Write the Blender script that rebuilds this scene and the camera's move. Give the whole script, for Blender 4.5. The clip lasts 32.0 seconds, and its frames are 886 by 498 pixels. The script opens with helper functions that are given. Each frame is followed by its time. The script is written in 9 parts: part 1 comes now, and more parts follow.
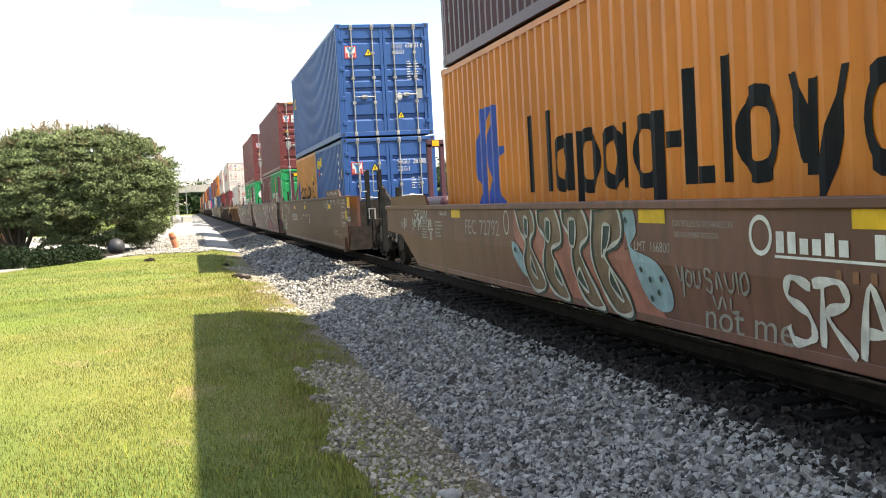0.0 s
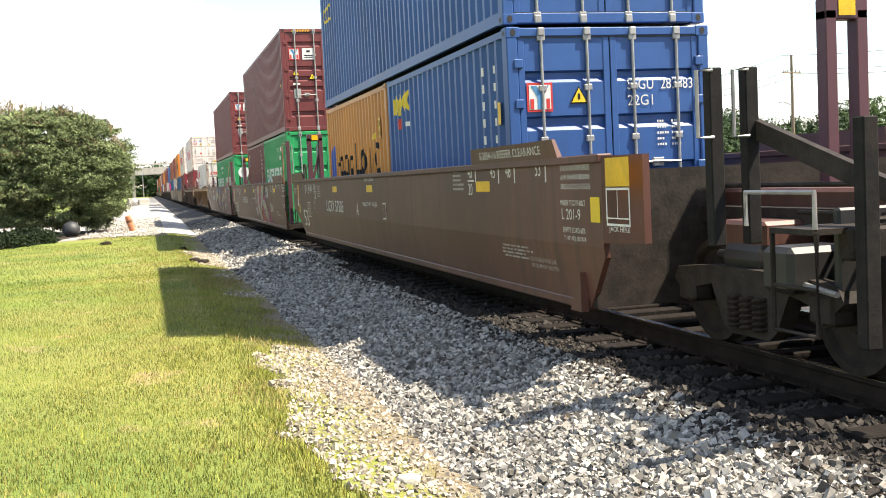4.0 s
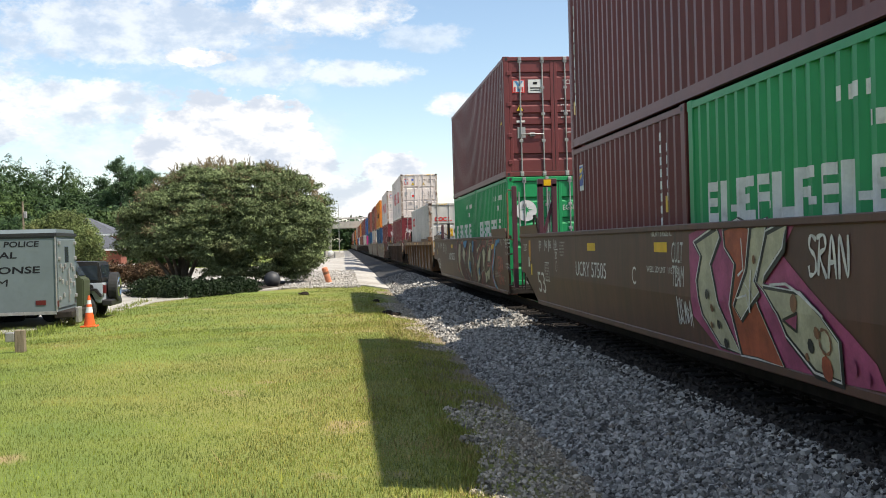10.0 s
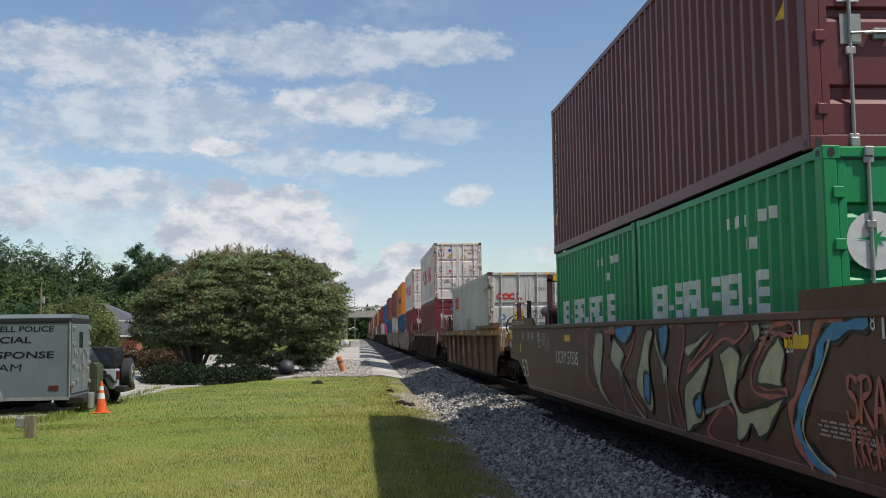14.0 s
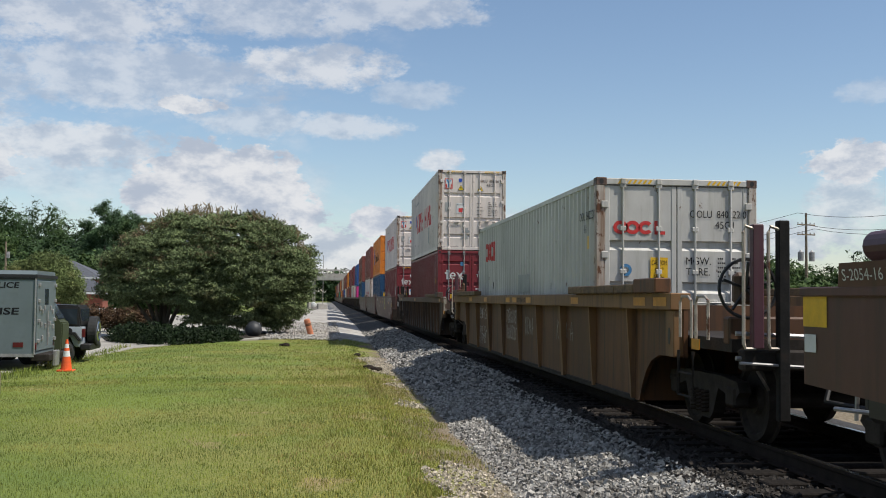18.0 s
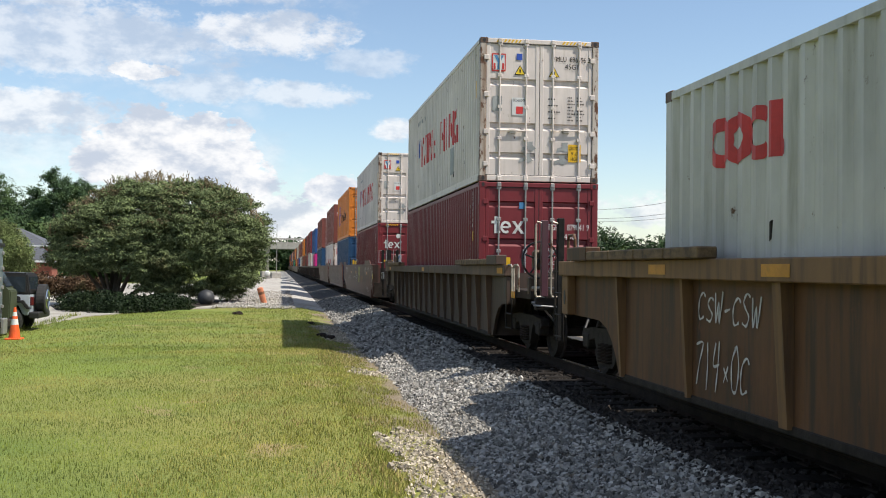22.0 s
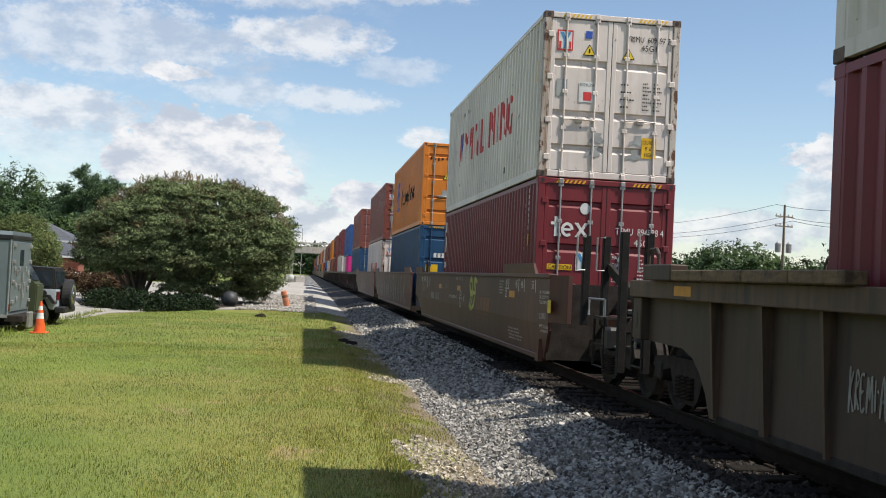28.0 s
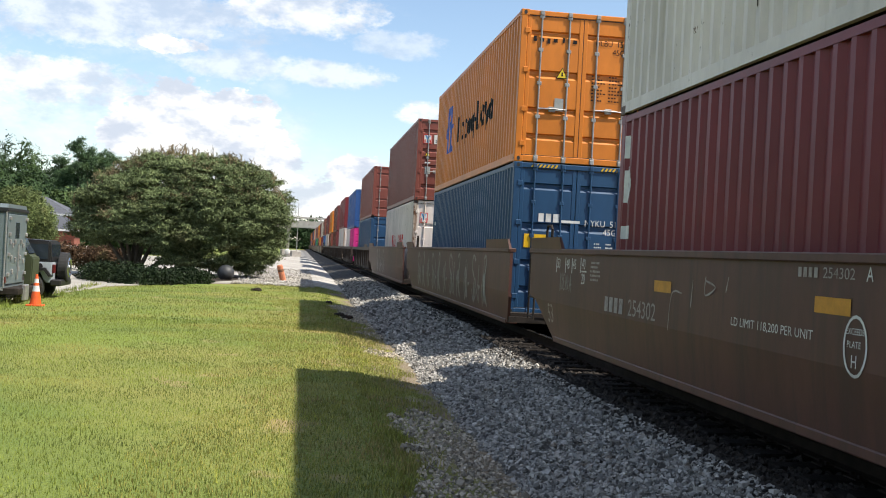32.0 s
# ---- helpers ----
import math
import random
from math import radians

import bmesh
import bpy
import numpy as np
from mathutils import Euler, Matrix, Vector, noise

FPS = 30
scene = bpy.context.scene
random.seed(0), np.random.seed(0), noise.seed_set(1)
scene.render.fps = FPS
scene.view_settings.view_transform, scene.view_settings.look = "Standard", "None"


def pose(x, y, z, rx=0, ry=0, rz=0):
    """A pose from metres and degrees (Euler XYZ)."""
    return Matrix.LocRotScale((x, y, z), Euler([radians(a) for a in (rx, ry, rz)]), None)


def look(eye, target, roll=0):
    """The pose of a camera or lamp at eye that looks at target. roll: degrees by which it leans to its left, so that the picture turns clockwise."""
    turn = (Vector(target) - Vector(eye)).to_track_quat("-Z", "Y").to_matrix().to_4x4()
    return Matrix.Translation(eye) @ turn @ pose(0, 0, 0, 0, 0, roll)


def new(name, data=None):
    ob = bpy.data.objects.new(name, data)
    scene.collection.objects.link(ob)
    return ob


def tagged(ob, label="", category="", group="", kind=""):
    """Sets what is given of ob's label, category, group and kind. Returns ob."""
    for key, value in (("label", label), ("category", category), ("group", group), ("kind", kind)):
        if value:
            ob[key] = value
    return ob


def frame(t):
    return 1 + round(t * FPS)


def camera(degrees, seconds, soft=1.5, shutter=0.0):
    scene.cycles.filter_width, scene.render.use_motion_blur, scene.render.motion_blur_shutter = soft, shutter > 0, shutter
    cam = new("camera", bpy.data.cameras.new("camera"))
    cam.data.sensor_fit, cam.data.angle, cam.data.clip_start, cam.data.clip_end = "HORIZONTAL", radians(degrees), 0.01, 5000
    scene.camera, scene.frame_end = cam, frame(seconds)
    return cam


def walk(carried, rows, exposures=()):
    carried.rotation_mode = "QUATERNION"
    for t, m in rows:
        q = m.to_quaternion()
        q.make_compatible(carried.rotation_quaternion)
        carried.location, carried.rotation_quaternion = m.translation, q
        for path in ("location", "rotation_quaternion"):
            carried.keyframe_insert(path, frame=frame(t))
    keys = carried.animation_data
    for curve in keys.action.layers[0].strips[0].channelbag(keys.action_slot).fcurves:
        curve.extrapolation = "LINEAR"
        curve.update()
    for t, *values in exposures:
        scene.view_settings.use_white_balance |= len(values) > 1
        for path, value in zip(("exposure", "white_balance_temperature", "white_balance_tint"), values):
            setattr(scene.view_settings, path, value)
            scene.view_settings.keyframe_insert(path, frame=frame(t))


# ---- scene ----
cam = camera(45.04, 32.0, 1.0)
PATH = [
    (0, pose(-5.206, -0.102, 1.413, 87.202, 3.032, -13.271)),
    (0.5, pose(-5.207, -0.103, 1.411, 86.992, 3.085, -13.360)),
    (1, pose(-5.205, -0.103, 1.412, 86.641, 3.223, -13.324)),
    (1.5, pose(-5.195, -0.105, 1.413, 86.603, 2.975, -13.216)),
    (2, pose(-5.185, -0.107, 1.417, 86.575, 3.151, -13.455)),
    (2.5, pose(-5.186, -0.109, 1.419, 86.445, 3.193, -13.807)),
    (4.5, pose(-5.221, -0.104, 1.428, 86.201, 2.715, -15.642)),
    (5, pose(-5.236, -0.103, 1.430, 86.504, 3.047, -9.932)),
    (5.5, pose(-5.254, -0.101, 1.436, 87.726, 4.221, -6.298)),
    (6, pose(-5.272, -0.099, 1.449, 91.729, 4.046, -5.826)),
    (6.5, pose(-5.282, -0.091, 1.453, 93.337, 3.646, -2.260)),
    (7, pose(-5.287, -0.087, 1.451, 93.820, 3.067, -2.286)),
    (7.5, pose(-5.291, -0.091, 1.436, 93.656, 2.311, -2.140)),
    (8, pose(-5.289, -0.084, 1.425, 92.293, 1.672, -2.065)),
    (8.5, pose(-5.283, -0.081, 1.420, 92.031, 1.434, -2.363)),
    (9, pose(-5.276, -0.079, 1.421, 91.579, 1.474, -3.032)),
    (9.5, pose(-5.277, -0.075, 1.429, 90.536, 1.438, -3.952)),
    (10, pose(-5.274, -0.071, 1.430, 89.682, 1.540, -5.349)),
    (10.5, pose(-5.264, -0.070, 1.431, 89.554, 2.248, -7.232)),
    (11, pose(-5.253, -0.068, 1.434, 89.855, 2.647, -7.831)),
    (11.5, pose(-5.249, -0.070, 1.430, 90.015, 2.542, -8.548)),
    (12, pose(-5.247, -0.070, 1.423, 89.493, 2.451, -9.145)),
    (12.5, pose(-5.247, -0.061, 1.427, 89.075, 2.369, -8.756)),
    (13, pose(-5.247, -0.048, 1.437, 94.243, 1.425, -4.994)),
    (13.5, pose(-5.243, -0.037, 1.432, 94.695, 0.952, -4.351)),
    (14, pose(-5.235, -0.037, 1.420, 94.539, 0.792, -4.490)),
    (14.5, pose(-5.243, -0.036, 1.435, 94.129, 0.234, -4.881)),
    (16.5, pose(-5.264, -0.038, 1.453, 92.747, -0.092, -6.571)),
    (17, pose(-5.268, -0.029, 1.459, 92.758, -0.288, -6.400)),
    (17.5, pose(-5.268, -0.020, 1.457, 92.787, -0.388, -6.279)),
    (18, pose(-5.266, -0.012, 1.450, 92.664, -0.570, -6.213)),
    (18.5, pose(-5.267, -0.006, 1.440, 92.490, -0.621, -6.298)),
    (19, pose(-5.269, 0.000, 1.430, 92.264, -0.597, -6.488)),
    (19.5, pose(-5.263, 0.002, 1.421, 92.303, -0.486, -6.536)),
    (20, pose(-5.240, -0.022, 1.431, 92.199, -0.572, -6.784)),
    (20.5, pose(-5.243, -0.023, 1.436, 91.819, -0.660, -7.403)),
    (21, pose(-5.246, -0.026, 1.436, 91.402, -0.627, -8.153)),
    (21.5, pose(-5.247, -0.033, 1.428, 91.121, -0.624, -8.720)),
    (22, pose(-5.246, -0.032, 1.426, 91.041, -0.668, -8.656)),
    (22.5, pose(-5.242, -0.027, 1.422, 91.478, -0.747, -8.222)),
    (23, pose(-5.240, -0.012, 1.417, 91.840, -0.825, -7.797)),
    (23.5, pose(-5.237, -0.012, 1.413, 92.243, -1.029, -7.621)),
    (24, pose(-5.229, -0.017, 1.405, 92.459, -1.032, -7.433)),
    (24.5, pose(-5.224, -0.018, 1.394, 92.666, -1.133, -7.356)),
    (25, pose(-5.224, -0.017, 1.388, 92.797, -1.263, -7.255)),
    (25.5, pose(-5.235, -0.017, 1.401, 92.797, -1.903, -7.283)),
    (27.5, pose(-5.255, -0.023, 1.421, 91.862, -2.717, -7.341)),
    (28, pose(-5.257, -0.022, 1.423, 91.522, -2.783, -7.400)),
    (28.5, pose(-5.260, -0.022, 1.422, 91.349, -2.967, -7.363)),
    (29, pose(-5.258, -0.021, 1.420, 91.198, -2.968, -7.379)),
    (29.5, pose(-5.255, -0.020, 1.418, 91.063, -3.003, -7.368)),
    (30, pose(-5.253, -0.020, 1.412, 91.091, -2.878, -7.347)),
    (30.5, pose(-5.251, -0.017, 1.405, 91.022, -2.723, -7.347)),
    (31, pose(-5.255, -0.017, 1.409, 90.806, -2.898, -7.374)),
    (31.5, pose(-5.256, -0.016, 1.412, 90.479, -2.983, -7.502)),
    (32, pose(-5.257, -0.016, 1.411, 90.209, -3.069, -7.606)),
]
# the phone's exposure drifts a little as it pans
EXPOSURES = [(0, 1.36, 7300, 10), (4.5, 1.36, 7300, 10), (5.2, 1.22, 7150, 10), (6.0, 0.74, 6900, 10), (6.8, 0.14, 6700, 10), (7.6, 0.0, 6650, 10), (8.2, 0.05, 6600, 10), (9.0, 0.2, 6600, 10), (10.0, 0.55, 6800, 10), (11.0, 0.55, 6800, 10), (12.4, 0.5, 6800, 10), (13.2, 0.2, 6600, 10), (14.0, -0.05, 6500, 10), (16.5, 0.08, 6500, 10), (17.0, -0.08, 6400, 10), (18.0, -0.06, 6450, 10), (19.0, 0.16, 6500, 10), (21.0, 0.28, 6550, 10), (22.0, 0.32, 6600, 10), (23.0, 0.06, 6600, 10), (25.0, 0.15, 6600, 10), (29.0, 0.27, 6600, 10), (32.0, 0.56, 6700, 10)]
walk(cam, PATH, EXPOSURES)

# ---------------------------------------------------------------- light
SUN_WAY = Vector((0.605, -0.29, 1.0)).normalized()
sun = new("sun", bpy.data.lights.new("sun", "SUN"))
sun.data.energy, sun.data.angle, sun.data.color = 5.0, radians(0.55), (1.0, 0.95, 0.86)
sun.matrix_world = look(SUN_WAY * 100, (0, 0, 0))
SUN_EL = math.asin(SUN_WAY.z)
SUN_AZ = math.atan2(SUN_WAY.x, SUN_WAY.y)

# clouds: azimuth from the track's line, elevation, half width, half height (degrees), thickness
CLOUDS = [(-5.7, 6.4, 4.2, 1.9, 1.0), (-8.8, 5.2, 2.0, 1.2, 1.0), (-2.6, 5.0, 2.2, 1.9, 1.0), (-4.5, 3.6, 4.8, 1.9, 0.9),
          (2.8, 4.0, 1.6, 1.0, 1.0), (0.9, 2.3, 3.2, 1.2, 0.9), (0.8, 9.1, 3.2, 0.7, 0.6), (-0.4, 12.2, 4.2, 1.1, 0.8),
          (-7.2, 10.0, 1.9, 0.5, 0.95), (-10.5, 11.2, 8.5, 1.8, 0.62), (-12.8, 7.6, 5.0, 1.2, 0.8), (3.8, 15.2, 4.8, 0.9, 0.6),
          (-3.0, 15.0, 7.0, 1.4, 0.6), (-14.0, 14.2, 7.0, 1.6, 0.7), (27.2, 7.0, 2.3, 1.1, 0.95), (26.9, 5.0, 1.9, 1.9, 0.7),
          (22.5, 3.2, 5.5, 1.1, 0.8), (32.0, 2.6, 5.0, 1.3, 0.8), (6.0, 7.4, 1.3, 0.7, 0.8), (-18.0, 6.6, 3.2, 1.2, 0.9),
          (-3.6, 9.2, 3.4, 0.9, 0.55), (4.6, 10.9, 2.2, 0.8, 0.4), (12.5, 4.0, 4.0, 1.0, 0.5), (-22.0, 9.0, 6.0, 2.0, 0.7), (31.0, 10.5, 4.0, 0.7, 0.35)]


def make_world():
    world = bpy.data.worlds.new("sky")
    scene.world = world
    world.use_nodes = True
    nt = world.node_tree
    nt.nodes.clear()
    N, L = nt.nodes.new, nt.links.new

    def m(op, a, b=None, c=None, clamp=False):
        n = N("ShaderNodeMath")
        n.operation, n.use_clamp = op, clamp
        for i, v in enumerate((a, b, c)):
            if v is None:
                continue
            if isinstance(v, (int, float)):
                n.inputs[i].default_value = v
            else:
                L(v, n.inputs[i])
        return n.outputs[0]

    def ramp(v, lo, hi):
        n = N("ShaderNodeMapRange")
        n.interpolation_type = "SMOOTHSTEP"
        L(v, n.inputs[0])
        n.inputs[1].default_value, n.inputs[2].default_value = lo, hi
        return n.outputs[0]

    sky = N("ShaderNodeTexSky")
    sky.sky_type, sky.sun_disc = "NISHITA", False
    sky.sun_elevation, sky.sun_rotation = SUN_EL, SUN_AZ
    sky.air_density, sky.dust_density, sky.ozone_density = 1.0, 0.3, 1.6
    tc = N("ShaderNodeTexCoord")
    sep = N("ShaderNodeSeparateXYZ")
    L(tc.outputs["Generated"], sep.inputs[0])
    az = m("MULTIPLY", m("ARCTAN2", sep.outputs[0], sep.outputs[1]), 57.2958)
    el = m("MULTIPLY", m("ARCSINE", sep.outputs[2]), 57.2958)
    pos = N("ShaderNodeCombineXYZ")
    L(az, pos.inputs[0]), L(m("MULTIPLY", el, 1.7), pos.inputs[1])

    def noise_at(scale, detail, rough, seed):
        n = N("ShaderNodeTexNoise")
        n.inputs["Scale"].default_value, n.inputs["Detail"].default_value, n.inputs["Roughness"].default_value = scale, detail, rough
        mp = N("ShaderNodeMapping")
        mp.inputs["Location"].default_value = (seed, seed * 0.7, seed)
        L(pos.outputs[0], mp.inputs[0]), L(mp.outputs[0], n.inputs["Vector"])
        return n.outputs[0]

    puff = noise_at(0.55, 8, 0.62, 3.0)
    wide = noise_at(0.09, 5, 0.6, 11.0)
    shade = noise_at(0.45, 8, 0.6, 27.0)
    fine = noise_at(1.5, 9, 0.62, 41.0)
    wob = m("ADD", m("MULTIPLY", m("SUBTRACT", puff, 0.5), 3.0), m("MULTIPLY", m("SUBTRACT", fine, 0.5), 1.5))
    total = None
    for a, e, ra, re, thick in CLOUDS:
        dx = m("DIVIDE", m("SUBTRACT", az, a), ra)
        dy = m("DIVIDE", m("SUBTRACT", el, e), re)
        d = m("ADD", m("ADD", m("MULTIPLY", dx, dx), m("MULTIPLY", dy, dy)), wob)
        k = m("MULTIPLY", ramp(d, 1.12 if thick > 0.85 else 1.35, 0.68 if thick > 0.85 else 0.35), thick)
        total = k if total is None else m("MAXIMUM", total, k)
    thin = m("MULTIPLY", ramp(m("ADD", wide, m("MULTIPLY", puff, 0.25)), 0.60, 0.86), 0.5)
    thin = m("MULTIPLY", thin, m("MULTIPLY", ramp(el, 40.0, 17.0), ramp(az, 9.0, 1.0)))
    # Unseen cloud cover outside the view, added to brighten and whiten the shade.
    fill_cloud = N("ShaderNodeTexNoise")
    fill_cloud.inputs["Scale"].default_value, fill_cloud.inputs["Detail"].default_value = 3.2, 6
    L(tc.outputs["Generated"], fill_cloud.inputs["Vector"])
    beyond = m("MAXIMUM", ramp(m("ABSOLUTE", m("SUBTRACT", az, 5.0)), 34.0, 48.0), ramp(el, 19.0, 30.0))
    total = m("MAXIMUM", total, m("MULTIPLY", m("MULTIPLY", ramp(fill_cloud.outputs[0], 0.46, 0.60), beyond), 0.6))
    low = m("MULTIPLY", ramp(el, 5.0, 0.0), 0.25)
    total = m("MAXIMUM", m("MAXIMUM", total, thin), low)
    tint = N("ShaderNodeMix")
    tint.data_type = "RGBA"
    L(ramp(shade, 0.36, 0.62), tint.inputs[0])
    tint.inputs[6].default_value, tint.inputs[7].default_value = (0.47, 0.53, 0.63, 1), (0.80, 0.81, 0.83, 1)
    bg, cloud, mix, out = N("ShaderNodeBackground"), N("ShaderNodeBackground"), N("ShaderNodeMixShader"), N("ShaderNodeOutputWorld")
    L(sky.outputs[0], bg.inputs[0]), L(tint.outputs[2], cloud.inputs[0])
    bg.inputs[1].default_value, cloud.inputs[1].default_value = 0.125, 1.0
    L(total, mix.inputs[0]), L(bg.outputs[0], mix.inputs[1]), L(cloud.outputs[0], mix.inputs[2]), L(mix.outputs[0], out.inputs[0])


make_world()


# ---------------------------------------------------------------- materials
def rgb(v):
    return (*v, 1)


def mat(name, base, rough=0.6, metal=0.0, var=0.2, scale=2.0, stretch=(1, 1, 1), bump=0.0, bscale=60, dirt=None, dirt_lo=0.55, dirt_hi=0.75,
        dirt_scale=5.0, dirt_stretch=(1, 1, 1), rust=None, rust_lo=0.68, island=0.0, world_space=False, spec=0.5):
    ma = bpy.data.materials.new(name)
    ma.use_nodes = True
    nt = ma.node_tree
    N, L = nt.nodes.new, nt.links.new
    p = nt.nodes["Principled BSDF"]
    p.inputs["Roughness"].default_value, p.inputs["Metallic"].default_value = rough, metal
    p.inputs["Specular IOR Level"].default_value = spec
    if world_space:
        src = N("ShaderNodeNewGeometry").outputs["Position"]
    else:
        src = N("ShaderNodeTexCoord").outputs["Object"]

    def noise_of(sc, st, detail=6, rgh=0.6):
        mp, n = N("ShaderNodeMapping"), N("ShaderNodeTexNoise")
        mp.inputs["Scale"].default_value = st
        n.inputs["Scale"].default_value, n.inputs["Detail"].default_value, n.inputs["Roughness"].default_value = sc, detail, rgh
        L(src, mp.inputs[0]), L(mp.outputs[0], n.inputs["Vector"])
        return n.outputs[0]

    def mixed(fac, a, b):
        n = N("ShaderNodeMix")
        n.data_type = "RGBA"
        L(fac, n.inputs[0])
        for i, v in ((6, a), (7, b)):
            if isinstance(v, tuple):
                n.inputs[i].default_value = rgb(v)
            else:
                L(v, n.inputs[i])
        return n.outputs[2]

    def ramp(v, lo, hi):
        n = N("ShaderNodeMapRange")
        n.interpolation_type = "SMOOTHSTEP"
        L(v, n.inputs[0])
        n.inputs[1].default_value, n.inputs[2].default_value = lo, hi
        return n.outputs[0]

    dark = tuple(max(0, c * (1 - var)) for c in base)
    lite = tuple(min(1, c * (1 + var)) for c in base)
    col = mixed(ramp(noise_of(scale, stretch), 0.3, 0.7), dark, lite)
    fine = mixed(ramp(noise_of(scale * 9, stretch), 0.35, 0.65), tuple(c * (1 - var * 0.5) for c in (1, 1, 1)), (1.0, 1.0, 1.0))
    mul = N("ShaderNodeMix")
    mul.data_type, mul.blend_type = "RGBA", "MULTIPLY"
    mul.inputs[0].default_value = 1.0
    L(col, mul.inputs[6]), L(fine, mul.inputs[7])
    col = mul.outputs[2]
    if dirt:
        col = mixed(ramp(noise_of(dirt_scale, dirt_stretch), dirt_lo, dirt_hi), col, dirt)
    if rust:
        col = mixed(ramp(noise_of(7.0, (1, 1, 0.5), 8, 0.7), rust_lo, rust_lo + 0.06), col, rust)
    if island:
        g = N("ShaderNodeNewGeometry")
        hsv, mr = N("ShaderNodeHueSaturation"), N("ShaderNodeMapRange")
        L(g.outputs["Random Per Island"], mr.inputs[0])
        mr.inputs[3].default_value, mr.inputs[4].default_value = 1 - island, 1 + island
        L(mr.outputs[0], hsv.inputs["Value"]), L(col, hsv.inputs["Color"])
        col = hsv.outputs[0]
    L(col, p.inputs["Base Color"])
    if bump:
        b = N("ShaderNodeBump")
        b.inputs["Strength"].default_value, b.inputs["Distance"].default_value = bump, 0.02
        L(noise_of(bscale, (1, 1, 1)), b.inputs["Height"]), L(b.outputs[0], p.inputs["Normal"])
    return ma


RUST = (0.11, 0.045, 0.02)
GRIME = (0.07, 0.06, 0.05)


def paint(name, base, dirt=GRIME, lo=0.6, hi=0.95, rust_lo=0.7, rough=0.42, var=0.13):
    return mat(name, base, rough, 0, var, 0.7, (1, 1, 0.5), 0.06, 9, dirt, lo, hi, 2.2, (3, 3, 0.25), RUST, rust_lo, spec=0.4)


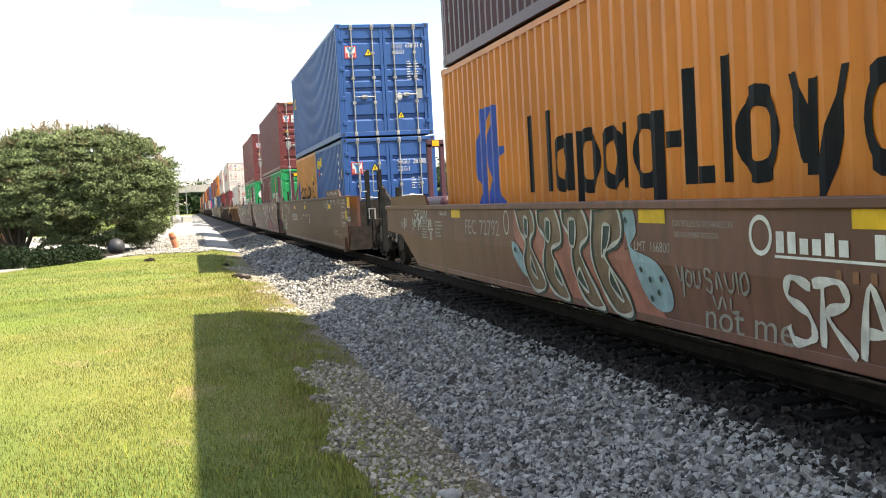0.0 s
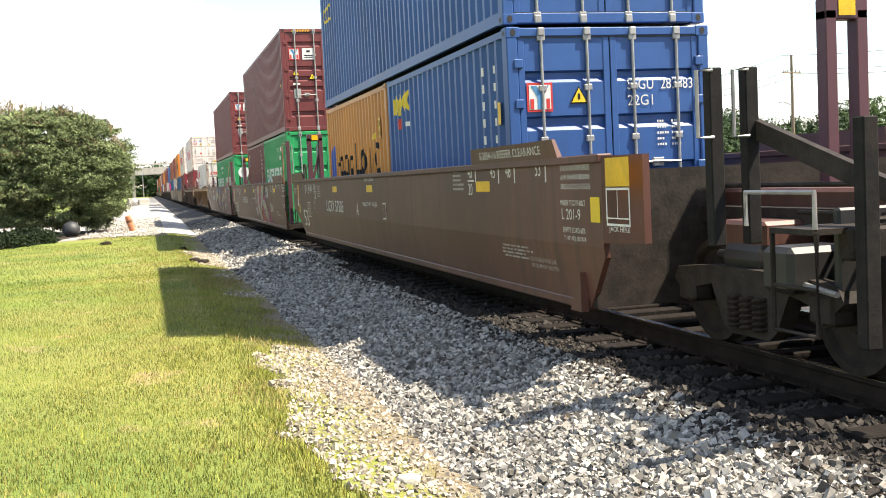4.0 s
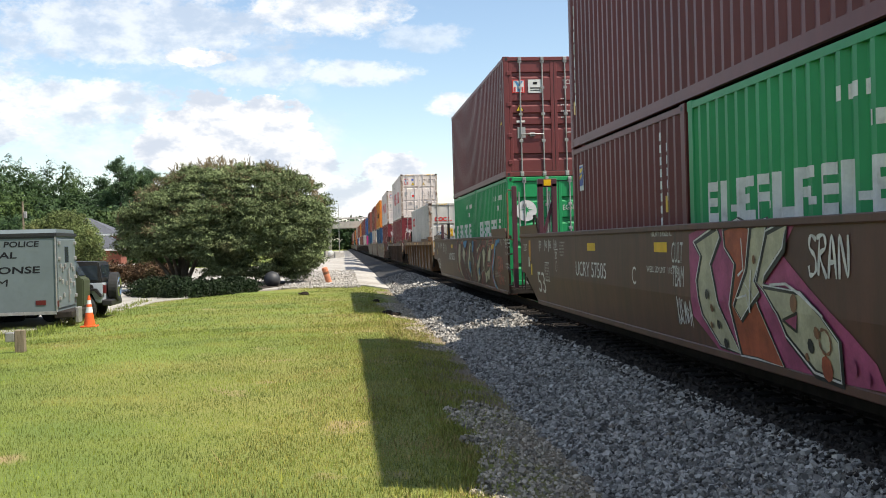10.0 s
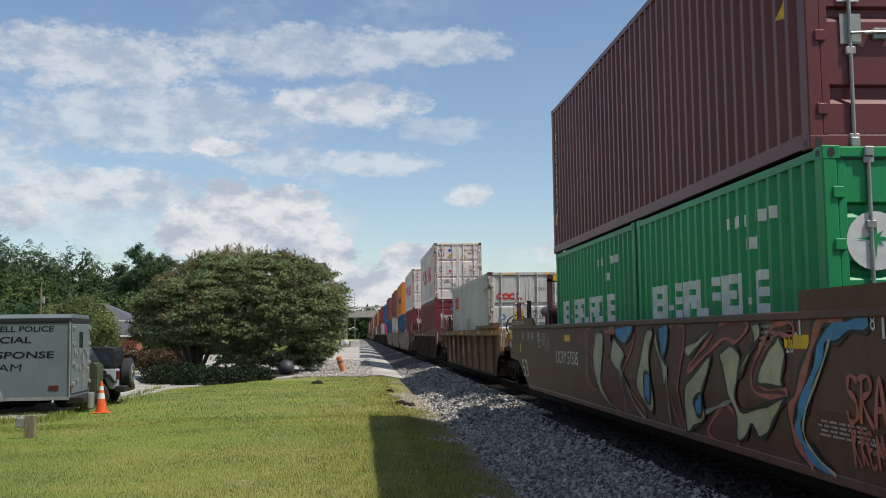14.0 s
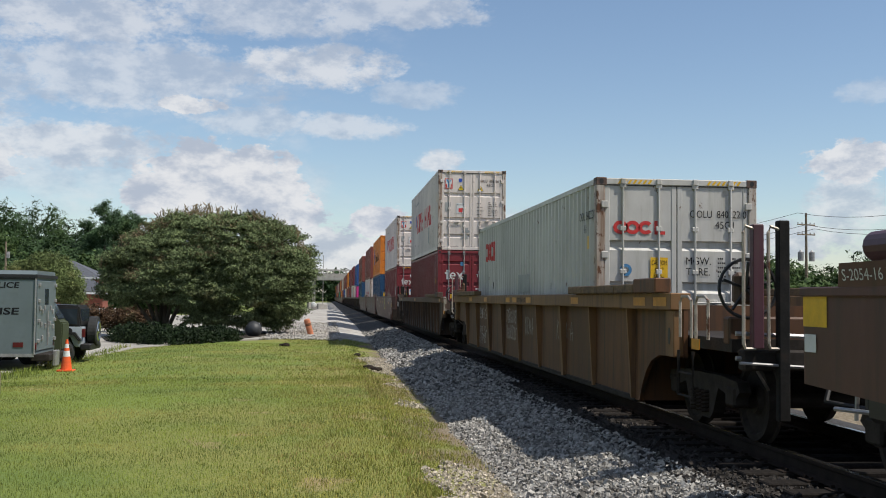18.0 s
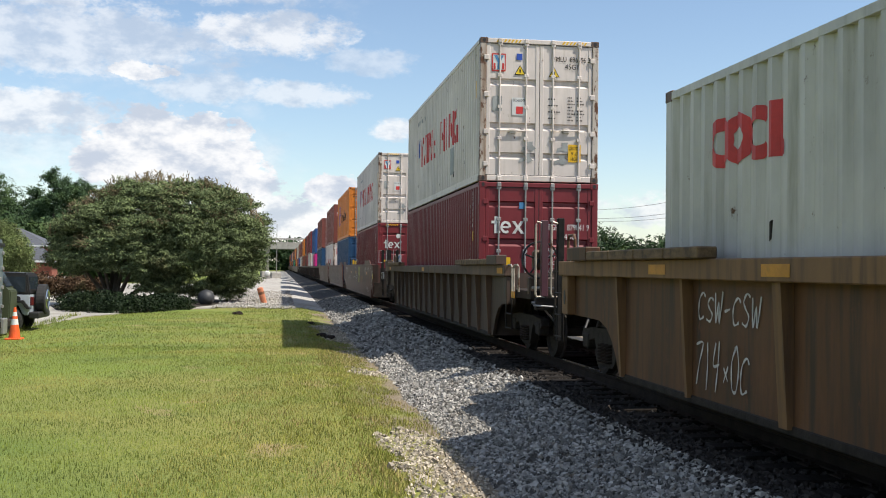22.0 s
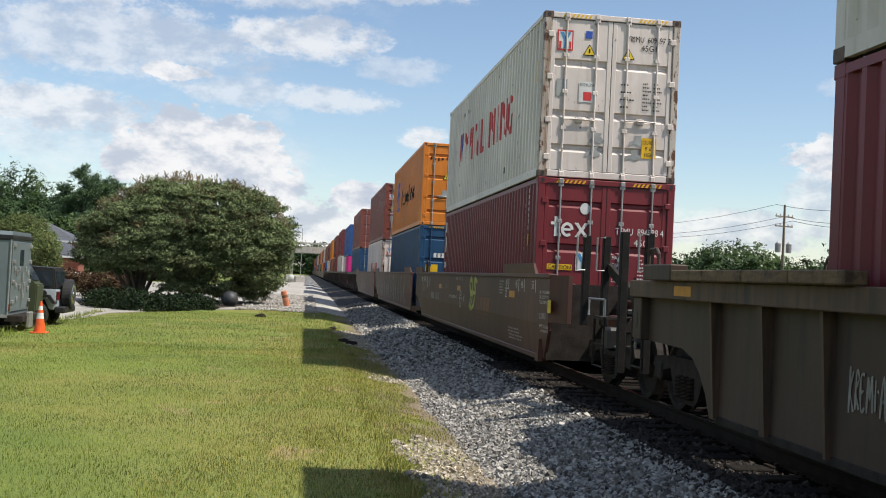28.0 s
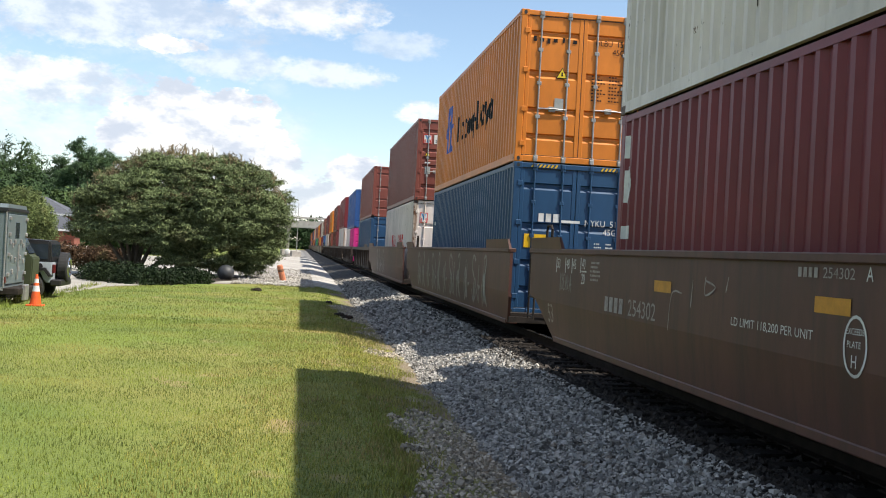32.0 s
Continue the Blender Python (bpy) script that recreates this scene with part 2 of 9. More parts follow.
M = {
    "orange": paint("orange_paint", (0.62, 0.19, 0.02)),
    "orange_old": paint("weathered_orange_paint", (0.56, 0.22, 0.045), lo=0.55),
    "maroon": paint("maroon_paint", (0.15, 0.035, 0.035)),
    "oxide": paint("oxide_red_paint", (0.20, 0.055, 0.04)),
    "texred": paint("dark_red_paint", (0.17, 0.02, 0.025)),
    "blue": paint("blue_paint", (0.025, 0.085, 0.26)),
    "navy": paint("navy_paint", (0.015, 0.06, 0.135)),
    "green": paint("green_paint", (0.01, 0.26, 0.085)),
    "white": paint("off_white_paint", (0.67, 0.595, 0.545), dirt=(0.33, 0.27, 0.19), lo=0.5, rust_lo=0.635),
    "oocl": paint("pale_grey_paint", (0.525, 0.505, 0.465), dirt=(0.26, 0.24, 0.17), lo=0.46, rust_lo=0.64),
    "plum": paint("plum_paint", (0.09, 0.035, 0.045)),
    "pink": paint("pink_paint", (0.62, 0.03, 0.22)),
    "brown": paint("brown_car_paint", (0.102, 0.042, 0.031), dirt=(0.064, 0.033, 0.025), lo=0.42, hi=0.75, rough=0.5, var=0.22),
    "fec": paint("red_brown_car_paint", (0.16, 0.068, 0.05), dirt=(0.10, 0.05, 0.036), lo=0.44, hi=0.78, rough=0.5, var=0.22),
    "handrail": mat("worn_pale_handrail", (0.42, 0.36, 0.29), 0.5, 0.2, 0.25, 8, rust=RUST, rust_lo=0.56),
    "rust_pipe": mat("rusty_pipe", (0.22, 0.11, 0.06), 0.7, 0.1, 0.3, 9, bump=0.2),
    # Lighter than the wall paint, for the light that the ribs catch.
    "rib_brown": paint("lit_brown_paint", (0.115, 0.066, 0.04), dirt=(0.04, 0.03, 0.024), lo=0.42, hi=0.72, rough=0.6, var=0.25),
    "post_black": mat("black_post_paint", (0.014, 0.013, 0.012), 0.8, 0, 0.3, 5, bump=0.2, bscale=20, dirt=(0.03, 0.02, 0.015), dirt_lo=0.5, dirt_hi=0.8, spec=0.2),
    # Wall colour lowered for the shade in the recesses between ribs.
    "ttx": paint("weathered_yellow_brown_paint", (0.125, 0.053, 0.02), dirt=(0.045, 0.028, 0.017), lo=0.42, hi=0.72, rust_lo=0.6, rough=0.6, var=0.25),
    "ttx_dark": paint("dark_brown_paint", (0.07, 0.044, 0.031), dirt=(0.04, 0.03, 0.024), lo=0.45, hi=0.75, rough=0.6),
    "chord": paint("faded_yellow_chord_paint", (0.20, 0.105, 0.042), dirt=(0.1, 0.055, 0.03), lo=0.45, hi=0.7, rough=0.6),
    "steel": mat("dirty_steel", (0.03, 0.024, 0.02), 0.75, 0.0, 0.35, 6, bump=0.2, bscale=30, spec=0.2),
    "black": mat("black_paint", (0.018, 0.017, 0.017), 0.5, 0, 0.25, 4),
    "rusty_white": paint("rust_streaked_white_paint", (0.50, 0.44, 0.38), dirt=(0.22, 0.14, 0.09), lo=0.42, hi=0.7, rust_lo=0.52),
    "zinc": mat("galvanised_rod", (0.34, 0.33, 0.32), 0.45, 0.5, 0.2, 5, rust=RUST, rust_lo=0.68),
    "rail": mat("rail_steel", (0.024, 0.017, 0.013), 0.8, 0.0, 0.3, 5, bump=0.1, spec=0.15),
    "railtop": mat("polished_rail_head", (0.45, 0.43, 0.41), 0.25, 1.0, 0.15, 8),
    "tie": mat("weathered_tie_wood", (0.016, 0.013, 0.011), 0.9, 0, 0.35, 5, (6, 1, 1), 0.5, 25, spec=0.15),
    "yellow": mat("yellow_reflector", (0.72, 0.42, 0.01), 0.4, 0, 0.12, 6, dirt=GRIME, dirt_lo=0.6, dirt_hi=1.0),
    "amber": mat("amber_reflector", (0.55, 0.24, 0.02), 0.4, 0, 0.15, 6, dirt=GRIME, dirt_lo=0.55, dirt_hi=1.0),
    "ink": mat("black_lettering", (0.014, 0.014, 0.016), 0.6, 0, 0.2, 3, spec=0.15),
    "inkblue": mat("blue_emblem_paint", (0.02, 0.07, 0.38), 0.45, 0, 0.15, 3),
    "inkwhite": mat("white_lettering", (0.66, 0.65, 0.62), 0.5, 0, 0.12, 4, dirt=(0.3, 0.27, 0.24), dirt_lo=0.5, dirt_hi=0.9),
    "inkfade": mat("faded_white_lettering", (0.36, 0.32, 0.29), 0.6, 0, 0.2, 6, dirt=(0.14, 0.09, 0.07), dirt_lo=0.45, dirt_hi=0.8, dirt_scale=12),
    "inkred": mat("red_lettering", (0.55, 0.035, 0.03), 0.45, 0, 0.15, 3),
    "inkyellow": mat("yellow_lettering", (0.72, 0.5, 0.02), 0.45, 0, 0.12, 3),
    "inkorange": mat("faded_orange_lettering", (0.20, 0.085, 0.04), 0.55, 0, 0.25, 5),
    "sticker": mat("white_sticker", (0.62, 0.62, 0.6), 0.45, 0, 0.1, 6),
    "greysticker": mat("grey_patch", (0.3, 0.31, 0.3), 0.5, 0, 0.15, 4),
    "tagwhite": mat("white_spray_paint", (0.55, 0.53, 0.5), 0.6, 0, 0.2, 8),
    "tagpale": mat("pale_green_spray_paint", (0.22, 0.30, 0.26), 0.6, 0, 0.2, 4),
    "tagrust": mat("salmon_red_spray_paint", (0.34, 0.125, 0.085), 0.6, 0, 0.25, 4),
    "tagolive": mat("brown_olive_spray_paint", (0.185, 0.115, 0.065), 0.6, 0, 0.25, 4),
    "tagpaleline": mat("pale_outline_spray_paint", (0.46, 0.43, 0.37), 0.6, 0, 0.2, 6),
    "tagteal": mat("dark_green_spray_paint", (0.035, 0.055, 0.045), 0.6, 0, 0.25, 5),
    "tagsky": mat("pale_blue_spray_paint", (0.24, 0.34, 0.36), 0.6, 0, 0.2, 5),
    "tagred": mat("red_spray_paint", (0.33, 0.07, 0.03), 0.6, 0, 0.25, 4),
    "tagmaroon": mat("maroon_spray_paint", (0.11, 0.035, 0.03), 0.6, 0, 0.25, 4),
    "tagsalmon": mat("salmon_spray_paint", (0.38, 0.11, 0.08), 0.6, 0, 0.2, 5),
    "tagcream": mat("cream_spray_paint", (0.42, 0.38, 0.25), 0.6, 0, 0.2, 4),
    "tagblue": mat("blue_spray_paint", (0.06, 0.22, 0.42), 0.6, 0, 0.2, 4),
    "tagpink": mat("pink_spray_paint", (0.33, 0.06, 0.14), 0.6, 0, 0.25, 4),
    "tagyellow": mat("yellow_green_spray_paint", (0.42, 0.42, 0.1), 0.6, 0, 0.2, 4),
    "taggrey": mat("grey_spray_paint", (0.27, 0.25, 0.22), 0.6, 0, 0.2, 5),
    "oldwood": mat("oiled_timber_block", (0.16, 0.10, 0.05), 0.8, 0, 0.3, 5, (4, 1, 4), 0.4, 25, dirt=(0.06, 0.04, 0.025), dirt_lo=0.45, dirt_hi=0.7),
    "lens": mat("dark_red_lens", (0.10, 0.012, 0.012), 0.3, 0, 0.1, 6),
    "casting": mat("scuffed_casting", (0.12, 0.075, 0.055), 0.6, 0.1, 0.35, 9, bump=0.2, dirt=RUST, dirt_lo=0.5, dirt_hi=0.7),
    "rubber": mat("tyre_rubber", (0.02, 0.02, 0.02), 0.75, 0, 0.3, 8, bump=0.2),
    "glass": mat("dark_glass", (0.03, 0.04, 0.05), 0.08, 0, 0.1, 2),
    "chrome": mat("bright_metal", (0.6, 0.6, 0.6), 0.25, 1.0, 0.1, 4),
    "concrete": mat("concrete", (0.36, 0.34, 0.31), 0.85, 0, 0.15, 0.6, bump=0.2, bscale=20, dirt=(0.18, 0.17, 0.15), dirt_lo=0.55, dirt_hi=0.8, dirt_scale=0.5),
    "wood": mat("weathered_wood", (0.20, 0.16, 0.11), 0.85, 0, 0.3, 4, (6, 6, 1), 0.4, 30),
    "bark": mat("bark", (0.10, 0.08, 0.06), 0.9, 0, 0.3, 5, (1, 1, 0.2), 0.5, 20),
}


# ---------------------------------------------------------------- mesh helpers
def add_box(bm, x0, x1, y0, y1, z0, z1, bevel=0.0, m=None):
    v = [bm.verts.new(p) for p in ((x0, y0, z0), (x1, y0, z0), (x1, y1, z0), (x0, y1, z0), (x0, y0, z1), (x1, y0, z1), (x1, y1, z1), (x0, y1, z1))]
    if m is not None:
        for q in v:
            q.co = m @ q.co
    fs = [bm.faces.new([v[i] for i in f]) for f in ((3, 2, 1, 0), (4, 5, 6, 7), (0, 1, 5, 4), (1, 2, 6, 5), (2, 3, 7, 6), (3, 0, 4, 7))]
    if bevel:
        es = {e for f in fs for e in f.edges}
        bmesh.ops.bevel(bm, geom=list(es), offset=bevel, segments=1, affect="EDGES")
    return fs


def add_prism(bm, pts, axis, a, b):
    """A polygon of (u, v) pushed along one axis from a to b. x: u,v = y,z; y: u,v = x,z; z: u,v = x,y."""
    def at(u, v, w):
        return {"x": (w, u, v), "y": (u, w, v), "z": (u, v, w)}[axis]
    lo = [bm.verts.new(at(u, v, a)) for u, v in pts]
    hi = [bm.verts.new(at(u, v, b)) for u, v in pts]
    n = len(pts)
    bm.faces.new(lo), bm.faces.new(hi[::-1])
    for i in range(n):
        bm.faces.new((lo[i], hi[i], hi[(i + 1) % n], lo[(i + 1) % n]))


def add_tube(bm, pts, r, n=8, r2=None, caps=True):
    pts = [Vector(p) for p in pts]
    rings = []
    for i, p in enumerate(pts):
        d = (pts[min(i + 1, len(pts) - 1)] - pts[max(i - 1, 0)]).normalized()
        u = d.orthogonal().normalized() if abs(d.z) > 0.95 else d.cross(Vector((0, 0, 1))).normalized()
        w = d.cross(u)
        rr = r if r2 is None else r + (r2 - r) * i / max(1, len(pts) - 1)
        rings.append([bm.verts.new(p + rr * (math.cos(2 * math.pi * k / n) * u + math.sin(2 * math.pi * k / n) * w)) for k in range(n)])
    for a, b in zip(rings, rings[1:]):
        for k in range(n):
            bm.faces.new((a[k], a[(k + 1) % n], b[(k + 1) % n], b[k]))
    if caps:
        bm.faces.new(rings[0][::-1]), bm.faces.new(rings[-1])


def add_lathe(bm, prof, axis="x", n=24, at=(0, 0, 0)):
    """prof: (along, radius) pairs, turned round an axis through at."""
    rings = []
    for s, r in prof:
        ring = []
        for k in range(n):
            c, q = r * math.cos(2 * math.pi * k / n), r * math.sin(2 * math.pi * k / n)
            p = {"x": (s, c, q), "y": (c, s, q), "z": (c, q, s)}[axis]
            ring.append(bm.verts.new(Vector(p) + Vector(at)))
        rings.append(ring)
    for a, b in zip(rings, rings[1:]):
        for k in range(n):
            bm.faces.new((a[k], a[(k + 1) % n], b[(k + 1) % n], b[k]))
    bm.faces.new(rings[0]), bm.faces.new(rings[-1][::-1])


def mesh_of(name, bm, material, smooth=False):
    bmesh.ops.recalc_face_normals(bm, faces=bm.faces)
    me = bpy.data.meshes.new(name)
    bm.to_mesh(me)
    bm.free()
    mats = material if isinstance(material, (list, tuple)) else [material]
    for ma in mats:
        me.materials.append(ma)
    if smooth:
        for p in me.polygons:
            p.use_smooth = True
    return me


def part(name, bm, material, parent, label="", smooth=False, at=None):
    """Links a bmesh, or a mesh already made, as one object under a thing or a part."""
    me = bm if isinstance(bm, bpy.types.Mesh) else mesh_of(name, bm, material, smooth)
    ob = new(name, me)
    ob.parent = parent
    if at is not None:
        ob.matrix_basis = at
    if label:
        tagged(ob, label)
    return ob


def thing(name, label, category, group="", m=None, kind=""):
    ob = new(name)
    tagged(ob, label, category, group, kind)
    if m is not None:
        ob.matrix_basis = m
    return ob


def solid(name, bm, material, label, category="", group="", kind="", m=None, smooth=False):
    ob = new(name, mesh_of(name, bm, material, smooth))
    if m is not None:
        ob.matrix_basis = m
    return tagged(ob, label, category, group, kind)


def raw_mesh(name, verts, faces, material, smooth=False):
    me = bpy.data.meshes.new(name)
    verts, faces = np.asarray(verts, dtype=np.float32), np.asarray(faces, dtype=np.int32)
    n, k = faces.shape
    me.vertices.add(len(verts)), me.loops.add(n * k), me.polygons.add(n)
    me.vertices.foreach_set("co", verts.ravel())
    me.loops.foreach_set("vertex_index", faces.ravel())
    me.polygons.foreach_set("loop_start", np.arange(0, n * k, k, dtype=np.int32))
    me.polygons.foreach_set("use_smooth", np.full(n, smooth))
    me.update(calc_edges=True)
    me.materials.append(material)
    return me


def text_bm(words, size, material=None, width=None, shear=0.0, bold=0.0):
    cu = bpy.data.curves.new("words", "FONT")
    cu.body, cu.size, cu.align_x, cu.align_y, cu.shear = words, size, "LEFT", "BOTTOM", shear
    cu.resolution_u = 3
    cu.offset = bold * size
    ob = bpy.data.objects.new("words", cu)
    me = bpy.data.meshes.new_from_object(ob)
    bm = bmesh.new()
    bm.from_mesh(me)
    bpy.data.objects.remove(ob), bpy.data.curves.remove(cu), bpy.data.meshes.remove(me)
    xs = [v.co.x for v in bm.verts] or [0, 1]
    ys = [v.co.y for v in bm.verts] or [0, 1]
    x0, y0, w, h = min(xs), min(ys), max(xs) - min(xs), max(ys) - min(ys)
    for v in bm.verts:
        v.co.x, v.co.y = (v.co.x - x0) * ((width / w) if width else size / max(h, 1e-6) * 0.9), (v.co.y - y0) * size / max(h, 1e-6)
    return bm


# ---------------------------------------------------------------- ground
def gz(x, y):
    """Height of the ground: level lawn, a little lower at the car park, raised far off to the left as a wooded hill."""
    z = -0.35 - 0.14 * min(1, max(0, (-9.5 - x) / 4.0)) + 0.025 * noise.noise((x * 0.35, y * 0.35, 2.0)) * (1 if abs(x) < 60 else 0)
    if x < -40 and y > 60:
        z += min(14.0, 0.05 * min(-x - 40, y - 60)) * min(1, (y - 60) / 80)
    if x > -4.4:
        z -= 0.20 * min(1, (x + 4.4) / 1.2) if x < 4.4 else 0.2 * max(0, 1 - (x - 4.4) / 3)
    return z


def grid(name, xs, ys, fn, material):
    nx, ny = len(xs), len(ys)
    v = [(x, y, fn(x, y)) for y in ys for x in xs]
    f = [(j * nx + i, j * nx + i + 1, (j + 1) * nx + i + 1, (j + 1) * nx + i) for j in range(ny - 1) for i in range(nx - 1)]
    return raw_mesh(name, v, f, material, True)


def ground_material():
    """Lawn that is greener on the left, yellow and bare towards the ballast, with dry patches."""
    ma = bpy.data.materials.new("lawn")
    ma.use_nodes = True
    nt = ma.node_tree
    N, L = nt.nodes.new, nt.links.new
    p = nt.nodes["Principled BSDF"]
    p.inputs["Roughness"].default_value = 0.9
    pos = N("ShaderNodeNewGeometry").outputs["Position"]
    sep = N("ShaderNodeSeparateXYZ")
    L(pos, sep.inputs[0])

    def nz(scale, detail=5):
        n = N("ShaderNodeTexNoise")
        n.inputs["Scale"].default_value, n.inputs["Detail"].default_value = scale, detail
        L(pos, n.inputs["Vector"])
        return n.outputs[0]

    def m(op, a, b):
        n = N("ShaderNodeMath")
        n.operation = op
        for i, v in enumerate((a, b)):
            if isinstance(v, (int, float)):
                n.inputs[i].default_value = v
            else:
                L(v, n.inputs[i])
        return n.outputs[0]

    def ramp(v, lo, hi):
        n = N("ShaderNodeMapRange")
        n.interpolation_type = "SMOOTHSTEP"
        L(v, n.inputs[0])
        n.inputs[1].default_value, n.inputs[2].default_value = lo, hi
        return n.outputs[0]

    def mix(f, a, b):
        n = N("ShaderNodeMix")
        n.data_type = "RGBA"
        L(f, n.inputs[0])
        for i, v in ((6, a), (7, b)):
            if isinstance(v, tuple):
                n.inputs[i].default_value = rgb(v)
            else:
                L(v, n.inputs[i])
        return n.outputs[2]

    col = mix(ramp(nz(0.5), 0.35, 0.65), (0.135, 0.19, 0.028), (0.215, 0.235, 0.038))
    col = mix(ramp(m("ADD", nz(0.22), m("MULTIPLY", m("ADD", sep.outputs[0], 9.0), 0.035)), 0.45, 0.72), col, (0.27, 0.245, 0.055))
    col = mix(ramp(nz(35), 0.3, 0.75), col, (0.10, 0.14, 0.022))
    col = mix(ramp(nz(0.8, 8), 0.61, 0.70), col, (0.29, 0.22, 0.10))
    col = mix(ramp(nz(0.13, 4), 0.52, 0.66), col, (0.16, 0.21, 0.032))
    edge = m("ADD", sep.outputs[0], m("MULTIPLY", m("SUBTRACT", nz(0.7, 6), 0.5), 3.4))
    col = mix(ramp(edge, -4.25, -3.45), col, mix(ramp(nz(22), 0.35, 0.65), (0.12, 0.085, 0.045), (0.25, 0.205, 0.14)))
    L(col, p.inputs["Base Color"])
    b = N("ShaderNodeBump")
    b.inputs["Strength"].default_value, b.inputs["Distance"].default_value = 0.7, 0.03
    L(nz(45), b.inputs["Height"]), L(b.outputs[0], p.inputs["Normal"])
    return ma


M["lawn"] = ground_material()
# Bed is coloured near-black to stand for shade in the gaps between stones.
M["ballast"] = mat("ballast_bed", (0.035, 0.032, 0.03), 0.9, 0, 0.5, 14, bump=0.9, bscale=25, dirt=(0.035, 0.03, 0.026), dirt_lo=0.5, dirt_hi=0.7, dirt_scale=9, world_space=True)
M["stone"] = mat("ballast_stone", (0.285, 0.27, 0.245), 0.85, 0, 0.25, 10, island=0.72, spec=0.2, dirt=(0.17, 0.14, 0.11), dirt_lo=0.58, dirt_hi=0.7, world_space=True)
M["gravel"] = mat("pale_gravel", (0.40, 0.375, 0.34), 0.95, 0, 0.22, 0.8, bump=0.6, bscale=20, dirt=(0.25, 0.22, 0.18), dirt_lo=0.5, dirt_hi=0.75, dirt_scale=0.6, world_space=True)
# Same stones near the rail, coloured darker for the shade under the train.
M["stone_dark"] = mat("shaded_rail_side_stone", (0.042, 0.036, 0.031), 0.75, 0, 0.3, 10, island=0.6, spec=0.2, dirt=(0.03, 0.024, 0.02), dirt_lo=0.5, dirt_hi=0.7, world_space=True)
M["lot"] = mat("pale_car_park_concrete", (0.35, 0.325, 0.285), 0.9, 0, 0.18, 0.8, bump=0.1, dirt=(0.23, 0.21, 0.18), dirt_lo=0.5, dirt_hi=0.8, dirt_scale=0.25, world_space=True)

GX = [-900, -600, -400, -280, -200, -150, -110, -80, -60, -50, -40, -32, -26, -21] + [-18 + 0.5 * i for i in range(48)] + [7, 9, 12, 16, 22, 30, 45, 70, 110, 170, 280, 450, 900]
GY = [-300, -120, -50, -20, -8] + [-4 + 0.6 * i for i in range(100)] + [58 + 4 * i for i in range(20)] + [145, 160, 180, 210, 250, 300, 380, 480, 620, 800, 1100, 1600, 2400]
tagged(new("ground", grid("ground", GX, GY, gz, M["lawn"])), "mown lawn, green to yellow, with dry bare patches", "ground", kind="structure")


def ballast_z(x):
    a = abs(x)
    if a < 1.45:
        return -0.29 + 0.09 * max(0, (a - 1.28) / 0.17)
    return -0.20 if a < 1.75 else -0.20 - 0.36 * (a - 1.75) / 1.75


BX = [-4.0 + 0.16 * i for i in range(51)]
BY = [-60, -30, -10, -4] + [-2 + 0.5 * i for i in range(120)] + [58 + 3 * i for i in range(40)] + [178 + 20 * i for i in range(50)]
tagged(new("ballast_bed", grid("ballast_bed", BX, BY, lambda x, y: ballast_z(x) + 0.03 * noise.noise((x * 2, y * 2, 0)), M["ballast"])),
       "crushed-stone ballast bed under the track, near-black for the shaded gaps between stones", "track bed", kind="structure")


# car park and gravel track: sheets a hand above the ground that follow it
def sheet(name, pts, lift, material, label, step=2.0, step_x=None):
    bm = bmesh.new()
    bm.faces.new([bm.verts.new((x, y, 0)) for x, y in pts])
    x0, x1 = min(p[0] for p in pts), max(p[0] for p in pts)
    y0, y1 = min(p[1] for p in pts), max(p[1] for p in pts)
    for a, b, axis in ((x0, x1, 0), (y0, y1, 1)):
        k = int((b - a) / (step_x or step if axis == 0 else step))
        for i in range(1, k):
            co, no = [0, 0, 0], [0, 0, 0]
            co[axis], no[axis] = a + (b - a) * i / k, 1
            bmesh.ops.bisect_plane(bm, geom=list(bm.verts) + list(bm.edges) + list(bm.faces), plane_co=co, plane_no=no)
    for v in bm.verts:
        v.co.z = gz(v.co.x, v.co.y) + lift
    rim = bmesh.ops.extrude_edge_only(bm, edges=[e for e in bm.edges if e.is_boundary])["geom"]
    for v in rim:
        if isinstance(v, bmesh.types.BMVert):
            v.co.z -= lift + 0.1
    ob = solid(name, bm, material, label, "paving", kind="structure")
    if ob.data.polygons[0].normal.z < 0:
        ob.data.flip_normals()
    return ob


sheet("pavement_lot", [(-13.0, 26.4), (-12.7, 33), (-12.0, 39), (-10.5, 42.5), (-8.6, 44.5), (-8.8, 66), (-9.2, 112), (-60, 112), (-60, 26.2)], 0.035,
      M["lot"], "pale concrete car park beside the lawn")
sheet("gravel_path", [(-8.6, 44.5), (-6.4, 46.6), (-4.9, 47.5), (-3.3, 46.4), (-3.2, 60), (-3.2, 100), (-3.2, 380), (-8.5, 380), (-9.2, 66), (-9.0, 49)], 0.05, M["gravel"],
      "pale gravel path along the railway", 4.0, 0.5)

# ---------------------------------------------------------------- track
track = thing("railway_track", "single railway track of steel rails on dark wooden ties", "railway track", kind="structure")
for side in (-0.755, 0.755):
    bm = bmesh.new()
    add_prism(bm, [(side - 0.07, -0.175), (side + 0.07, -0.175), (side + 0.07, -0.16), (side + 0.012, -0.14), (side + 0.012, -0.05), (side + 0.036, -0.035),
                   (side + 0.036, -0.004), (side - 0.036, -0.004), (side - 0.036, -0.035), (side - 0.012, -0.05), (side - 0.012, -0.14), (side - 0.07, -0.16)], "y", -60, 1150)
    rail = part("rail", bm, M["rail"], track)
    bm = bmesh.new()
    add_box(bm, side - 0.03, side + 0.03, -60, 1150, -0.004, 0.0)
    part("rail_head", bm, M["railtop"], rail, "worn bright running surface")
bm = bmesh.new()
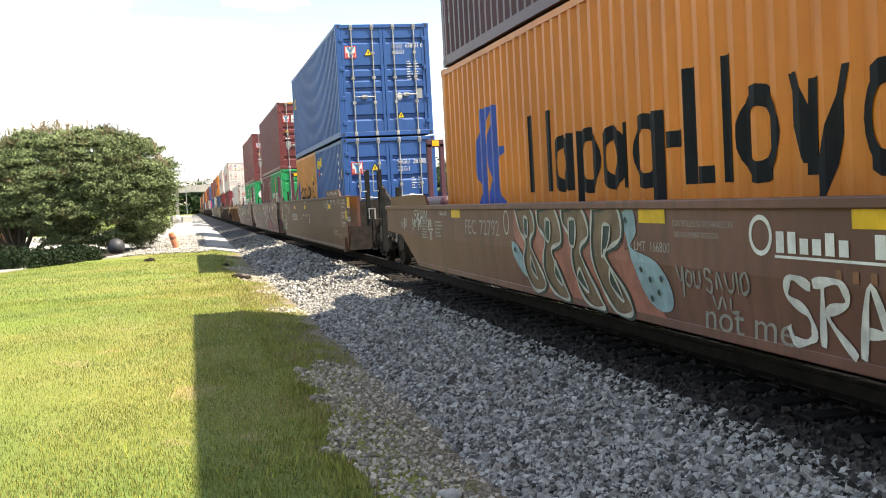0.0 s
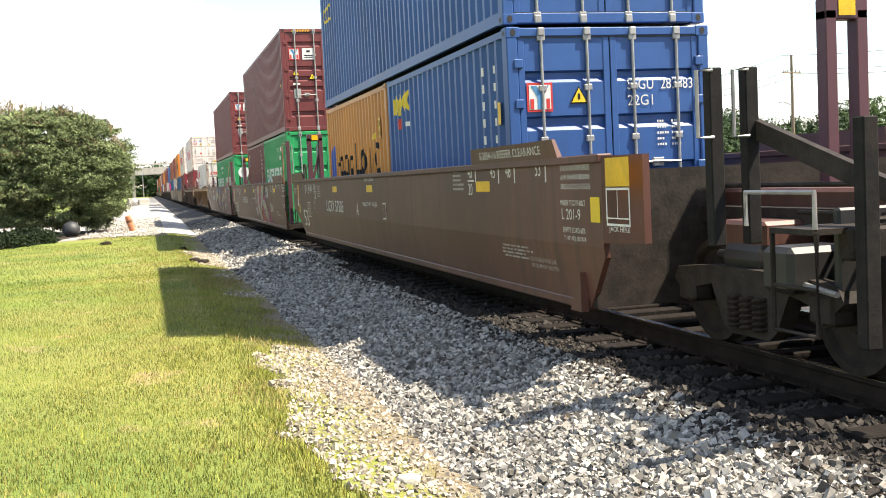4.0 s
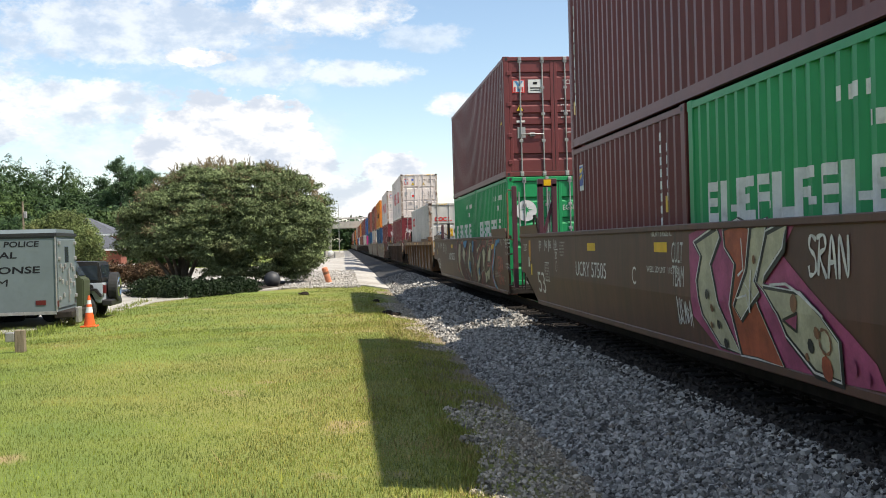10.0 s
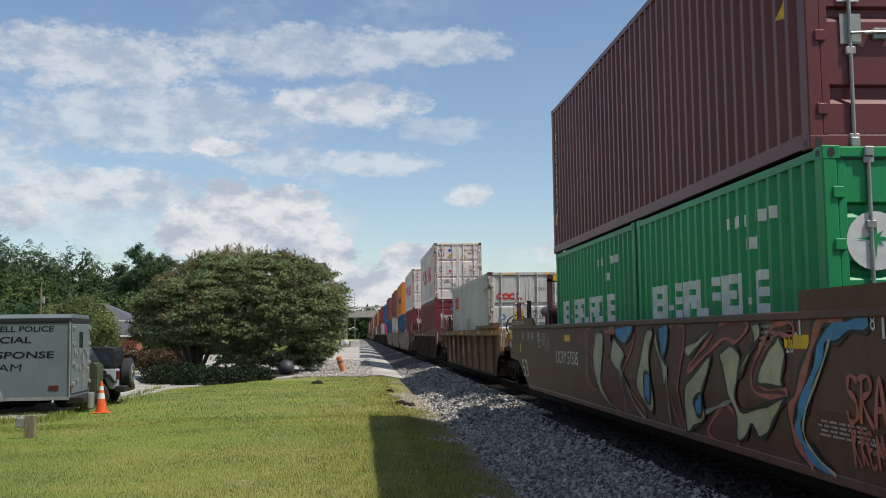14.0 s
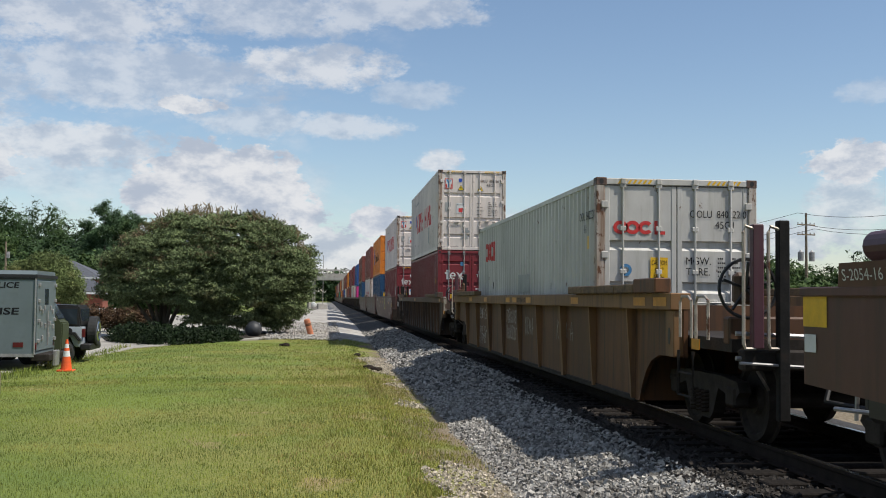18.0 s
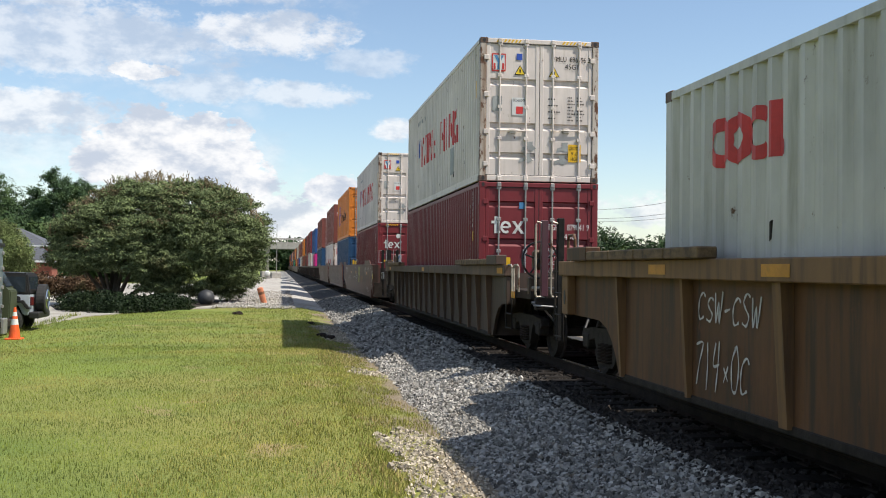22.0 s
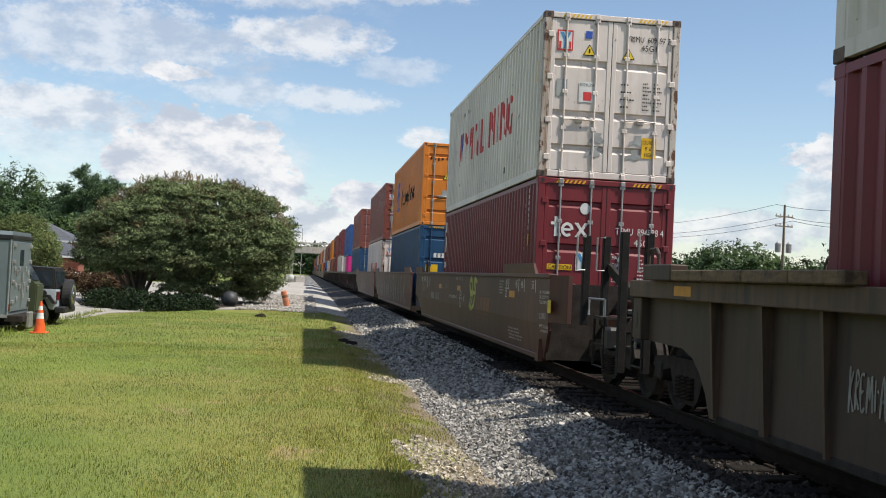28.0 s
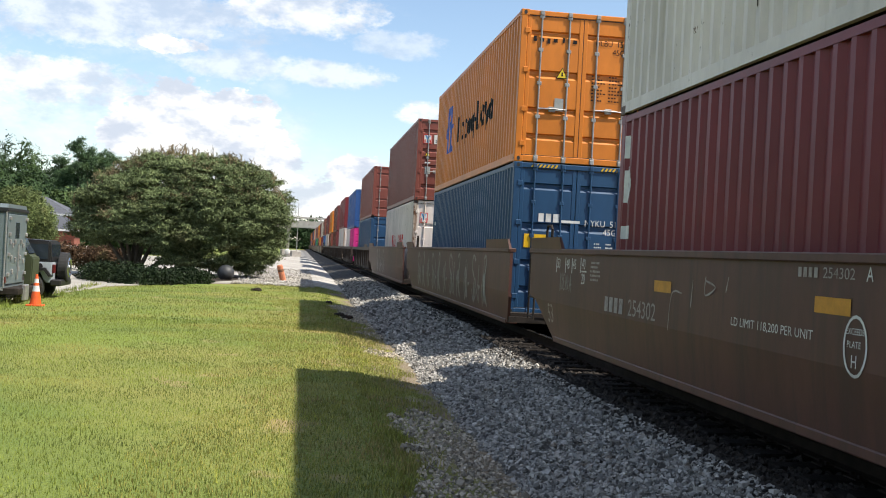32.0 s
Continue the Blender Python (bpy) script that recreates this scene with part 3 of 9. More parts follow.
add_box(bm, -1.3, 1.3, -0.115, 0.115, -0.36, -0.178, 0.012)
tie_mesh = mesh_of("tie", bm, M["tie"])
for i in range(190):
    part("tie", tie_mesh, None, track, at=pose(0, -1 + 0.52 * i + 0.02 * math.sin(i * 7.3), 0.004 * math.sin(i * 3.1), 0, 0, 0.6 * math.sin(i * 5.1)))
def plate(bm):
    add_box(bm, -0.10, 0.10, -0.17, 0.17, -0.182, -0.162, 0.004, Matrix.Rotation(radians(90), 4, "Z"))
    for px, py in ((-0.11, 0.06), (0.11, -0.06), (-0.11, -0.06), (0.11, 0.06)):
        add_box(bm, px - 0.016, px + 0.016, py - 0.012, py + 0.012, -0.165, -0.135)


bm = bmesh.new()
plate(bm)
plate_mesh = mesh_of("tie_plate", bm, M["rail"])
for i in range(60):
    for side in (-0.755, 0.755):
        part("tie_plate", plate_mesh, None, track, at=pose(side, -1 + 0.52 * i + 0.02 * math.sin(i * 7.3), 0.0))
bm = bmesh.new()
for i in range(190, 900):
    add_box(bm, -1.3, 1.3, -1 + 0.52 * i - 0.115, -1 + 0.52 * i + 0.115, -0.36, -0.178)
tagged(part("far_ties", bm, M["tie"], track), kind="stuff")


def rocks(name, n, xr, yr, smin, smax, zfn, material, label, seed, power=1.0):
    rng = np.random.default_rng(seed)
    # a rough eight-cornered stone, squashed, turned and scaled for each
    base = np.array([(-1, -0.9, -0.6), (0.95, -0.8, -0.7), (0.9, 1, -0.6), (-0.8, 0.9, -0.7), (-0.7, -0.8, 0.65), (0.75, -0.6, 0.6), (0.6, 0.8, 0.7), (-0.9, 0.6, 0.55)], dtype=np.float64) * 0.46
    fc = np.array([(3, 2, 1), (3, 1, 0), (4, 5, 6), (4, 6, 7), (0, 1, 5), (0, 5, 4), (1, 2, 6), (1, 6, 5), (2, 3, 7), (2, 7, 6), (3, 0, 4), (3, 4, 7)])
    x = rng.uniform(xr[0], xr[1], n)
    y = yr[0] + (yr[1] - yr[0]) * rng.uniform(0, 1, n) ** power
    size = rng.uniform(smin, smax, n) * (1 + 0.5 * (rng.uniform(0, 1, n) > 0.93))
    q = rng.normal(size=(n, 4))
    q /= np.linalg.norm(q, axis=1)[:, None]
    w, a, b, c = q.T
    R = np.stack([1 - 2 * (b * b + c * c), 2 * (a * b - c * w), 2 * (a * c + b * w), 2 * (a * b + c * w), 1 - 2 * (a * a + c * c), 2 * (b * c - a * w),
                  2 * (a * c - b * w), 2 * (b * c + a * w), 1 - 2 * (a * a + b * b)], axis=1).reshape(n, 3, 3)
    shape = base[None] * (1 + 0.17 * rng.normal(size=(n, 8, 3))) * rng.uniform(0.55, 1.1, (n, 1, 3)) * size[:, None, None]
    v = np.einsum("nij,nkj->nki", R, shape)
    z = np.array([zfn(p, r) for p, r in zip(x, y)])
    ok = z > -0.85
    v, x, y, z, size, n = v[ok], x[ok], y[ok], z[ok], size[ok], int(ok.sum())
    v += np.stack([x, y, z + size * rng.uniform(-0.1, 0.35, n)], axis=1)[:, None]
    f = (fc[None] + 8 * np.arange(n)[:, None, None]).reshape(-1, 3)
    return tagged(new(name, raw_mesh(name, v.reshape(-1, 3), f, material)), label, "gravel", kind="stuff")


def ragged(x, y):
    return -3.4 + 0.32 * noise.noise((y * 0.6, 1.0, 0)) + 0.2 * noise.noise((y * 2.2, 5.0, 0))


def stone_z(x, y):
    """Stones lie on the shoulder and, past the ends of the ties, only in the gaps between them."""
    off = abs(((y + 1) / 0.52 + 0.5) % 1 - 0.5) * 0.52
    if x < ragged(x, y) or (x > -1.36 and off < 0.14) or x > -0.88:
        return -0.9
    return -0.215 if x > -1.45 else ballast_z(x)


# These stones carry the train's shade in their colour.
rocks("rail_side_stones", 17000, (-1.95, -0.88), (4.2, 30), 0.028, 0.06, stone_z, M["stone_dark"], "stones along the rail, coloured near-black for the train's shade", 15, 1.25)
rocks("ballast_stones", 50000, (-3.8, -1.72), (4.2, 22), 0.024, 0.058, stone_z, M["stone"], "loose grey and white ballast stones", 5, 1.25)
rocks("middle_ballast_stones", 13000, (-3.8, -1.4), (21, 60), 0.05, 0.1, stone_z, M["stone"], "loose grey ballast stones along the track", 6, 1.2)
rocks("inner_ballast_stones", 3000, (-0.7, 0.7), (5, 40), 0.04, 0.08, lambda x, y: -0.30, M["stone"], "grey ballast stones between the rails", 7, 1.2)
M["verge_stone"] = mat("tan_verge_stone", (0.38, 0.33, 0.26), 0.9, 0, 0.2, 8, island=0.6, world_space=True)


def bare(x, y):
    """Where the verge is bare gravel (above 0) and where grass reaches in (below 0)."""
    return noise.noise((x * 0.45, y * 0.33, 9)) + 0.35 * noise.noise((x * 1.9, y * 1.2, 2)) + 0.15 * noise.noise((x * 6, y * 6, 5)) - 1.1 * max(0, -3.9 - x) + 0.5 * max(0, x + 3.5)


rocks("verge_stones", 34000, (-5.1, -2.95), (4.2, 34), 0.016, 0.048, lambda x, y: gz(x, y) if bare(x, y) > -0.05 else -0.9, M["verge_stone"], "small scattered stones on the bare verge", 8, 1.1)
rocks("path_stones", 3400, (-8.0, -4.6), (45, 75), 0.04, 0.12, lambda x, y: gz(x, y) + 0.05, M["gravel"], "pale loose stones by the gravel path", 9, 1.2)


def grass(name, n, xr, yr, h0, h1, width, keep, material, label, seed, power=1.0, lean=0.5):
    rng = np.random.default_rng(seed)
    x = rng.uniform(xr[0], xr[1], n)
    y = yr[0] + (yr[1] - yr[0]) * rng.uniform(0, 1, n) ** power
    ok = np.array([keep(p, q) for p, q in zip(x, y)])
    x, y = x[ok], y[ok]
    n = len(x)
    z = np.array([gz(p, q) for p, q in zip(x, y)])
    h, a = rng.uniform(h0, h1, n), rng.uniform(0, 2 * np.pi, n)
    b = rng.uniform(0, 2 * np.pi, n)
    k = lean * h * rng.uniform(0.2, 1, n)
    w = width * rng.uniform(0.6, 1.3, n)
    p0 = np.stack([x - w * np.cos(a), y - w * np.sin(a), z - 0.01], 1)
    p1 = np.stack([x + w * np.cos(a), y + w * np.sin(a), z - 0.01], 1)
    p2 = np.stack([x + k * np.cos(b), y + k * np.sin(b), z + h], 1)
    v = np.stack([p0, p1, p2], 1).reshape(-1, 3)
    f = np.arange(3 * n).reshape(-1, 3)
    return tagged(new(name, raw_mesh(name, v, f, material)), label, "grass", kind="stuff")


M["blade"] = mat("grass_blade", (0.185, 0.228, 0.034), 0.75, 0, 0.38, 0.6, island=0.4, dirt=(0.33, 0.285, 0.08), dirt_lo=0.48, dirt_hi=0.7, dirt_scale=0.5, world_space=True)
M["weed"] = mat("verge_grass", (0.27, 0.285, 0.045), 0.75, 0, 0.3, 1.5, island=0.35, dirt=(0.33, 0.25, 0.10), dirt_lo=0.45, dirt_hi=0.62, dirt_scale=1.2, world_space=True)


def lawn_keep(x, y):
    return x < -3.6 + 0.45 * noise.noise((x * 2.2, y * 2.2, 8)) and (x < -5.2 or bare(x, y) < 0.02) and not (x < -12.4 and 26 < y < 46) and not (y > 42 and x < -7) and y < 47 + 0.8 * noise.noise((x, 0, 0))


grass("lawn_grass", 262000, (-15.0, -3.4), (5, 24), 0.015, 0.045, 0.0042, lawn_keep, M["blade"], "short mown grass blades", 21, 1.5)
M["dry_blade"] = mat("dry_grass_blade", (0.29, 0.27, 0.055), 0.8, 0, 0.35, 0.8, island=0.4, dirt=(0.38, 0.27, 0.12), dirt_lo=0.5, dirt_hi=0.68, dirt_scale=0.9, world_space=True)
grass("dry_lawn_grass", 80000, (-8.2, -3.4), (5, 34), 0.015, 0.05, 0.0045, lambda x, y: lawn_keep(x, y) and x + 1.6 * noise.noise((x * 0.4, y * 0.25, 6)) + 0.8 * noise.noise((x * 2, y * 1.5, 1)) > -6.0, M["dry_blade"], "yellow drying grass towards the track", 25, 1.4)
grass("weed_tufts", 9000, (-6.4, -3.5), (5, 32), 0.06, 0.17, 0.005, lambda x, y: noise.noise((x * 1.6, y * 1.1, 14)) + 0.3 * noise.noise((x * 7, y * 7, 3)) > 0.42, M["weed"], "tufts of taller weeds by the verge", 26, 1.3, 1.0)
grass("far_lawn_grass", 60000, (-16, -3.4), (22, 50), 0.02, 0.055, 0.010, lawn_keep, M["blade"], "short grass further along the lawn", 22, 1.0)
grass("verge_grass", 30000, (-5.2, -3.1), (4.5, 34), 0.02, 0.085, 0.0055, lambda x, y: bare(x, y) < 0.0 and noise.noise((x * 1.1, y * 0.6, 4)) + 0.4 * noise.noise((x * 5, y * 5, 1)) - 0.5 * abs(x + 3.9) > -0.25, M["weed"], "taller dry grass at the edge of the ballast", 23, 1.3, 0.9)
grass("lot_edge_grass", 22000, (-18.0, -11.6), (22, 40), 0.06, 0.22, 0.01, lambda x, y: (y > 26.6 and -12.7 < x + 0.25 * noise.noise((y, 0, 0)) < -12.3) or (x < -12 and 24.5 < y + 0.4 * noise.noise((x, 0, 0)) < 26.9), M["blade"], "long grass along the car park edge", 24, 1.0, 0.6)


# ---------------------------------------------------------------- containers
MOVERS = []
CACHE = {}


def cached(key, fn, material, smooth=False):
    if key not in CACHE:
        bm = bmesh.new()
        fn(bm)
        CACHE[key] = mesh_of(str(key[0]), bm, material, smooth)
    return CACHE[key]


PITCH, DEEP = 0.2765, 0.05
STEPS = ((0.0, 0.0), (0.074, 0.0), (0.142, DEEP), (0.212, DEEP))
PANEL_X = 1.212


def wave(y):
    u = (y - 0.10) % PITCH
    if u < 0.074:
        return 0.0
    if u < 0.142:
        return DEEP * (u - 0.074) / 0.068
    if u < 0.212:
        return DEEP
    return DEEP * (1 - (u - 0.212) / (PITCH - 0.212))


def wave_breaks(y0, y1):
    out = []
    k = math.floor((y0 - 0.10) / PITCH) - 1
    while 0.10 + k * PITCH < y1 + PITCH:
        out += [0.10 + k * PITCH + s for s, _ in STEPS]
        k += 1
    return [y for y in out if y0 < y < y1]


def corrugated(bm, L, H, sx):
    ys = [0.10] + wave_breaks(0.1001, L - 0.10) + [L - 0.10]
    z0, z1 = 0.15, H - 0.09
    cols = [(bm.verts.new((sx * (PANEL_X - wave(y)), y, z0)), bm.verts.new((sx * (PANEL_X - wave(y)), y, z1))) for y in ys]
    for a, b in zip(cols, cols[1:]):
        bm.faces.new((a[0], b[0], b[1], a[1]))
    back = [(bm.verts.new((sx * (PANEL_X - DEEP - 0.01), y, z0)), bm.verts.new((sx * (PANEL_X - DEEP - 0.01), y, z1))) for y in (ys[0], ys[-1])]
    bm.faces.new((back[0][0], back[0][1], back[1][1], back[1][0]))


GROOVES = {3: ((0.45, 0.58), (1.04, 1.18), (1.93, 2.07)), 33: ((0.50, 0.64), (1.19, 1.35), (1.82, 1.96)), 4: ((0.42, 0.54), (0.92, 1.04), (1.60, 1.75), (2.38, 2.50)),
           44: ((0.40, 0.52), (0.90, 1.05), (1.45, 1.60), (1.98, 2.10)), 5: ((0.40, 0.56), (1.13, 1.26), (1.41, 1.54), (1.70, 1.83), (2.38, 2.52))}


def door_panel(bm, x0, x1, H, n):
    """One leaf: proud fields parted by grooves with sloping ledges."""
    zs = [(0.13, 0.03)]
    for lo, hi in GROOVES[n]:
        zs += [(lo, 0.03), (lo + 0.055, 0.076), (hi - 0.01, 0.076), (hi + 0.012, 0.03)]
    zs += [(H - 0.11, 0.03), (H - 0.11, 0.10), (0.13, 0.10)]
    add_prism(bm, [(y, z) for z, y in zs], "x", x0 + 0.01, x1 - 0.01)


def rod(bm, x, H):
    add_tube(bm, [(x, 0.012, 0.06), (x, 0.012, H - 0.05)], 0.018, 8)
    for z in (0.10, H * 0.30, H * 0.52, H * 0.74, H - 0.12):
        add_box(bm, x - 0.045, x + 0.045, -0.004, 0.05, z - 0.035, z + 0.035, 0.008)
    for z in (0.055, H - 0.055):
        add_box(bm, x - 0.04, x + 0.04, -0.02, 0.04, z - 0.045, z + 0.045, 0.01)


def rod_handle(bm, x, d, z):
    add_tube(bm, [(x, -0.012, z), (x + d * 0.2, -0.018, z + 0.01), (x + d * 0.42, -0.016, z)], 0.013, 6)
    add_box(bm, x + d * 0.30 - 0.035, x + d * 0.30 + 0.035, -0.008, 0.04, z - 0.05, z + 0.05, 0.008)


def casting(bm, sx, y, z):
    add_box(bm, min(sx * 1.06, sx * 1.219), max(sx * 1.06, sx * 1.219), y, y + 0.178, z, z + 0.118, 0.008)


def hole(bm, sx, y0, z, flank):
    n = 10
    if flank:
        bm.faces.new([bm.verts.new((sx * 1.222, y0 + 0.089 + 0.042 * math.cos(2 * math.pi * k / n), z + 0.059 + 0.03 * math.sin(2 * math.pi * k / n))) for k in range(n)])
        return
    ring = [bm.verts.new((sx * 1.14 + 0.032 * math.cos(2 * math.pi * k / n), y0 - 0.003, z + 0.059 + 0.042 * math.sin(2 * math.pi * k / n))) for k in range(n)]
    bm.faces.new(ring)


def container(color, yp, z, L=12.19, H=2.896, label="", group="", fields=4, lite=False, rods="zinc", stripes=False):
    """A freight container with its doors towards the camera. yp: where its doors stand along the train; z: its floor."""
    c = M[color]
    ob = thing("shipping_container", label, "shipping container", group, pose(0.05, yp, z))
    ob.scale = (1.04, 1.03, 1.03)
    MOVERS.append((ob, yp, 0.05, z))
    key = (round(L, 1), round(H, 2), color)

    def P(name, fn, ma=c, parent=ob, extra="", lab="", smooth=False):
        return part(name, cached((name, extra, *key), fn, ma, smooth), None, parent, lab)

    for sx in (-1, 1):
        P("side_panel", lambda bm: corrugated(bm, L, H, sx), extra=sx)
        P("bottom_rail", lambda bm: add_box(bm, sx * 1.16 if sx > 0 else -1.215, 1.215 if sx > 0 else -1.16, 0.16, L - 0.16, 0.02, 0.155), extra=sx)
        P("top_rail", lambda bm: add_box(bm, sx * 1.15 if sx > 0 else -1.217, 1.217 if sx > 0 else -1.15, 0.16, L - 0.16, H - 0.095, H - 0.02), extra=sx)
        for e, y in (("near", 0.0), ("far", L - 0.178)):
            P("corner_post", lambda bm: add_box(bm, min(sx * 1.09, sx * 1.216), max(sx * 1.09, sx * 1.216), y + 0.004, y + 0.165, 0.1, H - 0.1, 0.012), M["rusty_white"] if color in ("white", "oocl") and e == "near" else c, extra=(sx, e))
            if not lite:
                for zz in (0.0, H - 0.118):
                    k = P("corner_casting", lambda bm: casting(bm, sx, y, zz), M["casting"] if color in ("white", "oocl") else c, extra=(sx, e, zz > 1))
                    if e == "near":
                        for flank in (False, True) if sx < 0 else (False,):
                            P("casting_hole", lambda bm: hole(bm, sx, y, zz, flank), M["black"], k, (sx, e, zz > 1, flank))
    P("roof", lambda bm: add_box(bm, -1.16, 1.16, 0.05, L - 0.05, H - 0.04, H - 0.012))
    P("floor", lambda bm: add_box(bm, -1.17, 1.17, 0.1, L - 0.1, 0.06, 0.14), M["steel"])
    P("end_wall", lambda bm: add_box(bm, -1.1, 1.1, L - 0.08, L - 0.03, 0.12, H - 0.1))
    P("door_header", lambda bm: add_box(bm, -1.07, 1.07, 0.005, 0.12, H - 0.105, H - 0.01, 0.01))
    P("door_sill", lambda bm: add_box(bm, -1.07, 1.07, 0.005, 0.12, 0.01, 0.125, 0.01))
    for sx, a, b in ((-1, -1.085, -0.006), (1, 0.006, 1.085)):
        d = P("door", lambda bm: door_panel(bm, a, b, H, fields), extra=(sx, fields))
        for k, x in ((0, a), (1, b - 0.075)):
            P("door_stile", lambda bm: add_box(bm, x, x + 0.075, 0.022, 0.066, 0.125, H - 0.105, 0.006), parent=d, extra=(sx, k))
        if not lite:
            P("door_gasket", lambda bm: [add_box(bm, *q) for q in ((a - 0.012, a, 0.028, 0.06, 0.13, H - 0.11), (b, b + 0.012, 0.028, 0.06, 0.13, H - 0.11), (a, b, 0.016, 0.05, H - 0.118, H - 0.106), (a, b, 0.016, 0.05, 0.124, 0.136))], M["black"], d, extra=sx)
        for x in ((a + b) / 2 - 0.27, (a + b) / 2 + 0.27):
            r = P("lock_rod", lambda bm: rod(bm, x, H), M[rods], d, extra=(round(x, 2), rods))
        if not lite:
            for x, dd in (((a + b) / 2 - 0.27, -1), ((a + b) / 2 + 0.27, 1)):
                P("door_handle", lambda bm: rod_handle(bm, x, -dd, 1.02 if sx < 0 else 1.05), M[rods], d, extra=(round(x, 2), rods))
            for z_ in (0.35, 1.0, 1.75, H - 0.4):
                P("hinge", lambda bm: add_box(bm, sx * 1.09 - 0.05, sx * 1.09 + 0.05, -0.012, 0.03, z_ - 0.05, z_ + 0.05, 0.008), parent=d, extra=(sx, round(z_, 2)))
    if stripes:
        for sx in (-1, 1):
            for i in range(7):
                x0 = sx * (0.45 + 0.075 * i)
                P("warning_stripe", lambda bm: add_prism(bm, [(x0, H - 0.09), (x0 + 0.036, H - 0.09), (x0 + 0.075, H - 0.03), (x0 + 0.039, H - 0.03)], "y", 0.0, 0.004),
                  M["yellow"], extra=(sx, i))
    return ob


# ---------------------------------------------------------------- marks on things
FOLD_Z = 0.80


def fold(z):
    """The lower half of a smooth flank leans inwards."""
    return 0.12 * max(0.0, FOLD_Z - z)


def on_side(bm, ys, z0, x=PANEL_X, wrap=True):
    """Lays a flat drawing (u to the right, v up) on the flank, from its far end ys towards the near end; follows the corrugation."""
    if wrap:
        us = [v.co.x for v in bm.verts]
        for y in wave_breaks(ys - max(us), ys - min(us)):
            bmesh.ops.bisect_plane(bm, geom=list(bm.verts) + list(bm.edges) + list(bm.faces), plane_co=(ys - y, 0, 0), plane_no=(1, 0, 0))
    if x > 1.6:
        bmesh.ops.bisect_plane(bm, geom=list(bm.verts) + list(bm.edges) + list(bm.faces), plane_co=(0, 1.43 + (FOLD_Z - 1.43) / 0.942 - z0, 0), plane_no=(0, 1, 0))
    for v in bm.verts:
        u, w = v.co.x, v.co.y
        y = ys - (u * 0.95 if x > 1.6 else u)
        z = 1.43 + 0.942 * (z0 + w - 1.43) if x > 1.6 else z0 + w
        v.co = (-(x - (wave(y) if wrap else 0) - (fold(z) if x > 1.6 else 0)) - 0.004 - v.co.z, y, z)
    return bm


def on_front(bm, x0, z0, y=0.022):
    for v in bm.verts:
        v.co = (x0 + v.co.x, y - 0.003, z0 + v.co.y)
    return bm


def flat_bm(shapes):
    """Rectangles (u0, v0, u1, v1) or polygons [(u, v), ...] as one flat drawing."""
    bm = bmesh.new()
    for i, s in enumerate(shapes):
        pts = [(s[0], s[1]), (s[2], s[1]), (s[2], s[3]), (s[0], s[3])] if not isinstance(s[0], tuple) else s
        bm.faces.new([bm.verts.new((u, v, 0.0005 * (i % 6))) for u, v in pts])
    return bm


def ring_faces(bm, cx, cy, rx, ry, t, a0=0, a1=360, n=20, square=0.0, lift=0.0):
    pr = None
    for i in range(n + 1):
        a = radians(a0 + (a1 - a0) * i / n)
        c, s = math.cos(a), math.sin(a)
        k = 1 + square * abs(math.sin(2 * a)) * 0.25
        o = bm.verts.new((cx + rx * c * k, cy + ry * s * k, lift))
        q = bm.verts.new((cx + (rx - t) * c * k, cy + (ry - t) * s * k, lift))
        if pr:
            bm.faces.new((pr[0], o, q, pr[1]))
        pr = (o, q)


def side_text(parent, words, size, ys, z0, ink, x=PANEL_X, wrap=False, width=None, name="lettering"):
    return part(name, on_side(text_bm(words, size, width=width), ys, z0, x, wrap), M[ink], parent)


def front_text(parent, words, size, x0, z0, ink="inkwhite", width=None, y=0.022):
    return part("lettering", on_front(text_bm(words, size, width=width), x0, z0, y), M[ink], parent)


def side_bars(parent, shapes, ys, z0, ink, x=PANEL_X, wrap=False, name="marking"):
    return part(name, on_side(flat_bm(shapes), ys, z0, x, wrap), M[ink], parent)


def front_bars(parent, shapes, x0, z0, ink, y=0.022, name="marking"):
    return part(name, on_front(flat_bm(shapes), x0, z0, y), M[ink], parent)


def triangle_sign(parent, x, z, s=0.2):
    front_bars(parent, [[(0, 0), (s, 0), (s / 2, s * 0.88)]], x, z, "ink", 0.020, "warning_sign")
    k = s * 0.1
    front_bars(parent, [[(k, k * 0.6), (s - k, k * 0.6), (s / 2, s * 0.88 - k)]], x, z, "inkyellow", 0.017, "warning_sign")
    front_bars(parent, [[(s * 0.44, s * 0.2), (s * 0.56, s * 0.2), (s * 0.56, s * 0.5), (s * 0.44, s * 0.5)]], x, z, "ink", 0.014, "warning_sign")


def emblem(parent, x, z, w=0.3, h=0.32):
    """The square red, white and blue plate of one container line, as plain shapes."""
    front_bars(parent, [(0, 0, w, h)], x, z, "inkred", 0.020, "emblem")
    front_bars(parent, [(w * 0.08, h * 0.08, w * 0.92, h * 0.92)], x, z, "sticker", 0.017, "emblem")
    front_bars(parent, [[(w * 0.4, h * 0.1), (w * 0.6, h * 0.1), (w * 0.6, h * 0.5), (w * 0.85, h * 0.9), (w * 0.62, h * 0.9), (w * 0.5, h * 0.68), (w * 0.38, h * 0.9), (w * 0.15, h * 0.9), (w * 0.4, h * 0.5)]],
               x, z, "tagblue", 0.014, "emblem")
    front_bars(parent, [(w * 0.12, h * 0.1, w * 0.26, h * 0.45), (w * 0.74, h * 0.1, w * 0.88, h * 0.45)], x, z, "inkred", 0.014, "emblem")


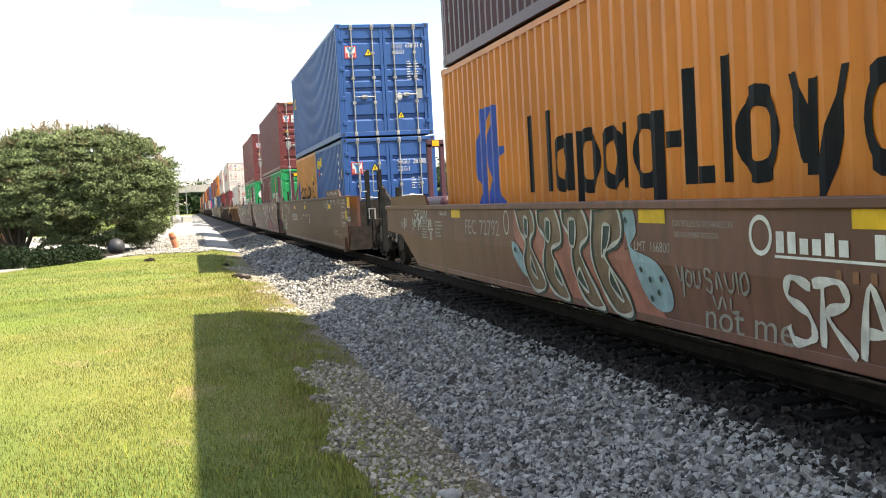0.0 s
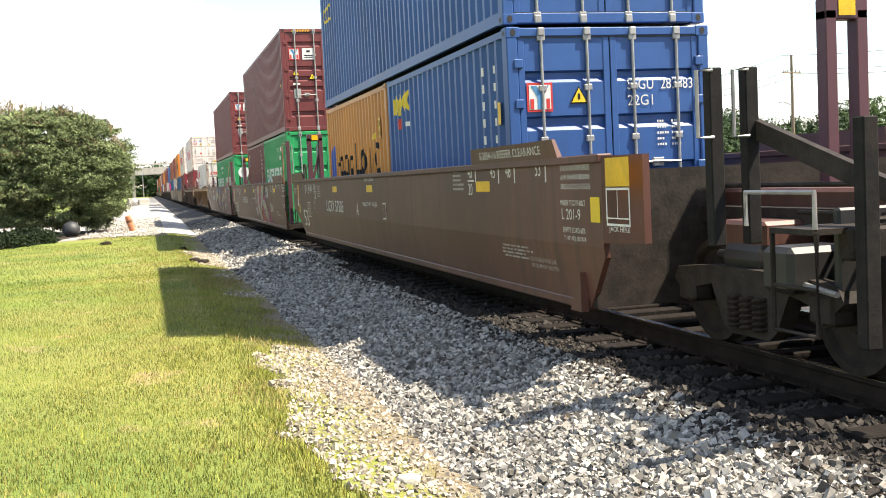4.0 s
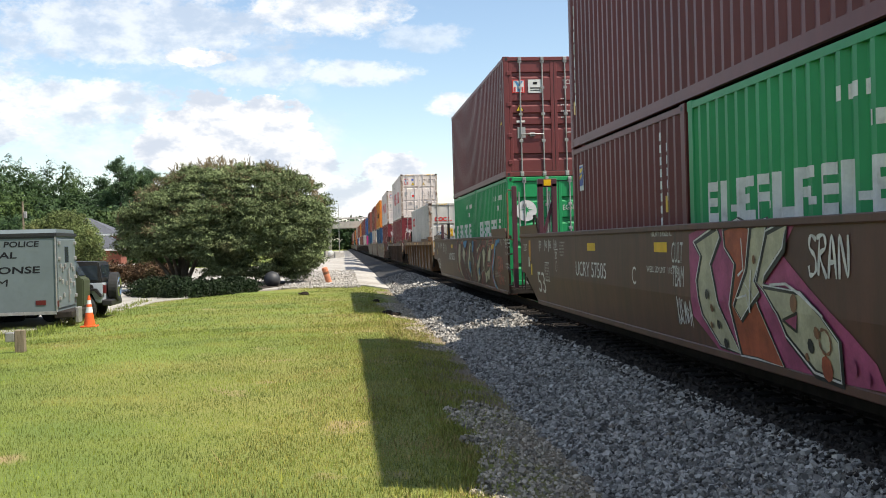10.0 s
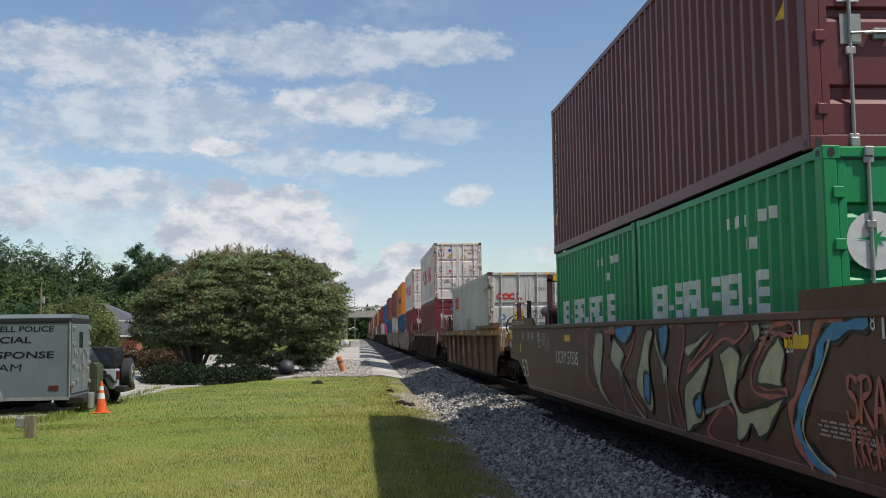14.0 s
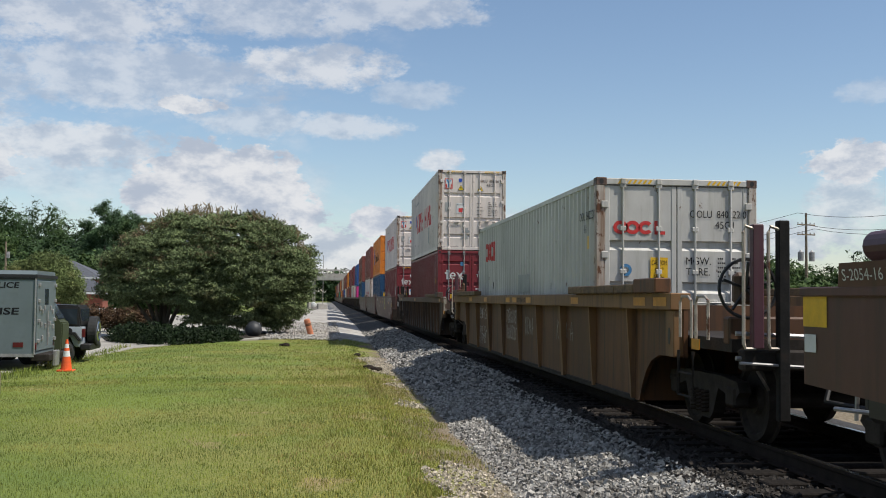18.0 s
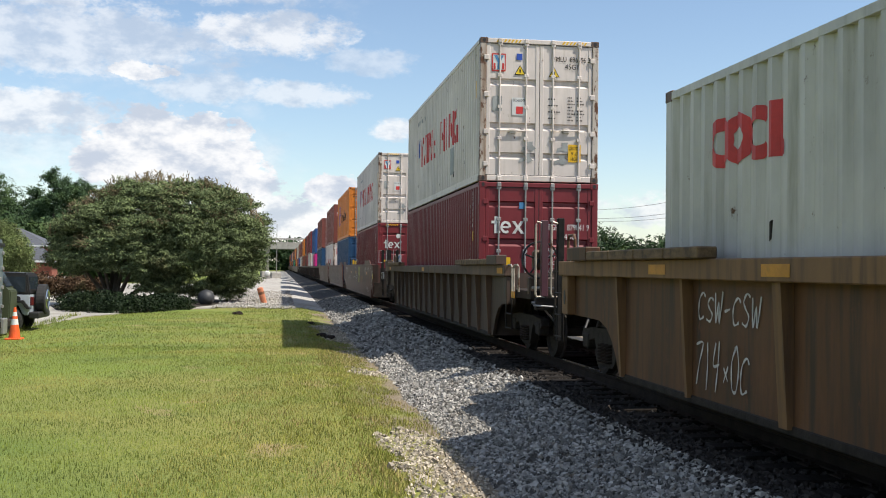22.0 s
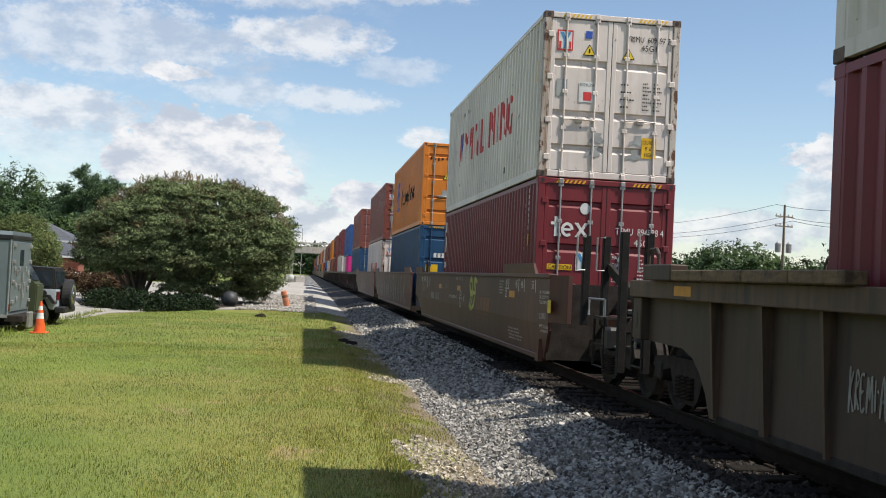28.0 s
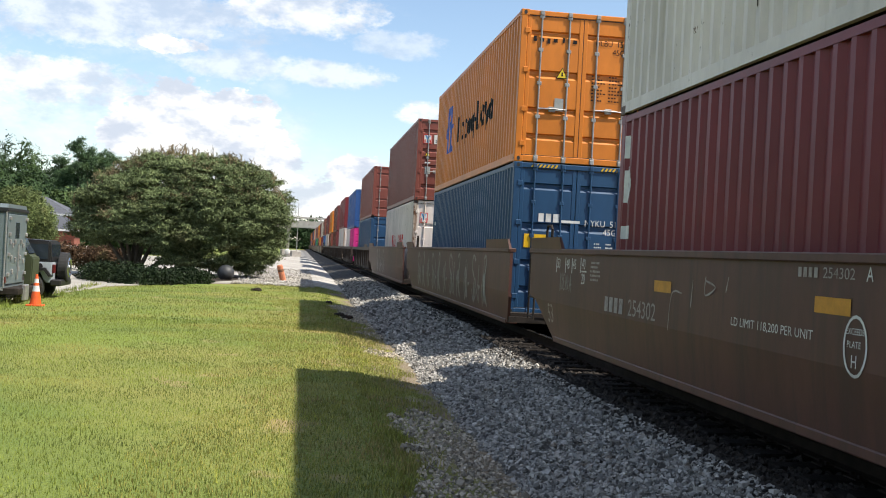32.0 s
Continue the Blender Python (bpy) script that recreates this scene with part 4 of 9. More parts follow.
def data_lines(parent, x, z, rows, ink="inkwhite", w=0.36, h=0.026, gap=0.066, cols=2):
    sh = []
    for i in range(rows):
        for j in range(cols):
            for k in range(3 + (i * 7 + j * 3) % 3):
                u = j * w / cols * 1.12 + k * w / cols * 0.19
                sh.append((u, -i * gap, u + w / cols * (0.11 + 0.03 * ((i + k) % 2)), -i * gap + h))
    front_bars(parent, sh, x, z, ink, 0.022, "data_panel")


# ---------------------------------------------------------------- well cars
def wheel_mesh():
    def fn(bm):
        for s in (-1, 1):
            add_lathe(bm, [(s * 0.69, 0.14), (s * 0.69, 0.38), (s * 0.682, 0.44), (s * 0.715, 0.455), (s * 0.725, 0.425), (s * 0.82, 0.415), (s * 0.82, 0.36), (s * 0.78, 0.33), (s * 0.775, 0.16), (s * 0.82, 0.13), (s * 0.82, 0.02)], "x", 28)
        add_lathe(bm, [(-1.05, 0.08), (-0.85, 0.085), (0.85, 0.085), (1.05, 0.08)], "x", 12)
        for s in (-1, 1):
            for k in range(3):
                a = 2 * math.pi * k / 3
                add_box(bm, s * 1.06 - 0.015, s * 1.06 + 0.015, 0.05 * math.cos(a) - 0.012, 0.05 * math.cos(a) + 0.012, 0.05 * math.sin(a) - 0.012, 0.05 * math.sin(a) + 0.012)
    return cached(("wheelset",), fn, M["steel"])


WHEELS = []


def truck(parent, y, detailed):
    t = part("truck", cached(("truck_bolster",), lambda bm: (add_box(bm, -0.95, 0.95, -0.2, 0.2, 0.38, 0.62, 0.02), add_lathe(bm, [(0.6, 0.3), (0.75, 0.3)], "z", 16)), M["steel"]), None, parent, at=pose(0, y, 0))
    for sx in (-1, 1):
        def frame_of(bm):
            a, b = (0.93, 1.06) if sx > 0 else (-1.06, -0.93)
            add_prism(bm, [(-1.12, 0.52), (-1.05, 0.62), (-0.55, 0.66), (0.55, 0.66), (1.05, 0.62), (1.12, 0.52), (1.0, 0.44), (0.72, 0.48), (0.52, 0.52), (0.36, 0.24), (0.26, 0.17), (-0.26, 0.17), (-0.36, 0.24), (-0.52, 0.52), (-0.72, 0.48), (-1.0, 0.44)], "x", a, b)
            for yy in (-0.89, 0.89):
                add_box(bm, a - 0.02, b + 0.04 if sx > 0 else b + 0.02, yy - 0.13, yy + 0.13, 0.36, 0.56, 0.02)
        part("side_frame", cached(("side_frame", sx), frame_of, M["steel"]), None, t)
        if detailed:
            def spring(bm, yy):
                add_tube(bm, [(sx * 1.05 + 0.06 * math.cos(k * 0.785), yy + 0.07 * math.sin(k * 0.785), 0.22 + 0.0052 * k) for k in range(49)], 0.017, 5)
            for yy in (-0.17, 0.0, 0.17):
                part("spring", cached(("spring", sx, yy), lambda bm: spring(bm, yy), M["rail"]), None, t)
    for yy in (-0.89, 0.89):
        w = part("wheelset", wheel_mesh(), None, t, at=pose(0, yy, 0.42))
        if detailed:
            WHEELS.append((w, yy))
    return t


SIDE_X = 1.47
WIDE = 1.69
PLATE = SIDE_X - 0.12


def flank(sx, pts, t=0.06, x=SIDE_X):
    def fn(bm):
        add_prism(bm, pts, "x", min(sx * x, sx * (x - t)), max(sx * x, sx * (x - t)))
        if x > 1.6:
            bmesh.ops.bisect_plane(bm, geom=list(bm.verts) + list(bm.edges) + list(bm.faces), plane_co=(0, 0, FOLD_Z), plane_no=(0, 0, 1))
            for v in bm.verts:
                v.co.x -= sx * fold(v.co.z)
    return fn


def joint_gear(car, y, c):
    """At an articulated joint: a tall post with a grab iron, rungs down to a stirrup, and pipes across."""
    bm = bmesh.new()
    add_box(bm, -1.62, -1.52, y - 0.05, y + 0.05, 0.42, 2.62, 0.01)
    part("stanchion", bm, M["plum"], car)
    bm = bmesh.new()
    add_tube(bm, [(-1.60, y, 2.52), (-1.70, y, 2.54), (-1.72, y, 2.46), (-1.72, y, 1.50), (-1.62, y, 1.46)], 0.018, 6)
    part("grab_iron", bm, M["rust_pipe"], car)
    bm = bmesh.new()
    add_tube(bm, [(-1.46, y + 0.04, 2.5), (-1.44, y + 0.06, 1.4)], 0.016, 6)
    part("grab_iron", bm, M["zinc"], car)
    for z in (0.48, 0.82, 1.16):
        bm = bmesh.new()
        add_tube(bm, [(-1.6, y, z), (-1.66, y + 0.2, z - 0.01), (-1.66, y + 0.42, z)], 0.015, 6)
        part("rung", bm, M["steel"], car)
    for z in (1.30, 1.05):
        bm = bmesh.new()
        add_tube(bm, [(-1.4, y - 0.35, z), (-0.4, y - 0.3, z + 0.03), (0.6, y - 0.35, z)], 0.03, 6)
        part("pipe", bm, M["steel"], car)
    bm = bmesh.new()
    add_box(bm, -1.45, -0.95, y - 0.5, y - 0.2, 1.0, 1.38, 0.03)
    part("valve_body", bm, M["black"], car)
    bm = bmesh.new()
    add_tube(bm, [(-1.3, y - 0.3, 1.05), (-1.34, y - 0.1, 0.6), (-1.2, y + 0.15, 0.42)], 0.03, 6)
    part("air_hose", bm, M["black"], car)


def ribbed_end(car, y, c):
    """The near end of a ribbed car: hand brake wheel on a tall post, light grab irons, platform rails and a stirrup step."""
    def box(name, b, ma, bevel=0.01):
        bm = bmesh.new()
        add_box(bm, *b, bevel)
        return part(name, bm, ma, car)

    def tube(name, pts, r, ma):
        bm = bmesh.new()
        add_tube(bm, pts, r, 6)
        return part(name, bm, ma, car)

    box("post", (-1.19, -1.08, y - 0.05, y + 0.05, 1.0, 2.2), M["plum"])
    box("post", (-0.93, -0.82, y - 0.05, y + 0.05, 0.3, 2.24), M["post_black"])
    for x in (-1.28, -1.03):
        tube("grab_iron", [(x + 0.12, y - 0.03, 2.15), (x + 0.02, y - 0.03, 2.18), (x, y - 0.03, 2.12), (x, y - 0.03, 1.05), (x + 0.02, y - 0.03, 1.0), (x + 0.12, y - 0.03, 1.0)], 0.017, M["handrail"])
    bm = bmesh.new()
    n = 24
    for k in range(n):
        a0, a1 = 2 * math.pi * k / n, 2 * math.pi * (k + 1) / n
        add_tube(bm, [(-1.16 + 0.29 * math.cos(a0), y + 0.16, 1.58 + 0.29 * math.sin(a0)), (-1.16 + 0.29 * math.cos(a1), y + 0.16, 1.58 + 0.29 * math.sin(a1))], 0.018, 5)
    wheel = part("hand_brake_wheel", bm, M["black"], car)
    for k in range(5):
        a = 2 * math.pi * k / 5 + 0.3
        bm = bmesh.new()
        add_tube(bm, [(-1.16, y + 0.2, 1.58), (-1.16 + 0.26 * math.cos(a), y + 0.16, 1.58 + 0.26 * math.sin(a))], 0.016, 5)
        part("spoke", bm, M["black"], wheel)
    box("brake_housing", (-1.26, -1.06, y + 0.22, y + 0.36, 1.42, 1.74), M["rib_brown"], 0.04)
    box("end_beam", (-1.3, 1.3, y + 0.30, y + 0.46, 1.02, 1.30), c, 0.02)
    box("end_beam", (-1.25, 1.25, y + 0.05, y + 0.2, 0.78, 0.98), M["steel"], 0.02)
    for yy in (0.55, 1.05):
        tube("hand_rail", [(-1.42, y + yy, 1.06), (-1.42, y + yy, 1.46), (-1.42, y + yy + 0.1, 1.5), (-1.42, y + yy + 0.3, 1.5), (-1.42, y + yy + 0.36, 1.44), (-1.42, y + yy + 0.36, 1.06)], 0.016, M["handrail"])
    tube("step", [(-1.44, y + 0.95, 0.92), (-1.44, y + 0.95, 0.44), (-1.44, y + 1.4, 0.44), (-1.44, y + 1.4, 0.92)], 0.018, M["steel"])
    tube("step_rung", [(-1.44, y + 0.95, 0.68), (-1.44, y + 1.4, 0.68)], 0.014, M["steel"])
    box("reflector", (-1.455, -1.445, y + 0.72, y + 0.95, 0.95, 1.06), M["amber"], 0)
    for z, x in ((1.14, -0.2), (0.9, -0.4)):
        tube("pipe", [(-1.3, y + 0.12, z), (x, y + 0.1, z - 0.04), (0.9, y + 0.12, z)], 0.025, M["zinc"])
    tube("pull_rod", [(-1.12, y + 0.1, 1.34), (-1.1, y + 0.12, 0.8), (-0.8, y + 0.5, 0.55)], 0.016, M["zinc"])
    tube("air_hose", [(-0.3, y + 0.1, 0.85), (-0.5, y - 0.12, 0.5), (-0.2, y - 0.32, 0.45)], 0.03, M["black"])
    tube("uncoupling_lever", [(-1.3, y + 0.02, 0.86), (-0.6, y - 0.04, 0.82), (-0.15, y - 0.1, 0.72)], 0.016, M["zinc"])


def open_end(car, e, s, far_end, top, c, side_x, bx, posts, half=0.05):
    """The open end of a smooth-sided car: a low bolster, four square posts, brake gear, hand rails and steps."""
    dark = M["steel"]
    end = far_end - s * 0.06
    inner = far_end - s * 1.6

    def at(y):
        return far_end - s * y

    def tube(name, pts, r, ma=dark):
        bm = bmesh.new()
        add_tube(bm, pts, r, 6)
        part(name, bm, ma, car)

    bx("bolster", (-0.95, 0.95, min(e + s * 0.95, e + s * 1.6), max(e + s * 0.95, e + s * 1.6), 0.80, 1.0), c, 0.03)
    bx("body_sill", (-0.42, 0.42, min(e, at(0.5)), max(e, at(0.5)), 0.93, 1.22), c, 0.03)
    bx("end_sill", (-1.25, 1.25, min(at(0.42), at(0.3)), max(at(0.42), at(0.3)), 0.82, 1.02), dark, 0.02)
    for sx in (-1, 1):
        for y, z0 in ((end, 0.34), (inner, 0.86)):
            for x in () if sx > 0 or s > 0 else (1.31, 0.99) if y == end else (1.38, 1.1):
                bx("post", (sx * x - half, sx * x + half, y - half, y + half, z0, posts if y == end else 2.1 if half > 0.04 else 1.95), M["post_black"], 0.008)
        if s > 0 or sx > 0 or half < 0.04:
            continue
        bm = bmesh.new()
        add_prism(bm, [(inner, 1.60), (inner, 1.74), (end, 1.26), (end, 1.12)], "x", min(sx * 1.02, sx * 1.08), max(sx * 1.02, sx * 1.08))
        part("brace", bm, dark, car)
        # square grab irons on the posts and the step below
        for x, y in () if sx > 0 else ((1.38, inner), (1.1, inner)) + (((0.99, end),) if posts > 2 else ()):
            tube("grab_iron", [(sx * (x + 0.03), y - 0.05, 2.08), (sx * (x + 0.15), y - 0.05, 2.08), (sx * (x + 0.15), y - 0.05, 1.62), (sx * (x + 0.03), y - 0.05, 1.62)], 0.014, M["zinc"])
        tube("hand_rail", [(sx * 1.45, at(0.35), 1.02), (sx * 1.45, at(0.35), 1.24), (sx * 1.45, at(1.1), 1.24), (sx * 1.45, at(1.1), 1.02)], 0.016, M["zinc"])
        tube("step", [(sx * 1.45, at(0.34), 1.0), (sx * 1.45, at(0.34), 0.38), (sx * 1.45, at(0.8), 0.38), (sx * 1.45, at(0.8), 1.0)], 0.018)
        tube("step_rung", [(sx * 1.45, at(0.34), 0.66), (sx * 1.45, at(0.8), 0.66)], 0.014)
        bx("step_bracket", (min(sx * 0.9, sx * 1.47), max(sx * 0.9, sx * 1.47), min(at(0.34), at(0.8)), max(at(0.34), at(0.8)), 0.985, 1.02), dark)
    # brake cylinder, lever, chain and pipes
    bm = bmesh.new()
    add_lathe(bm, [(-0.3, 0.06), (-0.28, 0.15), (0.18, 0.15), (0.2, 0.05), (0.48, 0.04)], "y", 14, (-0.85, (e + s * 1.3), 0.72))
    part("brake_cylinder", bm, M["black"], car)
    bx("brake_lever", (-1.05, -0.62, min(at(0.75), at(0.68)), max(at(0.75), at(0.68)), 0.52, 1.12), M["black"], 0.015)
    bx("valve_body", (-1.2, -0.7, min(at(1.35), at(1.0)), max(at(1.35), at(1.0)), 0.55, 0.86), M["black"], 0.04)
    bm = bmesh.new()
    bmesh.ops.create_cone(bm, cap_ends=True, segments=20, radius1=0.24, radius2=0.24, depth=0.03)
    bmesh.ops.rotate(bm, verts=bm.verts, matrix=Matrix.Rotation(radians(90), 3, "X"))
    bmesh.ops.translate(bm, verts=bm.verts, vec=(0.62, at(0.24), 1.42))
    part("hand_brake_wheel", bm, M["black"], car)
    tube("pipe", [(-0.5, e, 1.25), (-0.5, at(0.6), 1.25), (-0.4, at(0.3), 0.95), (-0.35, at(0.1), 0.6)], 0.022)
    tube("pipe", [(-0.72, at(1.6), 1.06), (-0.72, at(0.36), 1.06), (-1.2, at(0.3), 1.06)], 0.02)
    tube("pull_rod", [(-1.2, at(0.5), 0.6), (-1.0, at(1.4), 0.62), (-0.95, at(2.0), 0.5)], 0.02, M["zinc"])
    tube("pull_rod", [(-0.98, at(0.46), 0.98), (-1.0, at(0.46), 0.5)], 0.018, M["zinc"])


def well_car(color, y0, y1, b0, b1, top, label, ribs=None, near="end", far="end", detailed=True, chord=None, zb=0.27, ibc=(), posts=2.1, group="well cars of the train"):
    """y0..y1: the unit's ends, b0..b1: the ends of its well floor along the train; top: its upper edge; near/far: an end platform with its own truck, or a joint."""
    c = M[color]
    side_x = SIDE_X if ribs else WIDE
    car = thing("well_car", label, "rail car", group, pose(0, y0, 0))
    MOVERS.append((car, y0, 0, 0))
    A, B = b0 - y0, b1 - y0
    E = y1 - y0

    def bx(name, box, ma=c, bevel=0.0, lab="", parent=car):
        bm = bmesh.new()
        add_box(bm, *box, bevel)
        return part(name, bm, ma, parent, lab)

    na = A - (0.3 if near == "joint" else 1.8 if ribs else 0.45)
    fb = B + (1.45 if far == "joint" else 2.3)
    prof = [(A, zb), (B, zb), (B + 1.05, 0.80), (fb, 0.84), (fb, top), (na, top), (na, 0.84), (max(na, A - 0.55), 0.72)]
    if ribs:
        arch = ((-0.12, zb), (-0.25, 0.42), (-0.42, 0.60), (-0.62, 0.73), (-0.92, 0.81))
        prof = [(B - d, z) for d, z in arch] + [(fb, 0.83), (fb, top), (na, top), (na, 0.83)] + [(A + d, z) for d, z in arch[::-1]]
    for sx in (-1, 1):
        bm = bmesh.new()
        flank(sx, prof, 0.05, PLATE if ribs else side_x)(bm)
        side = part("side_wall", bm, c, car)
        k = 0.20 if ribs else 0.10
        bx("top_chord", ((side_x - k, side_x + 0.035) if sx > 0 else (-side_x - 0.035, -side_x + k)) + (na - 0.006, fb + 0.006, top - (0.17 if ribs else 0.05), top + 0.02), M[chord] if chord else c, 0.01)
        k = 0.11 if ribs else 0.045
        bx("bottom_sill", ((side_x - 0.25, side_x - k) if sx > 0 else (-side_x + k, -side_x + 0.25)) + (A + 0.05, B - 0.05, zb - 0.03, zb + 0.05), M["steel"] if ribs else c, 0.01)
        if ribs:
            k = int((B - A) / ribs)
            for i in range(k + 1):
                y = A + 0.08 + (B - A - 0.16) * i / k
                bm = bmesh.new()
                a, b = (PLATE - 0.01, side_x - 0.005) if sx > 0 else (-side_x + 0.005, -PLATE + 0.01)
                w = 0.022 if ribs < 1.5 else 0.03
                if i % 4 == 2:
                    w *= 2.4
                add_prism(bm, [(y - w, zb + 0.02), (y + w, zb + 0.02), (y + w, top - 0.16), (y - w, top - 0.16)], "x", a, b)
                for v in bm.verts:
                    if v.co.z < 0.6 and abs(v.co.x) > PLATE + 0.03:
                        v.co.x = (PLATE + 0.05) * sx
                # Ribs wear the lighter paint, so the light on them sits in the colour.
                part("rib", bm, M[chord] if chord else c, car)
        if ribs:
            for y in (na + 0.02, fb - 0.30):
                a, b = (PLATE - 0.01, side_x - 0.01) if sx > 0 else (-side_x + 0.01, -PLATE + 0.01)
                bm = bmesh.new()
                add_box(bm, a, b, y, y + 0.28, 0.83, top - 0.17, 0.012)
                post = part("end_post", bm, M["chord"] if chord == "chord" else c, car)
                bm = bmesh.new()
                add_prism(bm, [(y + 0.14 + 0.045 * math.cos(q * 0.524), 1.06 + 0.10 * math.sin(q * 0.524)) for q in range(12)], "x", sx * (side_x - 0.008), sx * (side_x - 0.006))
                part("slot", bm, M["black"], post)
    for i in range(6):
        y = A + (B - A) * (i + 0.5) / 6
        bx("floor_beam", (-side_x + 0.2, side_x - 0.2, y - 0.2, y + 0.2, zb, zb + 0.1), M["steel"])
    for e, s, kind in ((A, -1, near), (B, 1, far)):
        bx("bulkhead", (-PLATE + 0.06 if ribs else -side_x + 0.07, PLATE - 0.06 if ribs else side_x - 0.07, min(e, e + s * 0.12), max(e, e + s * 0.12), zb, zb + 0.1 if kind == "joint" else top - 0.12), M["steel"] if kind == "joint" or not ribs else c)
        end = na if s < 0 else fb
        deck = end if kind == "joint" else (0.35 if s < 0 else E - 0.35)
        wide = 0.8 if kind == "joint" else PLATE - 0.06 if ribs else 0.62
        bx("end_platform", (-wide, wide, min(e + s * 0.1, deck), max(e + s * 0.1, deck), 0.95, 1.08), M["steel"])
        if kind == "end":
            far_end = 0.0 if s < 0 else E
            bx("centre_sill", (-0.22, 0.22, min(end - s * 0.2, far_end), max(end - s * 0.2, far_end), 0.68, 0.98), M["steel"], 0.02)
            ty = e + s * 1.55
            truck(car, ty, detailed)
            bm = bmesh.new()
            kx = far_end + s * 0.02
            add_box(bm, -0.11, 0.11, min(kx, kx + s * 0.42), max(kx, kx + s * 0.42), 0.72, 0.96, 0.03)
            add_box(bm, -0.05, 0.2, min(kx + s * 0.3, kx + s * 0.5), max(kx + s * 0.3, kx + s * 0.5), 0.68, 1.0, 0.03)
            part("coupler", bm, M["steel"], car)
            bm = bmesh.new()
            add_tube(bm, [(0.3, far_end, 0.8), (0.34, far_end + s * 0.25, 0.55), (0.2, far_end + s * 0.45, 0.42)], 0.028, 8)
            part("air_hose", bm, M["black"], car)
        elif s > 0:
            truck(car, E + 0.0, detailed)
            bx("joint_casting", (-0.3, 0.3, B - 0.1, E + 0.4, 0.62, 0.95), M["steel"], 0.03)
        # flared container guides at both ends of the well; timber blocks on the ribbed cars
        y_in, y_out = ((A + 1.95, A - 0.35) if kind == "joint" else (A + 3.0, A + 0.4)) if s < 0 else (B - 0.6, B + 1.35) if kind == "joint" else (B - 1.3, B + 1.7)
        if ribs and detailed:
            y_in, y_out = (A + 2.83, A - 1.56) if s < 0 else (B - 2.83, B + 1.56)
            for sx in (-1, 1):
                for i in range(5):
                    a, b = y_in + (y_out - y_in) * i / 5, y_in + (y_out - y_in) * (i + 1) / 5
                    bx("guide_block", (sx * side_x - 0.13, sx * side_x + 0.06, min(a, b) + 0.012, max(a, b) - 0.012, top + 0.022, top + (0.19 if i == 4 else 0.13)), M["oldwood"] if i < 4 else c, 0.012)
        elif detailed or kind == "end":
            for sx in (-1, 1):
                bm = bmesh.new()
                pts = [(side_x - 0.02, top), (side_x + 0.03, top), (side_x + 0.055, top + 0.18), (side_x + 0.025, top + 0.18)]
                add_prism(bm, [(sx * x, z) for x, z in pts], "y", min(y_in, y_out), max(y_in, y_out))
                for v in bm.verts:
                    if v.co.z > top + 0.1:
                        v.co.y += 0.07 if v.co.y < (y_in + y_out) / 2 else -0.07
                part("container_guide", bm, c, car)
        if kind == "end" and ribs and detailed and s < 0:
            ribbed_end(car, 0.1, c)
        elif kind == "end" and not ribs:
            open_end(car, e, s, far_end, top, c, side_x, bx, posts)
        elif detailed and not (kind == "joint" and s < 0):
            # grab irons and ladder at the platform
            for sx in (-1, 1):
                x = sx * (side_x - 0.06)
                yy = deck - s * 0.02 if kind == "end" else end + s * 0.3
                bm = bmesh.new()
                for dy in (0.0, 0.38):
                    add_tube(bm, [(x, yy - s * dy, 0.45), (x, yy - s * dy, top + 0.05)], 0.016, 6)
                for z in (0.5, 0.8, 1.1, 1.4):
                    add_tube(bm, [(x, yy, z), (x, yy - s * 0.38, z)], 0.014, 6)
                part("ladder", bm, M["steel"], car)
                bm = bmesh.new()
                add_tube(bm, [(x * 0.8, yy, 0.95), (x * 0.8, yy, top + 0.2), (x * 0.8, yy, top + 0.34), (x * 0.8, yy + s * 0.08, top + 0.4), (x * 0.8, yy + s * 0.3, top + 0.4), (x * 0.8, yy + s * 0.36, top + 0.32), (x * 0.8, yy + s * 0.36, 0.95)], 0.022, 8)
                part("grab_iron", bm, M["steel"] if not ribs else c, car)
    if near == "end" and not ribs:
        for sx in (-1, 1):
            bm = bmesh.new()
            add_prism(bm, [(sx * side_x, na), (sx * (side_x - 0.2), na - 0.34), (sx * (side_x - 0.26), na - 0.34), (sx * (side_x - 0.08), na)], "z", 0.84, top)
            part("end_panel", bm, c, car)
            bm = bmesh.new()
            add_prism(bm, [(A + 0.02, zb + 0.3), (A + 0.02, zb - 0.04), (A + 0.26, zb - 0.04)], "x", min(sx * (side_x - 0.05), sx * (side_x + 0.02)), max(sx * (side_x - 0.05), sx * (side_x + 0.02)))
            part("foot", bm, c, car)
    if far == "end" and not ribs:
        bm = bmesh.new()
        add_lathe(bm, [(fb - 0.7, 0.05), (fb - 0.66, 0.13), (fb + 0.75, 0.13), (fb + 0.8, 0.05)], "y", 16, (-0.7, 0, top + (0.02 if zb > 0.3 else 0.38)))
        for y in (fb - 0.4, fb + 0.5):
            add_box(bm, -0.76, -0.64, y - 0.03, y + 0.03, 1.0, top - 0.08 if zb > 0.3 else top + 0.28)
        part("air_reservoir", bm, M["plum"], car)
